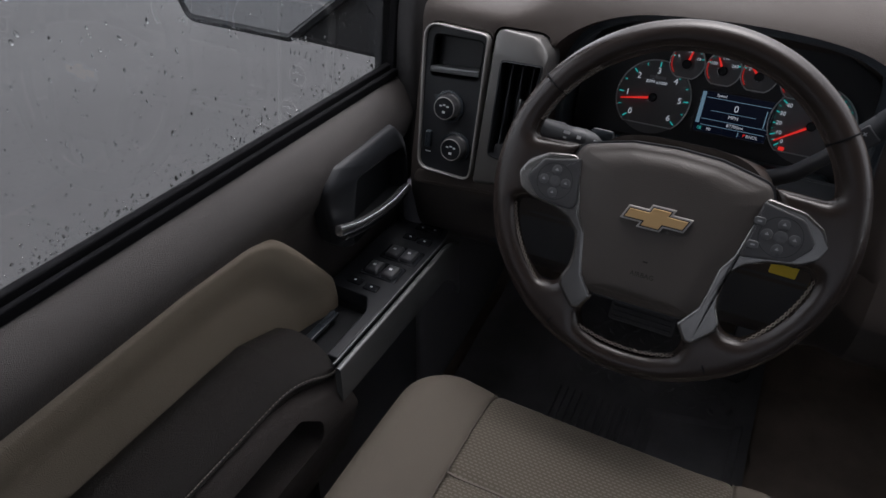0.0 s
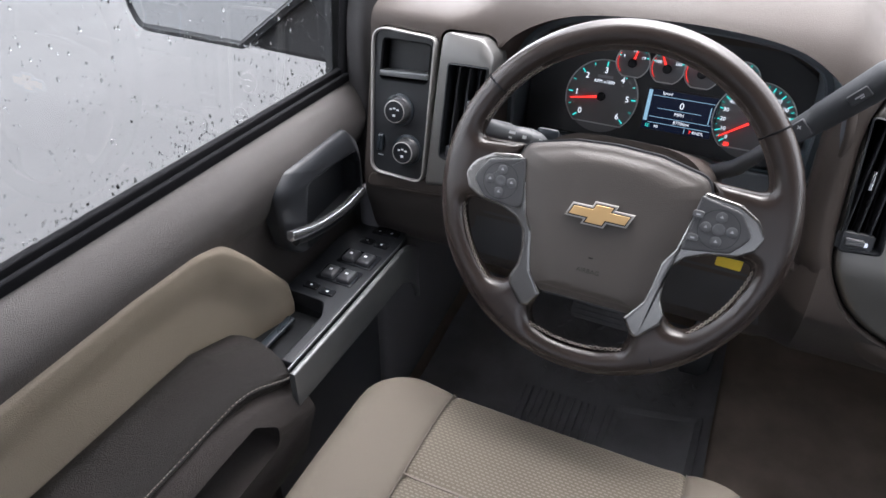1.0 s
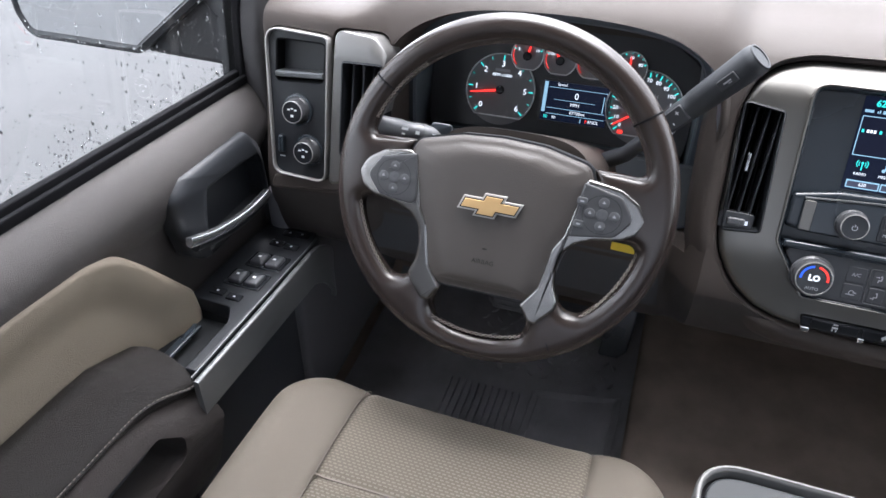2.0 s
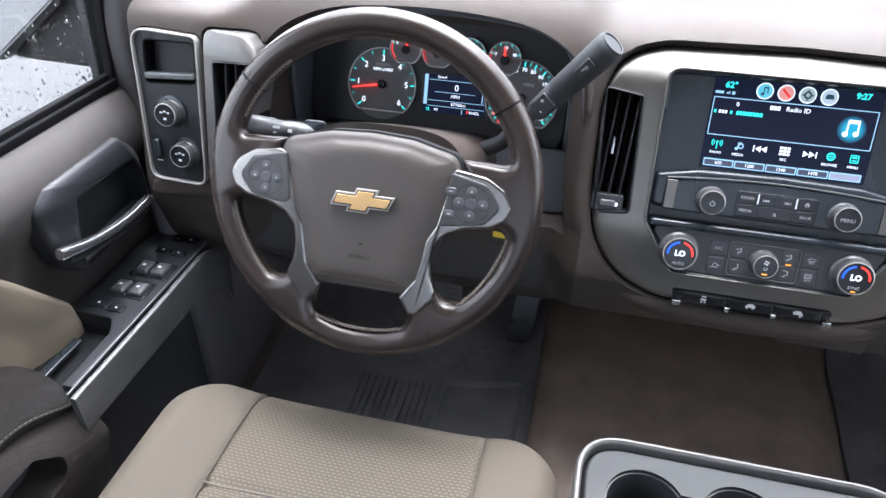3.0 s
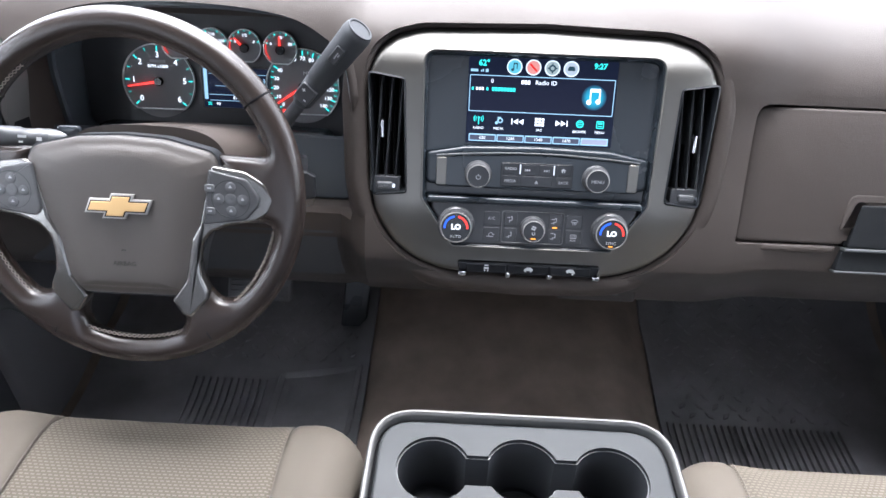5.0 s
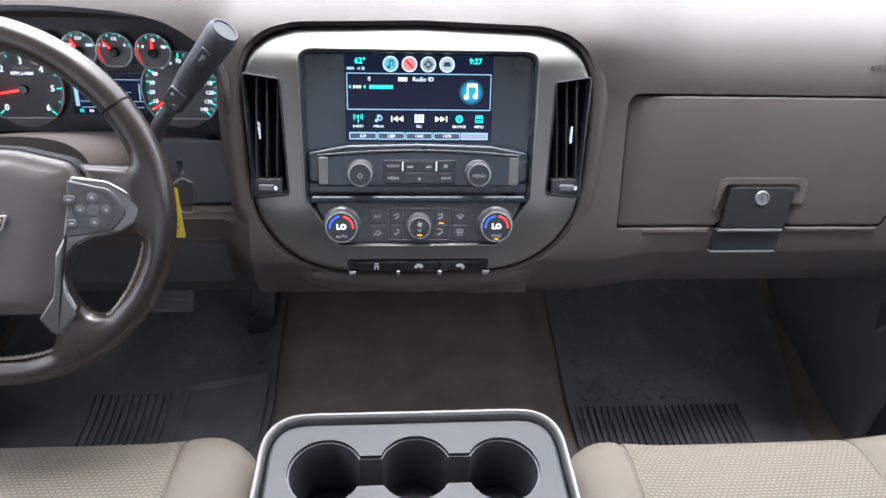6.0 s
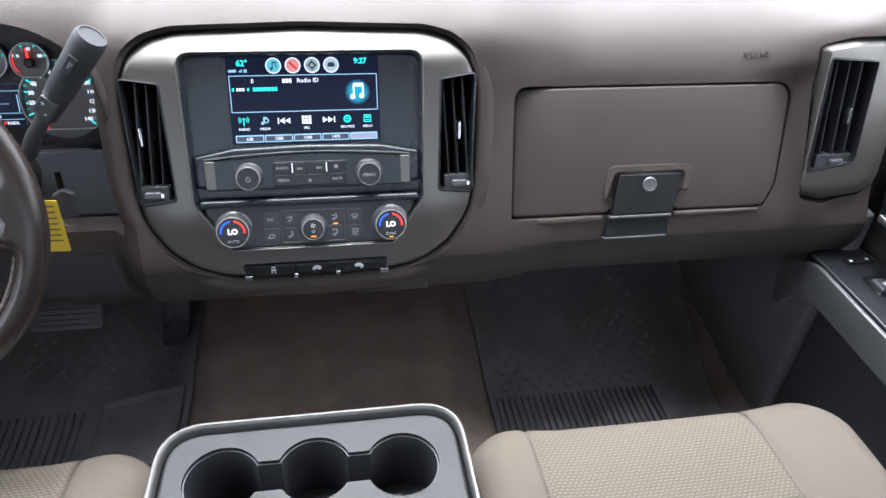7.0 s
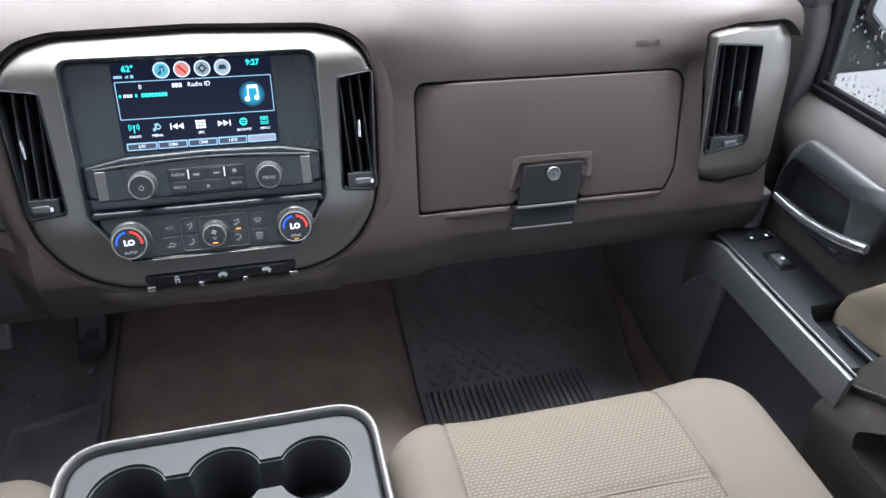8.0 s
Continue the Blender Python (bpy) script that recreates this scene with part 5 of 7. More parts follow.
def build_wheel():
    w = thing("steering_wheel", (-0.445, -0.104, 0.50), "dark brown leather steering wheel with silver spokes", "steering wheel")
    R, tube = 0.1738, 0.0156
    # airbag cover outline, and the openings between rim and spokes
    pad_poly = rpoly([(-0.061, -0.1105), (0.061, -0.1105), (0.0725, -0.090), (0.078, -0.058), (0.091, -0.022), (0.1025, 0.028), (0.095, 0.047), (0.045, 0.059), (0.0, 0.0615), (-0.045, 0.059), (-0.095, 0.047), (-0.1025, 0.028), (-0.091, -0.022), (-0.078, -0.058), (-0.0725, -0.090)],
                     [0.012, 0.012, 0.03, 0.08, 0.06, 0.014, 0.016, 0.04, 0.1, 0.04, 0.016, 0.014, 0.06, 0.08, 0.03], 5)
    side = rpoly([(0.084, -0.028), (0.1560, -0.027), (0.1510, -0.052), (0.1420, -0.074), (0.128, -0.095), (0.110, -0.1130), (0.094, -0.1125), (0.083, -0.099), (0.076, -0.080), (0.078, -0.046)],
                 [0.014, 0.012, 0.03, 0.03, 0.03, 0.014, 0.012, 0.02, 0.02, 0.02], 6)
    bottom = rpoly([(-0.030, -0.100), (0.030, -0.100), (0.048, -0.112), (0.056, -0.136), (0.050, -0.152), (0.026, -0.1605), (0.0, -0.1625), (-0.026, -0.1605), (-0.050, -0.152), (-0.056, -0.136), (-0.048, -0.112)],
                   [0.01, 0.01, 0.015, 0.02, 0.012, 0.05, 0.1, 0.05, 0.012, 0.02, 0.015], 6)
    top = rpoly([(-0.090, 0.046), (0.090, 0.046), (0.128, 0.0445), (0.1505, 0.0440)] + [(0.1582 * math.cos(radians(a)), 0.1582 * math.sin(radians(a))) for a in range(22, 160, 4)] + [(-0.1505, 0.0440), (-0.128, 0.0445)],
                [0.01, 0.01, 0.02, 0.010] + [0.03] * 35 + [0.010, 0.02], 5)
    lo, step = (-0.204, -0.204, -0.0216), (0.0024, 0.0024, 0.0018)
    X, Y, Z = np.meshgrid(lo[0] + step[0] * np.arange(171), lo[1] + step[1] * np.arange(171), lo[2] + step[2] * np.arange(25), indexing="ij")
    x, y = X[:, :, 0], Y[:, :, 0]
    r = np.hypot(x, y)
    deep = np.clip(-y / np.maximum(r, 1e-6), 0, 1) ** 4
    d = R + tube + 0.0032 * deep - r
    for hole in (side, [(-px, py) for px, py in side[::-1]], bottom, top, offset(pad_poly, -0.002)):
        d = np.minimum(d, clearance(hole, x, y))
    k = np.clip((r - 0.128) / 0.032, 0, 1)
    high = 0.0125 + 0.0036 * k * k * (3 - 2 * k)
    width = 0.0130 + 0.0027 * k * k * (3 - 2 * k)
    field = (Z / high[:, :, None]) ** 2 + ((1 - np.minimum(d / width, 1)) ** 2)[:, :, None] - 1
    bm = skin(field, lo, step, 3)
    bmesh.ops.transform(bm, matrix=MW, verts=bm.verts)
    rim = part("rim", bm, WHEELHIDE, w, "worn leather-wrapped rim and spokes", 180)
    for ang in (144, 36, 241, 299):
        a = radians(ang)
        m = MW @ Matrix.Translation((R * math.cos(a), R * math.sin(a), 0)) @ Matrix.Rotation(a, 4, "Z") @ Matrix.Rotation(-math.pi / 2, 4, "X")
        bm = bmesh.new()
        loft(bm, [[m @ Vector((tube * math.cos(t) * k, 0.0161 * math.sin(t) * k, z)) for t in [2 * math.pi * j / 24 for j in range(24)]] for k, z in ((0.98, -0.0012), (1.035, -0.0008), (1.035, 0.0008), (0.98, 0.0012))])
        part("rim_seam", bm, SEALRUBBER, rim)
    for a0, a1 in ((192, 236), (304, 350), (246, 294), (128, 158)):
        bm = bmesh.new()
        k = int((a1 - a0) * R / 57.3 / 0.0060)
        for i in range(k):
            a = radians(a0 + (a1 - a0) * i / k)
            for tw in (-1, 1):
                m = MW @ Matrix.Rotation(a, 4, "Z") @ Matrix.Translation((R - 0.0140, 0, 0.0080)) @ Matrix.Rotation(radians(-35), 4, "Y") @ Matrix.Rotation(radians(90 + 32 * tw), 4, "Z")
                prism([(-0.0030, -0.00045), (0.0030, -0.00045), (0.0030, 0.00045), (-0.0030, 0.00045)], -0.002, 0.0006, m, 0, bm)
        part("stitching", bm, THREAD, rim, "pale cross stitching")
    for sg in (-1, 1):
        def P(pts):
            q = [(sg * x, y) for x, y in pts]
            return q if sg > 0 else q[::-1]
        pod = rpoly(P([(0.160, 0.002), (0.150, 0.018), (0.130, 0.030), (0.094, 0.035), (0.086, 0.0), (0.080, -0.028), (0.070, -0.045), (0.066, -0.070), (0.062, -0.090), (0.046, -0.1135), (0.0575, -0.131), (0.0665, -0.132), (0.085, -0.111), (0.086, -0.102), (0.0795, -0.086), (0.0782, -0.068), (0.0812, -0.048), (0.092, -0.036), (0.110, -0.028), (0.138, -0.023), (0.153, -0.014)]),
                    [0.006, 0.01, 0.02, 0.004, 0.01, 0.01, 0.01, 0.01, 0.01, 0.003, 0.005, 0.004, 0.005, 0.01, 0.01, 0.012, 0.012, 0.012, 0.02, 0.02, 0.01], 4)
        part("silver_trim", prism(pod, 0.0, 0.0125, MP, 0.003), WHEELSILVER, w, "satin silver spoke trim")
        key = rpoly(P([(0.148, 0.0), (0.132, 0.0225), (0.092, 0.0312), (0.084, -0.0275), (0.131, -0.0205)]), [0.012, 0.012, 0.003, 0.003, 0.012], 5)
        pad = part("switch_pod", prism(key, 0.008, 0.0142, MP, 0.002), KNOBGREY, w, "grey switch pod")
        for dx, dy in ((0, 0), (0.0125, 0), (-0.0125, 0), (0, 0.0125), (0, -0.0125)):
            x, y = sg * 0.115 + dx, 0.001 + dy
            b = part("button", lathe([(0.0056 if dx or dy else 0.0062, 0), (0.0053 if dx or dy else 0.006, 0.0010), (0.0040, 0.0014), (0, 0.0012 if dx or dy else 0.0004)], MP @ Matrix.Translation((x, y, 0.0137)), 20), STALKGREY, pad)
            if dx or dy:
                part("button_mark", bars([(x, y, 0.0032, 0.0012), (x, y + 0.0008, 0.0012, 0.0024)], 0.0151, MP), GREYPRINT, b)
        part("pod_groove", band(sg * 0.115, 0.001, 0.0196, 0.0202, 0, 359, 0.0138, 0.01435, MP, 40), SWITCHBLACK, pad)
        if sg > 0:
            for y in (0.012, -0.012):
                b = part("button", prism(rect(0.011, 0.008, 0.093, y, 0.003), 0.012, 0.0152, MP, 0.001), STALKGREY, pad)
                part("button_mark", bars([(0.093, y, 0.004, 0.0016)], 0.0152, MP), GREYPRINT, b)
    loops = [lay(pad_poly, -0.010, MW), lay(pad_poly, 0.004, MW)] + [lay(offset(pad_poly, k), z, MW) for k, z in ((0.0005, 0.0080), (0.0018, 0.0108), (0.0040, 0.0126), (0.0065, 0.0137), (0.0085, 0.0143))]
    flank = offset(pad_poly, 0.0085)
    for k in (0.2, 0.4, 0.6, 0.75, 0.9, 1.05, 1.2, 1.4, 1.7, 2.0, 2.3, 2.6):
        f = 1 - k * 0.34
        loops.append([MW @ Vector((x * f, -0.025 + (y + 0.025) * max(1 - k * (0.15 if y > 0 else 0.12) - max(0, k - 1.05) * 0.34, 0.02), 0.0143 + 0.0068 * (1 - (1 - min(k / 1.25, 1)) ** 2.2))) for x, y in flank])
    hub = part("airbag_cover", loft(bmesh.new(), loops), AIRPAD, w, "grained brown airbag cover", 60)
    part("cover_gap", prism(offset(pad_poly, -0.0018), -0.012, 0.006, MW), BLACK, w)
    # emblem: a plain cross-shaped bar in gold with a chrome edge
    def bow(k):
        return [((x + 0.42 * y) * k - 0.001, y * k - 0.0105) for x, y in ((-0.0115, -0.0125), (0.0115, -0.0125), (0.0115, -0.007), (0.032, -0.007), (0.032, 0.007), (0.0115, 0.007), (0.0115, 0.0125), (-0.0115, 0.0125), (-0.0115, 0.007), (-0.032, 0.007), (-0.032, -0.007), (-0.0115, -0.007))]
    part("emblem_edge", prism(offset(bow(1.0), -0.0006), 0.016, 0.0246, MW, 0.0008), TRIMEND, hub, "bright emblem edge")
    part("emblem_inset", prism(offset(bow(1.0), 0.0012), 0.018, 0.0249, MW, 0.0002), GLOSSBLACK, hub, "black inset line of the emblem")
    part("emblem_field", prism(offset(bow(1.0), 0.0023), 0.018, 0.0255, MW, 0.0006), GOLD, hub, "gold emblem field")
    part("airbag_lettering", words("AIRBAG", 0.0072, 0.0, -0.073, 0.0211, MW), ARMVINYL, hub)
    part("airbag_mark", bars([(0.0, -0.058, 0.005, 0.0016)], 0.0211, MW), ARMVINYL, hub)
    part("hub_back", lathe([(0.065, -0.05), (0.070, -0.03), (0.062, -0.012), (0.0, -0.011)], MW @ Matrix.Translation((0, -0.02, 0)), 32), SEALRUBBER, w)


def build_column():
    c = thing("steering_column", (-0.445, 0.02, 0.60), "brown plastic steering column shroud", "steering column")
    loops = []
    for k in range(9):
        t = k / 8
        z = -0.045 - 0.17 * t
        wx, wy = 0.092 + 0.02 * t, 0.052 - 0.008 * t
        loops.append([MW @ Vector((math.copysign(abs(math.cos(a)) ** 0.6, math.cos(a)) * wx, 0.036 + math.copysign(abs(math.sin(a)) ** 0.7, math.sin(a)) * wy - 0.02, z)) for a in [2 * math.pi * i / 40 for i in range(40)]])
    part("shroud", loft(bmesh.new(), loops), PAD, c, "brown column shroud")
    part("tilt_gap", loft(bmesh.new(), [[MW @ Vector((math.copysign(abs(math.cos(a)) ** 0.6, math.cos(a)) * 0.0935, 0.015 + math.copysign(abs(math.sin(a)) ** 0.7, math.sin(a)) * 0.0525, z)) for a in [2 * math.pi * i / 40 for i in range(40)]] for z in (-0.062, -0.064)]), BLACK, c)
    part("key_cylinder", lathe([(0.011, -0.01), (0.011, 0.004), (0.008, 0.006), (0, 0.006)], MW @ Matrix.Translation((0.088, 0.012, -0.06)), 24), SLATE, c)

    def rod(path, radii, n=16):
        pts = [Vector(p) for p in path]
        loops = []
        for i, p in enumerate(pts):
            t = (pts[min(i + 1, len(pts) - 1)] - pts[max(i - 1, 0)]).normalized()
            s = t.cross(Vector((0, -0.9, 0.4))).normalized()
            u = s.cross(t)
            loops.append([p + s * radii[i] * math.cos(a) + u * radii[i] * math.sin(a) for a in [2 * math.pi * j / n for j in range(n)]])
        return loft(bmesh.new(), loops)

    st = thing("turn_signal_stalk", (-0.50, 0.0, 0.69), "dark grey turn signal stalk with white symbols", "stalk")
    a, b = Vector((-0.49, 0.005, 0.690)), Vector((-0.618, -0.085, 0.742))
    ln = [a.lerp(b, t) for t in (0, 0.30, 0.32, 0.58, 0.60, 0.66, 0.68, 0.97, 1.0)]
    part("stalk_body", rod(ln, [0.010, 0.0105, 0.0115, 0.0125, 0.0115, 0.0115, 0.013, 0.0125, 0.009]), STALKGREY, st)
    part("stalk_collar", rod([a.lerp(b, 0.50), a.lerp(b, 0.53)], [0.0128, 0.0128]), STRIP, st)
    part("stalk_paddle", pillow(rect(0.026, 0.014, 0, 0, 0.005), -0.003, 0.003, 0.001, Matrix.Translation(a.lerp(b, 0.36) + Vector((0, -0.004, 0.014))) @ MW.to_3x3().to_4x4(), 0.002), SLATE, st)
    run = (a - b).normalized()
    face = Vector((0.25, -0.87, 0.43))
    face = (face - run * face.dot(run)).normalized()
    M2 = basis(a.lerp(b, 0.5), run, face.cross(run), face)
    part("stalk_mark", bars([(-0.030, 0.003, 0.008, 0.003), (-0.031, -0.003, 0.004, 0.002), (-0.014, 0.001, 0.005, 0.004), (0.010, 0.002, 0.010, 0.0022), (0.012, -0.003, 0.006, 0.002), (0.030, 0.0, 0.007, 0.003)], 0.0128, M2), WHITEPRINT, st)

    sh = thing("gear_shifter", (-0.33, 0.06, 0.68), "dark grey column gear shifter with a thumb button", "gear lever")
    top, low = Vector((-0.2095, 0.0227, 0.8337)), Vector((-0.287, 0.040, 0.738))
    ax = (top - low).normalized()
    pts = [low + (top - low) * t for t in (-0.02, 0.03, 0.30, 0.32, 0.34, 0.75, 0.93, 0.98, 1.0)]
    part("shifter_knob", rod(pts, [0.008, 0.0125, 0.0142, 0.0138, 0.0150, 0.0164, 0.0172, 0.0164, 0.0146], 28), GRIP, sh, "dark grey shifter grip")
    part("shifter_arm", rod([low + ax * 0.01, low - ax * 0.03, Vector((-0.325, 0.06, 0.685)), Vector((-0.36, 0.07, 0.66))], [0.008, 0.0085, 0.010, 0.011]), BLACK, sh)
    side = ax.cross(Vector((0.1, -0.90, 0.42))).normalized()
    face = side.cross(ax).normalized()
    if face.y > 0:
        face, side = -face, -side
    MF = basis((low + top) / 2 + face * 0.0165, side, ax, side.cross(ax))
    if (side.cross(ax)).dot(face) < 0:
        MF = basis((low + top) / 2 + face * 0.0165, -side, ax, face)
    part("top_cap", frame_ring(disc(0.0152, n=24), disc(0.0126, n=24), -0.001, 0.0012, Matrix.Translation(top) @ ax.to_track_quat("Z", "Y").to_matrix().to_4x4(), 0.0005), GRIP, sh)
    part("thumb_button", prism(rect(0.011, 0.022, 0.0, 0.028, 0.002), -0.004, 0.0015, MF, 0.001), BLACK, sh)
    part("button_mark", bars([(0, 0.028, 0.0016, 0.009), (0.0022, 0.030, 0.0012, 0.004)], 0.0015, MF), GREYPRINT, sh)
    part("ratio_rocker", prism(rect(0.020, 0.024, 0.0, -0.040, 0.002), -0.006, -0.0005, MF, 0.001), BLACK, sh)
    part("rocker_mark", join(words("+", 0.010, -0.004, -0.036, -0.0004, MF), words("-", 0.012, 0.004, -0.045, -0.0004, MF)), WHITEPRINT, sh)
    # paper tag hanging behind the wheel
    tag = thing("paper_tag", (-0.303, 0.0, 0.575), "yellow paper tag hanging behind the steering wheel", "tag")
    MT = basis((-0.304, 0.0, 0.617), (0.999, 0, -0.04), (0.04, 0, 0.999), (0, -1, 0))
    part("tag_sheet", prism(rect(0.030, 0.072, 0, 0, 0.002), 0, 0.0008, MT), YELLOW, tag)
    part("tag_print", bars([(0, 0.028 - 0.008 * i, 0.020, 0.0018) for i in range(7)], 0.0008, MT), SEAM, tag)


def build_key():
    k = thing("ignition_key", (-0.288, 0.0, 0.60), "black ignition key head with a steel ring beside the tag", "key")
    MT = basis((-0.284, 0.012, 0.640), (0.98, 0.2, 0), (0, 0.1, 0.995), (0.2, -0.98, 0.1))
    part("key_head", prism(rpoly([(-0.011, -0.018), (0.011, -0.018), (0.012, 0.012), (0.0, 0.020), (-0.012, 0.012)], 0.005, 4), -0.004, 0.004, MT, 0.002), BLACK, k)
    part("key_ring", sweep([MT @ Vector((0.008 * math.cos(a), -0.022 + 0.008 * math.sin(a), 0)) for a in [2 * math.pi * i / 24 for i in range(24)]], rect(0.0014, 0.0014, r=0.0004), closed=True, up=(0.2, -0.98, 0.1)), CHROME, k, "steel key ring")
    part("key_blade", prism(rect(0.007, 0.022, 0, 0.030, 0.001), -0.001, 0.001, MT), CHROME, k)


build_wheel()
build_column()
build_key()


# ---- seats ----
def build_seat(name, x0, x1, s0, s1, top, front, label):
    """A bench cushion: x0..x1 its sides, s0 and s1 the seams, front its front edge."""
    seat = thing(name, ((x0 + x1) / 2, front - 0.3, 0.09), label, "car seat", "front seats")
    cx, back = (x0 + x1) / 2, front - 0.60
    R, r = 0.075, 0.048

    def outline(k):
        """The cushion's outline drawn in by k."""
        return offset(rpoly([(x0, back), (x1, back), (x1, front), (x0, front)], [0.05, 0.05, R, R], 9), k)

    def height(x, y):
        u = (x - cx) / ((x1 - x0) / 2)
        h = 0.010 * ease(0.45, 0.85, abs(u)) - 0.004 * (1 - u * u)
        h -= 0.012 * ease(front - 0.12, front, y) ** 2
        h -= 0.018 * ease(front - 0.15, back, y)
        if s0 < x < s1:
            h -= 0.005 * math.exp(-((y - front + 0.170) / 0.005) ** 2)
        for sx in (s0, s1):
            h -= 0.0045 * math.exp(-((x - sx) / 0.0045) ** 2)
        return top + h

    n = 44
    bm = bmesh.new()
    # grid of the top, falling away at its rim
    nx, ny = 100, 90
    grid = []
    for j in range(ny + 1):
        row = []
        for i in range(nx + 1):
            x, y = x0 + (x1 - x0) * i / nx, back + (front - back) * j / ny
            # distance to the rounded outline
            dx, dy = min(x - x0, x1 - x), front - y
            if dx < R and dy < R:
                d = R - math.hypot(R - dx, R - dy)
            else:
                d = min(dx, dy)
            if d < 0:
                k = R / math.hypot(R - dx, R - dy)
                ndx, ndy = R - (R - dx) * k, R - (R - dy) * k
                x = x0 + ndx if x - x0 < x1 - x else x1 - ndx
                y = front - ndy
                d = 0
            z = height(x, y)
            if d < r:
                z -= r - math.sqrt(max(r * r - (r - d) ** 2, 0))
            row.append((x, y, z))
        grid.append(row)
    return seat, grid, nx, ny, back


def cushion_parts(seat, grid, nx, ny, s0, s1, x0, x1, front, back, top, crease):
    """Splits the cushion's top into two plain bolsters and a woven panel, and closes the sides."""
    def sheet(i0, i1, j0=0, j1=None):
        bm = bmesh.new()
        j1 = ny if j1 is None else j1
        v = [[bm.verts.new(grid[j][i]) for i in range(i0, i1 + 1)] for j in range(j0, j1 + 1)]
        for a, b in zip(v, v[1:]):
            for i in range(len(a) - 1):
                bm.faces.new((a[i], a[i + 1], b[i + 1], b[i]))
        bmesh.ops.remove_doubles(bm, verts=bm.verts, dist=1e-5)
        geo = bmesh.ops.extrude_face_region(bm, geom=bm.faces[:])
        bmesh.ops.translate(bm, verts=[g for g in geo["geom"] if isinstance(g, bmesh.types.BMVert)], vec=(0, 0, -0.03))
        return bm
    ia = round((s0 - x0) / (x1 - x0) * nx)
    ib = round((s1 - x0) / (x1 - x0) * nx)
    part("bolster", sheet(0, ia), BOLSTER, seat, "plain beige cloth bolster", 70)
    part("bolster", sheet(ib, nx), BOLSTER, seat, "plain beige cloth bolster", 70)
    part("center_panel", sheet(ia, ib), CLOTH, seat, "woven beige cloth panel with pale dashes", 70)
    side = offset(rpoly([(x0, back), (x1, back), (x1, front), (x0, front)], [0.05, 0.05, 0.075, 0.075], 9), 0.001)
    bm = loft(bmesh.new(), [lay(offset(side, 0.03), 0.20, ID), lay(offset(side, 0.006), 0.24, ID), lay(side, 0.30, ID), lay(side, top - 0.075, ID), lay(offset(side, 0.012), top - 0.085, ID)], True, True)
    part("cushion_side", bm, BOLSTER, seat)
    part("seat_base", box(x0 + 0.05, x1 - 0.05, back + 0.05, front - 0.10, 0.088, 0.22, 0.02, 0.006), LOWER, seat, "black seat base")
    for k, xs in ((1, x0), (-1, x1)):
        part("side_shield", box(min(xs + k * 0.012, xs + k * 0.04), max(xs + k * 0.012, xs + k * 0.04), back, front - 0.10, 0.13, 0.26, 0.01, 0.008), LOWER, seat, "black plastic side shield")

    def zat(x, y):
        i = min(max((x - x0) / (x1 - x0) * nx, 0), nx)
        j = min(max((y - back) / (front - back) * ny, 0), ny)
        return grid[int(j)][int(i)][2]
    for sx in (s0, s1):
        path = [(sx, y, zat(sx, y) + 0.0002) for y in [front - 0.012 - 0.5 * k / 60 for k in range(61)]]
        part("seam", sweep(path, rect(0.0011, 0.0010, r=0.0003)), SEAM, seat)
    path = [(x, y, zat(x, y) + 0.0004) for x, y in crease]
    part("cross_seam", sweep(path, rect(0.0026, 0.0014, r=0.0005)), SEAM, seat)


def build_seats():
    for name, x0, x1, s0, s1, front, label in (("bucket_seat", -0.708, -0.192, -0.590, -0.290, -0.141, "beige cloth driver seat cushion, its panel woven in pale dashes"),
                                               ("bucket_seat", 0.168, 0.690, 0.254, 0.556, -0.165, "beige cloth passenger seat cushion, its panel woven in pale dashes")):
        seat, grid, nx, ny, back = build_seat(name, x0, x1, s0, s1, 0.405, front, label)
        crease = [(s0 + (s1 - s0) * t, front - 0.170 + 0.004 * math.sin(math.pi * t)) for t in [i / 24 for i in range(25)]]
        cushion_parts(seat, grid, nx, ny, s0, s1, x0, x1, front, back, 0.405, crease)


build_seats()


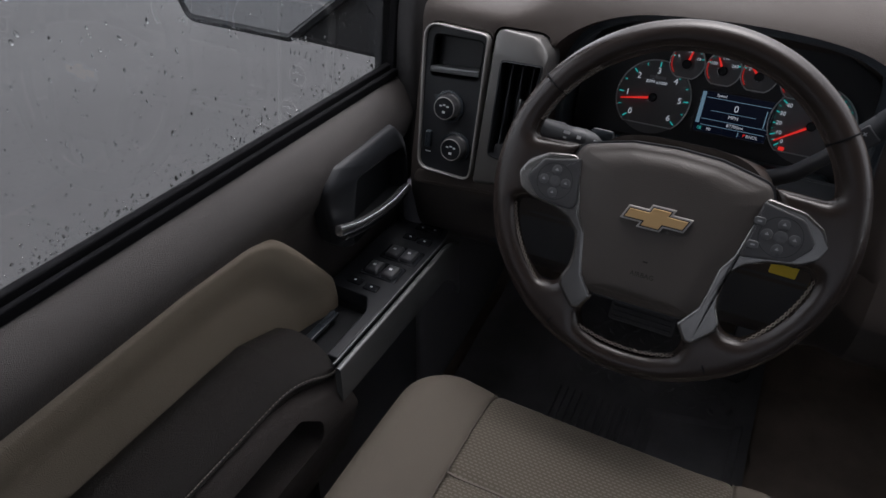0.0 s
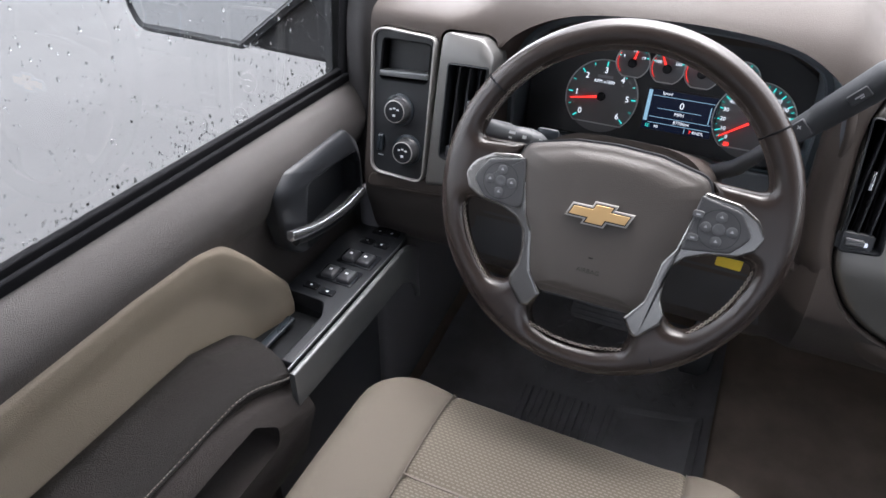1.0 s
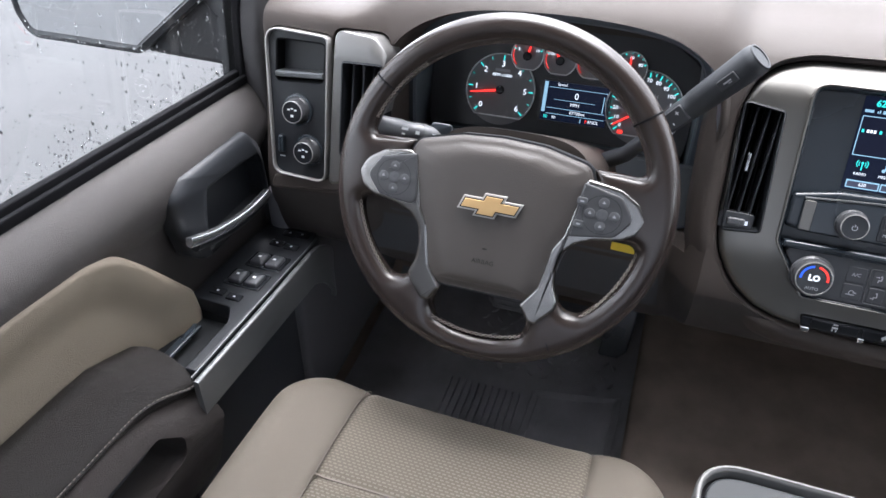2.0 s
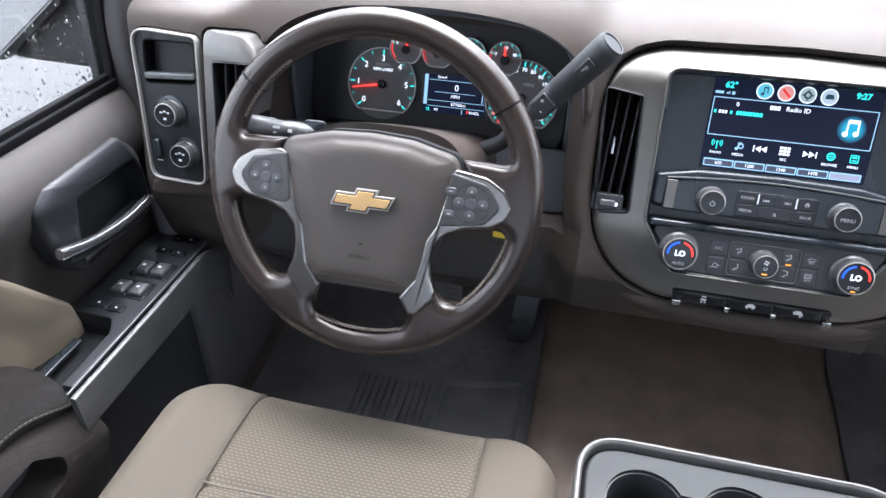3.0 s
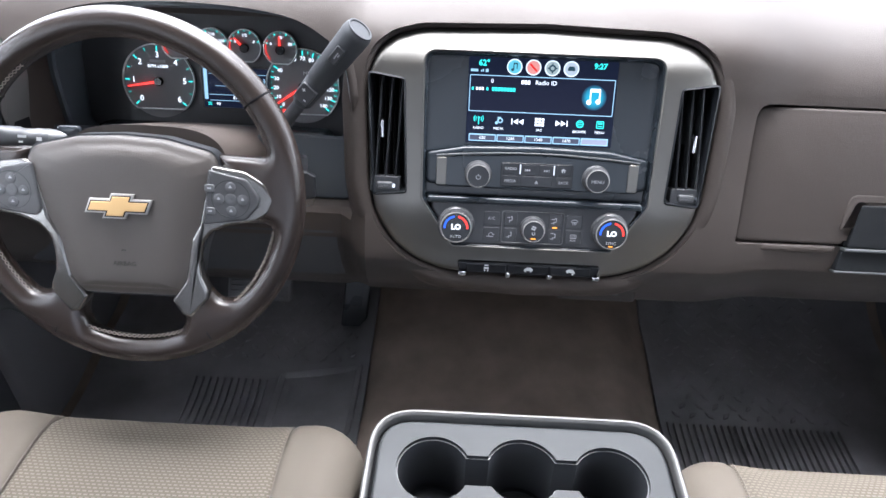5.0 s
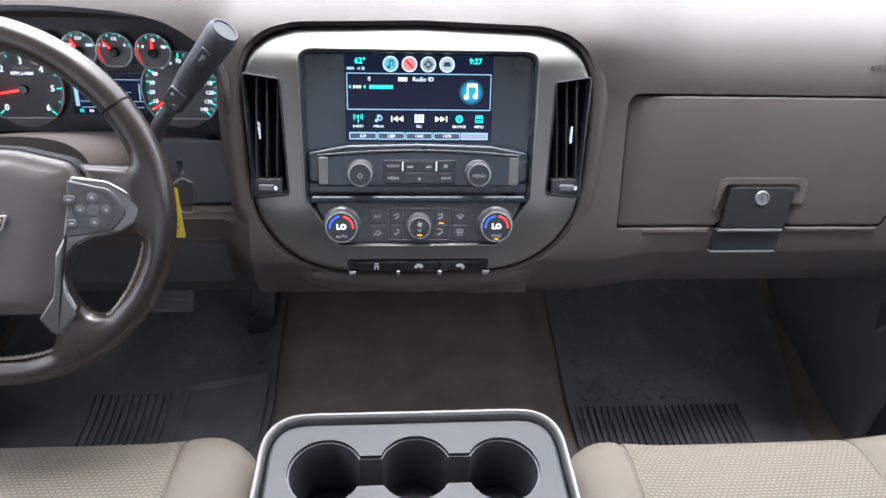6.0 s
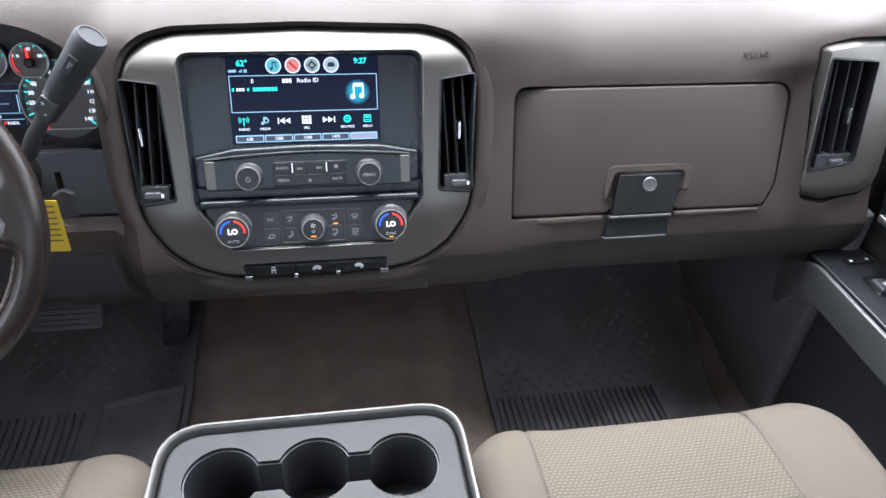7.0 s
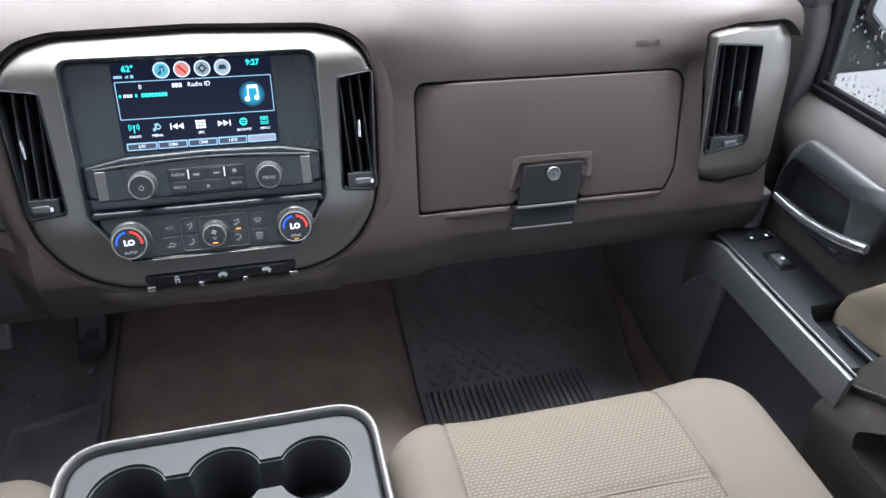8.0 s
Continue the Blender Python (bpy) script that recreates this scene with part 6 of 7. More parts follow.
# ---- centre console ----
def build_console():
    c = thing("center_console", (-0.01, -0.45, 0.15), "silver grey centre console with three cup holders", "console")
    X, Y = -0.010, -0.180
    out = rpoly([(X - 0.178, Y - 0.60), (X + 0.178, Y - 0.60), (X + 0.172, Y), (X - 0.172, Y)], [0.06, 0.06, 0.055, 0.055], 10)
    inn = offset(out, 0.0075)
    part("silver_rim", frame_ring(out, inn, 0.425, 0.459, ID, 0.005), RIMSILVER, c, "pale silver rim")
    part("rim_gap", frame_ring(offset(out, 0.0065), offset(out, 0.018), 0.42, 0.4440, ID, 0.001), SEALRUBBER, c)
    tray = prism(offset(out, 0.0115), 0.435, 0.4505, ID, 0.003)
    liner = prism(offset(out, 0.02), 0.345, 0.446, ID)
    cups = [(X - 0.098, -0.254), (X, -0.252), (X + 0.096, -0.257)]

    def holes(k):
        hs = [prism(disc(0.041 - k, x, y, 48), 0.36, 0.60) for x, y in cups]
        for a, b in zip(cups, cups[1:]):
            hs.append(prism(rpoly([(a[0] + 0.02, -0.274 + k), (b[0] - 0.02, -0.274 + k), (b[0] - 0.02, -0.236 - k), (a[0] + 0.02, -0.236 - k)], 0.004), 0.375, 0.60))
        return hs
    tray = cut(tray, *holes(0.0))
    part("tray", tray, TRAY, c, "silver grey tray plate", 30)
    part("cup_well", cut(liner, *holes(0.0018)), BLACK, c, "black cup wells", 30)
    for x, y in cups:
        part("cup_ring", sweep([(x + 0.034 * math.cos(a), y + 0.034 * math.sin(a), 0.3615) for a in [2 * math.pi * i / 40 for i in range(40)]], rect(0.002, 0.002, r=0.0005), closed=True), SLATE, c)
    part("body", cut(loft(bmesh.new(), [lay(offset(out, 0.02), 0.15, ID), lay(offset(out, 0.006), 0.20, ID), lay(offset(out, 0.004), 0.43, ID)]), prism(offset(out, 0.012), 0.33, 0.60)), DOORBROWN, c, "brown vinyl console body")


build_console()


# ---- floor mats and pedals ----
def mat_height(x, y):
    return floor_height(x, y) + 0.006


def build_mat(name, x0, x1, y0, y1, label, ribs, rib_y, treads, taper=0.0):
    m = thing(name, ((x0 + x1) / 2, (y0 + y1) / 2, 0.09), label, "floor mat", "floor mats")
    bm = bmesh.new()
    nx, ny = 40, 40
    g = []
    for j in range(ny + 1):
        row = []
        for i in range(nx + 1):
            x, y = x0 + (x1 - x0) * i / nx, y0 + (y1 - y0) * j / ny
            d = min(x - x0, x1 - x, y - y0, y1 - y)
            x -= taper * ease(0.36, 0.02, y) * i / nx
            row.append(bm.verts.new((x, y, mat_height(x, y) + 0.004 * (1 - ease(0.0, 0.02, d)))))
        g.append(row)
    for a, b in zip(g, g[1:]):
        for i in range(nx):
            bm.faces.new((a[i], a[i + 1], b[i + 1], b[i]))
    low = [[bm.verts.new((v.co.x, v.co.y, floor_height(v.co.x, v.co.y) - 0.002)) for v in row] for row in g]
    for a, b in zip(low, low[1:]):
        for i in range(nx):
            bm.faces.new((b[i], b[i + 1], a[i + 1], a[i]))
    rim = [(j, 0) for j in range(ny, 0, -1)] + [(0, i) for i in range(nx)] + [(j, nx) for j in range(ny)] + [(ny, i) for i in range(nx, 0, -1)]
    for (j, i), (q, p) in zip(rim, rim[1:] + rim[:1]):
        bm.faces.new((g[q][p], g[j][i], low[j][i], low[q][p]))
    part("mat_sheet", bm, RUBBER, m, "", 60)
    for x in ribs:
        bm = bmesh.new()
        pts = [(x, y, mat_height(x, y) + 0.002) for y in [rib_y[0] + (rib_y[1] - rib_y[0]) * k / 6 for k in range(7)]]
        sweep(pts, [(-0.0035, -0.004), (0.0035, -0.004), (0.0025, 0.004), (-0.0025, 0.004)], bm)
        part("rib", bm, RUBBER, m)
    k = 0
    for x, y in treads:
        a = radians(45 if k % 2 else -45)
        k += 1
        M2 = Matrix.Translation((x, y, mat_height(x, y))) @ Matrix.Rotation(math.atan((mat_height(x, y + 0.01) - mat_height(x, y)) / 0.01), 4, "X") @ Matrix.Rotation(a, 4, "Z")
        part("tread", prism(rpoly([(-0.0125, 0), (0, -0.0046), (0.0125, 0), (0, 0.0046)], 0.002, 2), -0.002, 0.0024, M2, 0.0016, seg=1), RUBBER, m)
    return m


def build_footwell():
    def field(x0, x1, y0, y1, step):
        out, j, y = [], 0, y0
        while y < y1:
            x = x0 + (step / 2 if j % 2 else 0)
            while x < x1:
                out.append((x, y))
                x += step
            y += step * 0.62
            j += 1
        return out
    build_mat("passenger_floor_mat", 0.292, 0.775, -0.27, 0.44, "black rubber passenger floor mat with ribs and treads",
              [0.310 + 0.0125 * i for i in range(26)], (-0.02, 0.118), field(0.33, 0.66, 0.14, 0.42, 0.031), 0.045)
    build_mat("driver_floor_mat", -0.775, -0.245, -0.27, 0.40, "black rubber driver floor mat with ribs and treads",
              [-0.580 + 0.0135 * i for i in range(11)], (0.05, 0.168), field(-0.56, -0.28, 0.22, 0.39, 0.031))
    heel = bpy.data.objects["driver_floor_mat"]
    def on_mat(x, y, up):
        return Vector((x, y, mat_height(x, y) + up))
    edge = rpoly([(-0.425, 0.03), (-0.262, 0.03), (-0.258, 0.185), (-0.420, 0.185)], 0.012, 4)
    part("heel_pad", loft(bmesh.new(), [[on_mat(x, y, z) for x, y in offset(edge, k)] for k, z in ((0.0, -0.003), (0.0, 0.003), (0.0015, 0.0045), (0.012, 0.0045), (0.0135, 0.003), (0.05, 0.003), (0.07, 0.003))]), RUBBER, heel, "raised heel pad")
    br = thing("brake_pedal", (-0.47, 0.33, 0.20), "black rubber brake pedal with ridges", "pedal")
    MB = basis((-0.475, 0.30, 0.225), (1, 0, 0), (0, 0.6, 0.8), (0, -0.8, 0.6))
    part("pedal_pad", prism(rect(0.125, 0.055, 0, 0, 0.008), -0.008, 0.0, MB, 0.003), RUBBER, br)
    for i in range(5):
        part("pedal_ridge", prism(rect(0.112, 0.004, 0, -0.02 + 0.010 * i, 0.001), 0.0, 0.003, MB, 0.001), RUBBER, br)
    part("pedal_arm", sweep([MB @ Vector((0.0, 0.0, -0.008)), MB @ Vector((0, 0.05, -0.06)), (-0.46, 0.50, 0.45)], rect(0.014, 0.03, r=0.003)), BLACK, br)
    ac = thing("accelerator_pedal", (-0.285, 0.33, 0.13), "black accelerator pedal beside the tunnel", "pedal")
    MA = basis((-0.288, 0.325, 0.205), (1, 0, 0.05), (0.05, 0.5, 0.86), (0, -0.86, 0.5))
    part("pedal_pad", prism(rpoly([(-0.028, -0.075), (0.024, -0.075), (0.030, 0.065), (-0.024, 0.065)], 0.008), -0.012, 0.0, MA, 0.004), SLATE, ac)
    part("pedal_arm", sweep([MA @ Vector((0.0, 0.03, -0.012)), (-0.28, 0.46, 0.36), (-0.28, 0.55, 0.45)], rect(0.014, 0.03, r=0.003)), BLACK, ac)


build_footwell()


# ---- doors, windows and mirrors ----
def side_frame(s, x):
    """Outlines drawn in y and z on a plane at x, raised towards the cab."""
    return Matrix(((0, 0, -s, s * x), (1, 0, 0, 0), (0, 1, 0, 0), (0, 0, 0, 1)))


def build_door(s, name, label):
    d = thing(name, (s * 0.84, -0.4, 0.10), label, "car door", "front doors")
    X = lambda x: s * x
    # inner skin: one section carried along the door
    sec = [(0.890, 0.705), (0.872, 0.709), (0.858, 0.706), (0.846, 0.696), (0.836, 0.680), (0.830, 0.660), (0.831, 0.642), (0.839, 0.62), (0.856, 0.585), (0.862, 0.50), (0.852, 0.40), (0.840, 0.28), (0.825, 0.12), (0.89, 0.10)]
    ys = [-1.06, -0.8, -0.55, -0.35, -0.15, 0.0, 0.06, 0.085]
    loops = []
    for y in ys:
        pull = 0.010 * ease(0.0, 0.085, y)
        loops.append([Vector((X(x), q, z)) for x, q, z in [(p.x + (pull if p.x < 0.88 else 0), y, p.z) for p in curve([(a, 0, b) for a, b in sec], 3)]])
    part("door_skin", loft(bmesh.new(), loops), DOORBROWN, d, "brown vinyl upper door trim", 50)
    # seal along the glass
    for x, z, w in ((0.873, 0.718, 0.012), (0.861, 0.712, 0.007)):
        part("window_seal", sweep([(X(x), -1.06, z), (X(x), 0.05, z)], rect(w, 0.012, r=0.002)), SEALRUBBER, d, "black rubber window seal")
    # beige insert
    M = side_frame(s, 0.836)
    poly = [(-1.04, 0.35), (-0.180, 0.36), (-0.168, 0.470), (-0.174, 0.505), (-0.236, 0.586), (-0.272, 0.627), (-0.318, 0.643), (-0.41, 0.646), (-0.604, 0.637), (-1.04, 0.61)]
    poly = rpoly(poly, [0.01, 0.02, 0.02, 0.03, 0.15, 0.09, 0.09, 0.15, 0.2, 0.01], 9)
    loops = [lay(poly, -0.02, M), lay(poly, 0.001, M)] + [lay(offset(poly, k), z, M) for k, z in ((0.0015, 0.004), (0.004, 0.0068), (0.008, 0.0076), (0.012, 0.0070))]
    ring = offset(poly, 0.012)
    for k in range(1, 9):
        t, loop = k / 8 * 0.42, []
        for y, z in ring:
            ty, tz = min(max(y, -0.93), -0.34), 0.49
            loop.append(M @ Vector((y + (ty - y) * t, z + (tz - z) * t, 0.0070 - 0.0140 * ease(0.0, 0.42, t))))
        loops.append(loop)
    part("beige_insert", loft(bmesh.new(), loops), BEIGE, d, "padded beige vinyl insert", 60)
    # armrest: pad, stitched seam, side panel
    sec = [(0.848, 0.46), (0.846, 0.512), (0.834, 0.525), (0.812, 0.527), (0.792, 0.518), (0.778, 0.503), (0.770, 0.488), (0.774, 0.474), (0.80, 0.46)]
    loops = []
    for k in range(15):
        t = k / 14
        y = -1.02 + (1.02 - 0.285) * (t ** 0.6)
        q = ease(0.80, 1.0, t)
        loops.append([Vector((X(p.x - 0.015 * q * (0.9 - p.x) / 0.12 * (1 if p.x < 0.84 else 0.3)), y, p.z - 0.022 * q * q)) for p in curve([(a, 0, b) for a, b in sec], 3)])
    arm = part("armrest_pad", loft(bmesh.new(), loops), ARMVINYL, d, "dark brown vinyl armrest", 60)
    sec = [(0.80, 0.47), (0.776, 0.484), (0.766, 0.482), (0.752, 0.465), (0.742, 0.42), (0.746, 0.35), (0.775, 0.28), (0.82, 0.24), (0.85, 0.30)]
    loops = []
    for k in range(13):
        t = k / 12
        y = -1.02 + (1.02 - 0.280) * t
        q = ease(0.86, 1.0, t)
        loops.append([Vector((X(p.x - 0.013 * q * ease(0.36, 0.43, p.z)), y, p.z - 0.030 * q * ease(0.40, 0.47, p.z))) for p in curve([(a, 0, b) for a, b in sec], 3)])
    side = loft(bmesh.new(), loops)
    slot = prism(rpoly([(-0.80, 0.375), (-0.345, 0.405), (-0.338, 0.435), (-0.365, 0.458), (-0.80, 0.455)], [0.02, 0.02, 0.012, 0.012, 0.02], 4), 0.0, 0.30, side_frame(s, 0.80))
    part("armrest_side", cut(side, slot), ARMSIDE, d, "dark brown armrest side with a pull slot", 50)
    part("slot_lining", prism(rpoly([(-0.80, 0.37), (-0.33, 0.38), (-0.33, 0.46), (-0.80, 0.46)], 0.01, 3), 0.0, 0.022, side_frame(s, 0.81)), BLACK, d)
    seam = bmesh.new()
    pts = []
    for k in range(241):
        f = 0.05 + 0.945 * k / 240
        q = ease(0.80, 1.0, f)
        pts.append(Vector((X(0.7695 - 0.0163 * q), -1.02 + 0.735 * f ** 0.6, 0.4885 - 0.022 * q * q)))
    L = 0.0
    for a, b in zip(pts, pts[1:]):
        L += (b - a).length
        if L > 0.0042:
            L = 0.0
            sweep([b + Vector((0, 0, 0.0022)), b + (b - a).normalized() * 0.0027 + Vector((0, 0, 0.0022))], rect(0.0009, 0.0009, r=0.0003, seg=2), seam)
    part("stitching", seam, THREAD, arm, "pale stitched seam")
    part("seam_piping", sweep(pts, disc(0.0020, n=8)), ARMVINYL, arm)
    # switch panel, with a tray behind it
    top = rpoly([(0.846, -0.168), (0.846, -0.02), (0.836, 0.040), (0.800, 0.062), (0.765, 0.045), (0.752, 0.0), (0.752, -0.285), (0.767, -0.285), (0.768, -0.195), (0.782, -0.170)], [0.004, 0.02, 0.02, 0.02, 0.02, 0.02, 0.003, 0.003, 0.02, 0.01], 4)
    pan = part("switch_panel", prism([(X(x), y) for x, y in top], 0.44, 0.487, ID, 0.0016), SWITCHBLACK, d, "black window switch panel")
    part("grab_tray", loft(bmesh.new(), [[Vector((X(x), y, z)) for x, y in offset([(0.85, -0.29), (0.85, -0.165), (0.766, -0.165), (0.766, -0.29)], k)] for k, z in ((-0.002, 0.480), (0.003, 0.468), (0.008, 0.456))], False, True), LATCHGREY, d, "dark grab tray")
    part("tray_rail", sweep([(X(0.815), -0.288, 0.468), (X(0.815), -0.20, 0.468)], rect(0.012, 0.006, r=0.002)), SLATE, d)
    # bright edge and the grey band below it
    part("bright_edge", sweep(curve([(X(0.749), -0.297, 0.487), (X(0.749), -0.1, 0.489), (X(0.749), -0.02, 0.489), (X(0.756), 0.02, 0.482)], 8), rect(0.0024, 0.004, r=0.001)), STRIP, d, "satin edge strip")
    def profile(t):
        return rpoly([(-0.004, -0.030 - 0.004 * t), (0.004, -0.030 - 0.004 * t), (0.004, 0.025 + 0.004 * t), (-0.004, 0.025 + 0.004 * t)], 0.003, 3)
    path = curve([(X(0.741), -0.300, 0.462), (X(0.741), -0.15, 0.462), (X(0.741), -0.055, 0.463), (X(0.742), -0.020, 0.461), (X(0.745), 0.010, 0.446), (X(0.750), 0.036, 0.425), (X(0.757), 0.056, 0.398), (X(0.766), 0.072, 0.366)], 8)
    part("grey_band", sweep(path, profile), STRIP, d, "satin grey trim band")
    part("door_pocket", prism(rpoly([(-0.28, 0.12), (0.08, 0.12), (0.08, 0.36), (0.0, 0.42), (-0.28, 0.42)], 0.02, 4), 0.0, 0.02, side_frame(s, 0.835)), BLACK, d, "black lower door panel")
    # switches
    if s < 0:
        for y, xs in ((-0.112, (0.806, 0.780)), (-0.066, (0.800, 0.776))):
            well = part("switch_well", prism(rect(0.058, 0.036, X((xs[0] + xs[1]) / 2), y, 0.004), 0.48, 0.4885, ID, 0.001), GLOSSBLACK, pan)
            for x in xs:
                r = part("window_rocker", pillow(rect(0.021, 0.026, X(x), y, 0.004), 0.484, 0.494, 0.001, ID, 0.004), BLACK, well)
                part("rocker_mark", bars([(X(x), y, 0.0045, 0.0035)], 0.4952, ID), WHITEPRINT, r)
        for x, y in ((0.815, -0.148), (0.787, -0.152), (0.800, -0.020), (0.775, -0.022), (0.795, 0.010), (0.775, 0.012)):
            b = part("small_button", prism(rect(0.022, 0.013, X(x), y, 0.002), 0.484, 0.4895, ID, 0.001), GLOSSBLACK, pan)
            part("button_mark", bars([(X(x), y, 0.0032, 0.0024)], 0.4895, ID), WHITEPRINT, b)
    else:
        well = part("switch_well", prism(rect(0.036, 0.046, X(0.806), -0.068, 0.010), 0.48, 0.4885, ID, 0.001), GLOSSBLACK, pan)
        r = part("window_rocker", pillow(rect(0.022, 0.028, X(0.806), -0.070, 0.004), 0.484, 0.494, 0.001, ID, 0.004), BLACK, well)
        part("rocker_mark", bars([(X(0.806), -0.072, 0.006, 0.006)], 0.4952, ID), WHITEPRINT, r)
        b = part("lock_button", prism(rect(0.048, 0.014, X(0.812), -0.008, 0.002), 0.484, 0.4895, ID, 0.001), GLOSSBLACK, pan)
        part("button_mark", bars([(X(0.798), -0.009, 0.005, 0.004), (X(0.826), -0.007, 0.005, 0.004)], 0.4895, ID), WHITEPRINT, b)
    # inside handle
    M = side_frame(s, 0.838)
    o = rpoly([(-0.152, 0.540), (0.006, 0.550), (0.008, 0.600), (0.002, 0.645), (-0.020, 0.667), (-0.156, 0.663), (-0.183, 0.646), (-0.180, 0.600), (-0.170, 0.557)], [0.02, 0.014, 0.02, 0.02, 0.014, 0.014, 0.02, 0.03, 0.02], 5, True)
    i = rpoly([(-0.144, 0.546), (-0.002, 0.556), (0.000, 0.580), (-0.002, 0.610), (-0.010, 0.630), (-0.070, 0.634), (-0.124, 0.636), (-0.134, 0.600), (-0.139, 0.570)], [0.006, 0.006, 0.01, 0.01, 0.008, 0.01, 0.012, 0.008, 0.01], 5, True)
    def pulled(a, b, k, z):
        """A loop part of the way from the outer to the inner outline."""
        return [M @ Vector((p[0] + (q[0] - p[0]) * k, p[1] + (q[1] - p[1]) * k, z)) for p, q in zip(a, b)]
    rise = [lay(o, -0.01, M), pulled(o, i, 0.0, 0.0065), pulled(o, i, 0.03, 0.0115), pulled(o, i, 0.12, 0.0155), pulled(o, i, 0.34, 0.0190), pulled(o, i, 0.80, 0.0225), pulled(o, i, 0.92, 0.0225), pulled(o, i, 0.985, 0.0205), pulled(o, i, 1.0, 0.016), lay(offset(i, -0.002), -0.006, M)]
    bz = part("handle_bezel", loft(bmesh.new(), rise, True, False), HANDLEGREY, d, "dark grey handle surround", 60)
    part("handle_recess", loft(bmesh.new(), [lay(i, 0.014, M), lay(offset(i, 0.002), 0.002, M), lay(offset(i, 0.004), -0.004, M)], False, True), SWITCHBLACK, bz)
    path = curve([(X(0.807), -0.187, 0.595), (X(0.804), -0.168, 0.590), (X(0.803), -0.142, 0.583), (X(0.803), -0.10, 0.5755), (X(0.804), -0.06, 0.572), (X(0.808), -0.014, 0.571)], 8)
    part("door_handle", sweep(path, lambda t: [(math.copysign(abs(a) ** 0.6, a) * 0.0062, math.copysign(abs(b) ** 0.6, b) * (0.0066 - 0.0008 * ease(0.0, 0.5, t))) for a, b in disc(1.0, n=24)]), LEVER, d, "chrome inside door handle")
    part("handle_under", sweep([p + Vector((X(0.007), 0, -0.010)) for p in path[6:]], [(a * 0.008, b * 0.009) for a, b in disc(1.0, n=14)]), SWITCHBLACK, d)
    # glass
    M = side_frame(s, 0.876)
    pane = rpoly([(-1.05, 0.70), (0.060, 0.70), (0.075, 0.84), (0.02, 0.98), (-0.10, 1.18), (-1.05, 1.18)], 0.01, 3)
    g = part("window_glass", prism(pane, 0.0, 0.004, M), PANE, d, "rain-spotted side window glass")
    g.visible_shadow = False
    part("glass_edge", sweep([(X(0.868), 0.050, 0.71), (X(0.866), 0.062, 0.80), (X(0.862), 0.070, 0.86)], rect(0.010, 0.012, r=0.003), up=(1, 0, 0)), SEALRUBBER, d, "dark window channel")
    return d


def build_drops(s):
    """Rain on the outside of a window."""
    rnd = random.Random(11 + s)
    bm = bmesh.new()
    for k in range(2000):
        y = rnd.uniform(-0.95, 0.06)
        z = 0.728 + rnd.random() ** 1.3 * 0.30
        if k > 1650:
            z = 0.727 + rnd.random() ** 2 * 0.02
        r = 0.0007 + 0.0013 * rnd.random() ** 3
        c = Vector((s * 0.8765, y, z))
        st = 1 + rnd.random() * 0.7
        lean = rnd.uniform(-0.4, 0.2)
        rings = [[c + Vector((s * h * r * 0.068, r * q * math.cos(a) + lean * r * st * q * math.sin(a), r * st * q * math.sin(a))) for a in [2 * math.pi * i / 8 for i in range(8)]] for q, h in ((1.0, 0.0), (0.85, 0.5), (0.45, 0.9))]
        loft(bm, rings)
    ob = solo("rain_drops", bm, DROP, "clear rain drops on the outside of the window", "rain drops", loc=(s * 0.8765, -0.4, 0.72), kind="stuff", angle=180)
    ob.visible_shadow = False


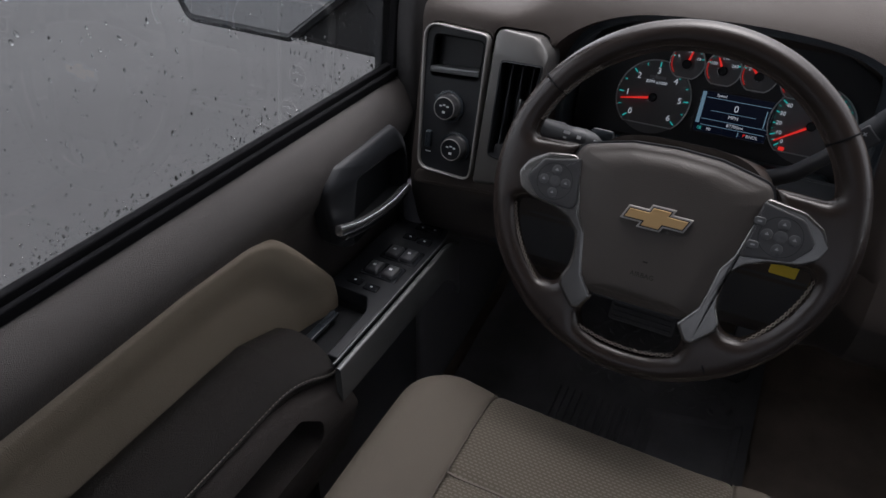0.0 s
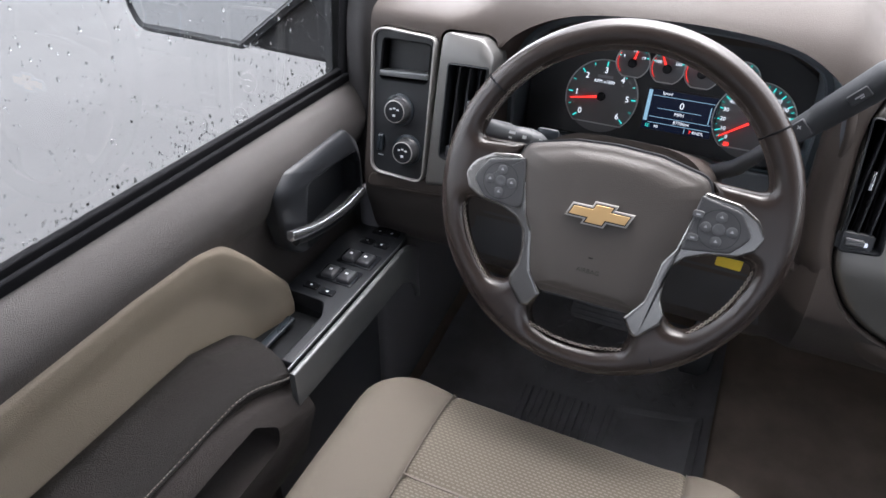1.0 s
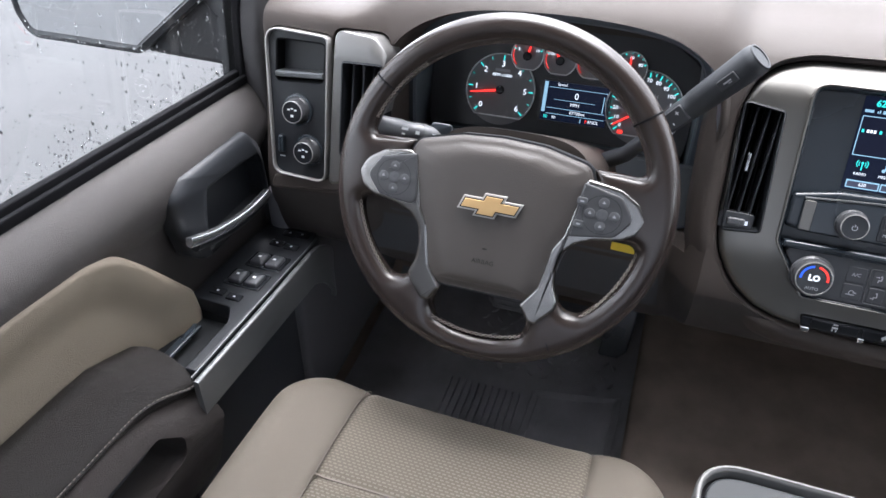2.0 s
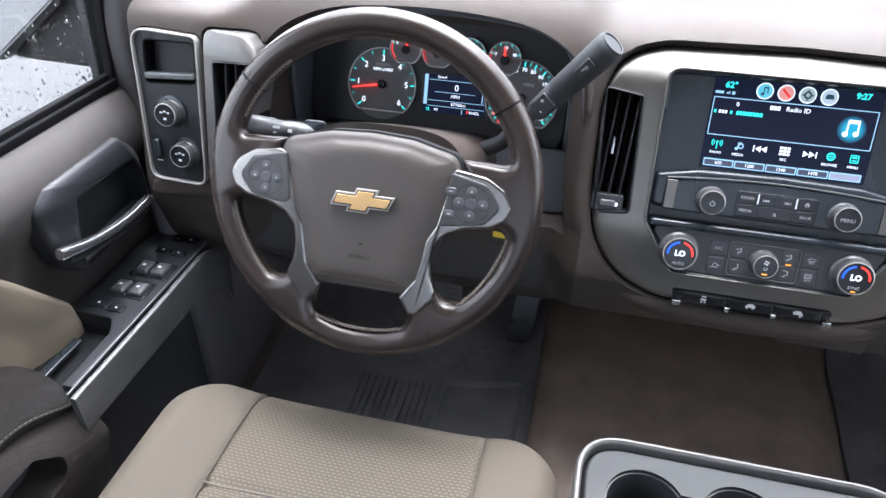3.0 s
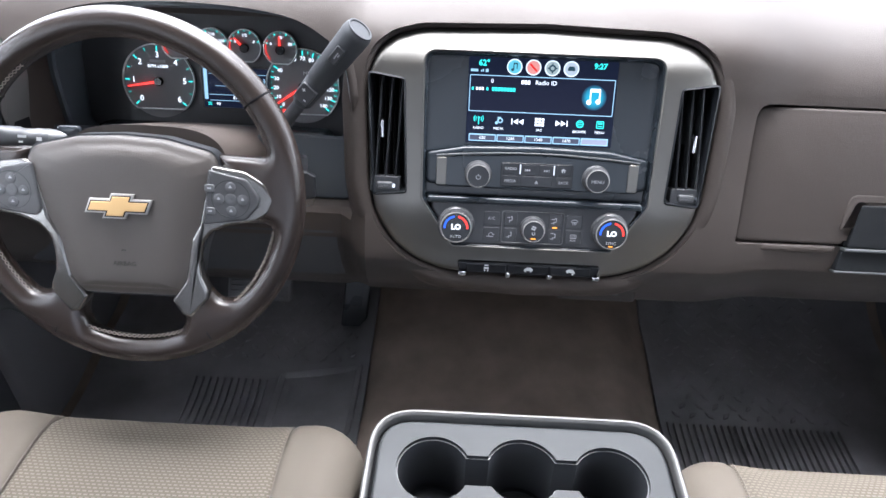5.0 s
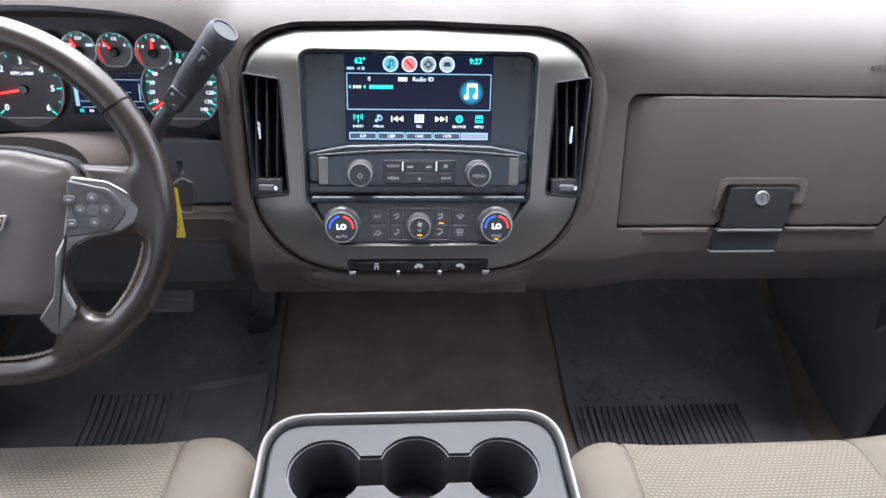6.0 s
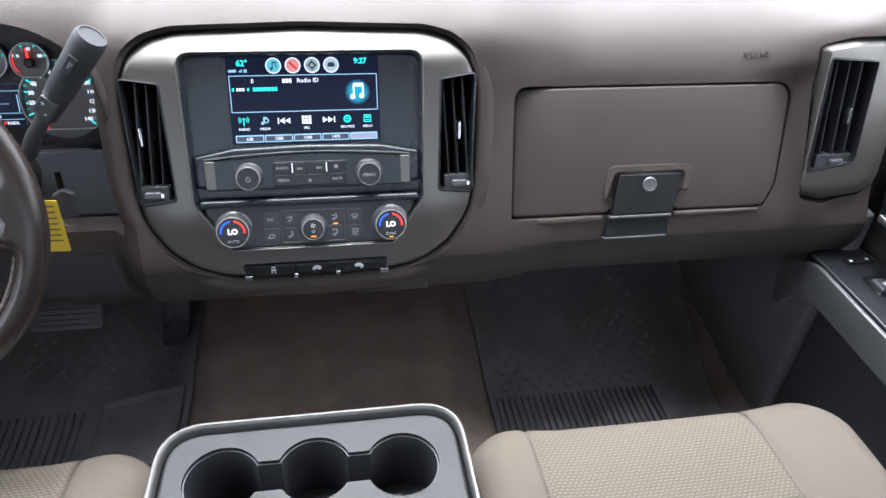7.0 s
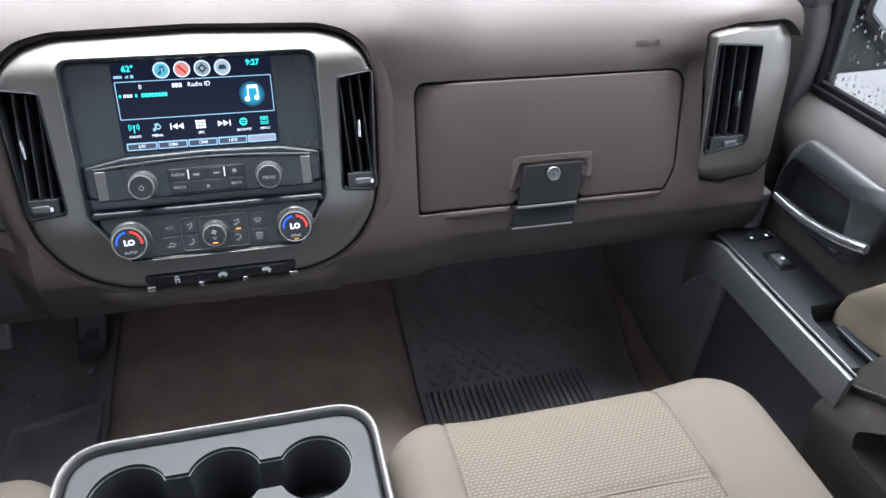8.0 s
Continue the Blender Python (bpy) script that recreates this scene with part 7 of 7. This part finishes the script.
def build_mirror(s):
    m = thing("side_mirror", (s * 0.90, 0.13, 0.70), "black outside mirror wet with rain", "side mirror", "side mirrors")
    F = Matrix(((1, 0, 0, 0), (0, 0, -1, 0.115), (0, 1, 0, 0), (0, 0, 0, 1)))
    def P(pts):
        q = [(s * x, z) for x, z in pts]
        return q if s > 0 else q[::-1]
    shell = rpoly(P([(1.095, 0.700), (1.318, 0.702), (1.335, 0.74), (1.335, 0.93), (1.29, 0.96), (1.00, 0.95), (0.965, 0.90), (0.965, 0.795)]), [0.02, 0.03, 0.02, 0.04, 0.04, 0.03, 0.03, 0.02], 5)
    loops = [lay(offset(shell, 0.05), -0.12, F), lay(offset(shell, 0.015), -0.08, F), lay(shell, -0.02, F), lay(shell, 0.006, F), lay(offset(shell, 0.008), 0.010, F), lay(offset(shell, 0.013), 0.004, F)]
    part("mirror_shell", loft(bmesh.new(), loops), BODYBLACK, m, "textured black mirror housing", 50)
    part("mirror_glass", prism(offset(shell, 0.013), 0.0, 0.0055, F), MIRROR, m, "mirror glass reflecting grey sky")
    arm = prism(rpoly(P([(0.885, 0.690), (1.10, 0.696), (1.12, 0.75), (1.02, 0.85), (0.885, 0.93)]), 0.01, 3), -0.07, -0.012, F, 0.01)
    part("mirror_arm", arm, BODYBLACK, m, "black mirror arm")
    part("sail_panel", prism(rpoly([(0.045, 0.70), (0.13, 0.68), (0.13, 0.95), (0.075, 0.95)], 0.008, 3), 0.0, 0.012, side_frame(s, 0.896), 0.003), BODYBLACK, m, "black sail panel")
    bm = bmesh.new()
    rnd = random.Random(5)
    for k in range(700):
        x, z = rnd.uniform(0.90, 1.33), rnd.uniform(0.70, 0.90)
        r = 0.0006 + 0.0012 * rnd.random() ** 2
        if x < 1.05:
            c = F @ Vector((s * x, min(z, 0.90 - 1.2 * max(0.0, x - 0.99)), -0.0122))
        elif k % 2:
            c = F @ Vector((s * x, z, 0.0053))
        else:
            c = F @ Vector((s * x, 0.706 + 0.004 * rnd.random(), 0.0095))
        loft(bm, [[c + Vector((r * q * math.cos(a), -h * r * 0.6, r * q * math.sin(a))) for a in [2 * math.pi * i / 7 for i in range(7)]] for q, h in ((1, 0), (0.7, 0.7), (0.3, 1))])
    drops = solo("rain_drops", bm, DROP, "clear rain drops clinging to the outside mirror", "rain drops", loc=(s * 1.1, 0.1, 0.71), kind="stuff", angle=180)
    drops.visible_shadow = False


for s, name, label in ((-1, "driver_door", "brown and beige driver door with chrome handle and window switches"), (1, "passenger_door", "brown and beige passenger door with chrome handle")):
    build_door(s, name, label)
    build_drops(s)
    build_mirror(s)
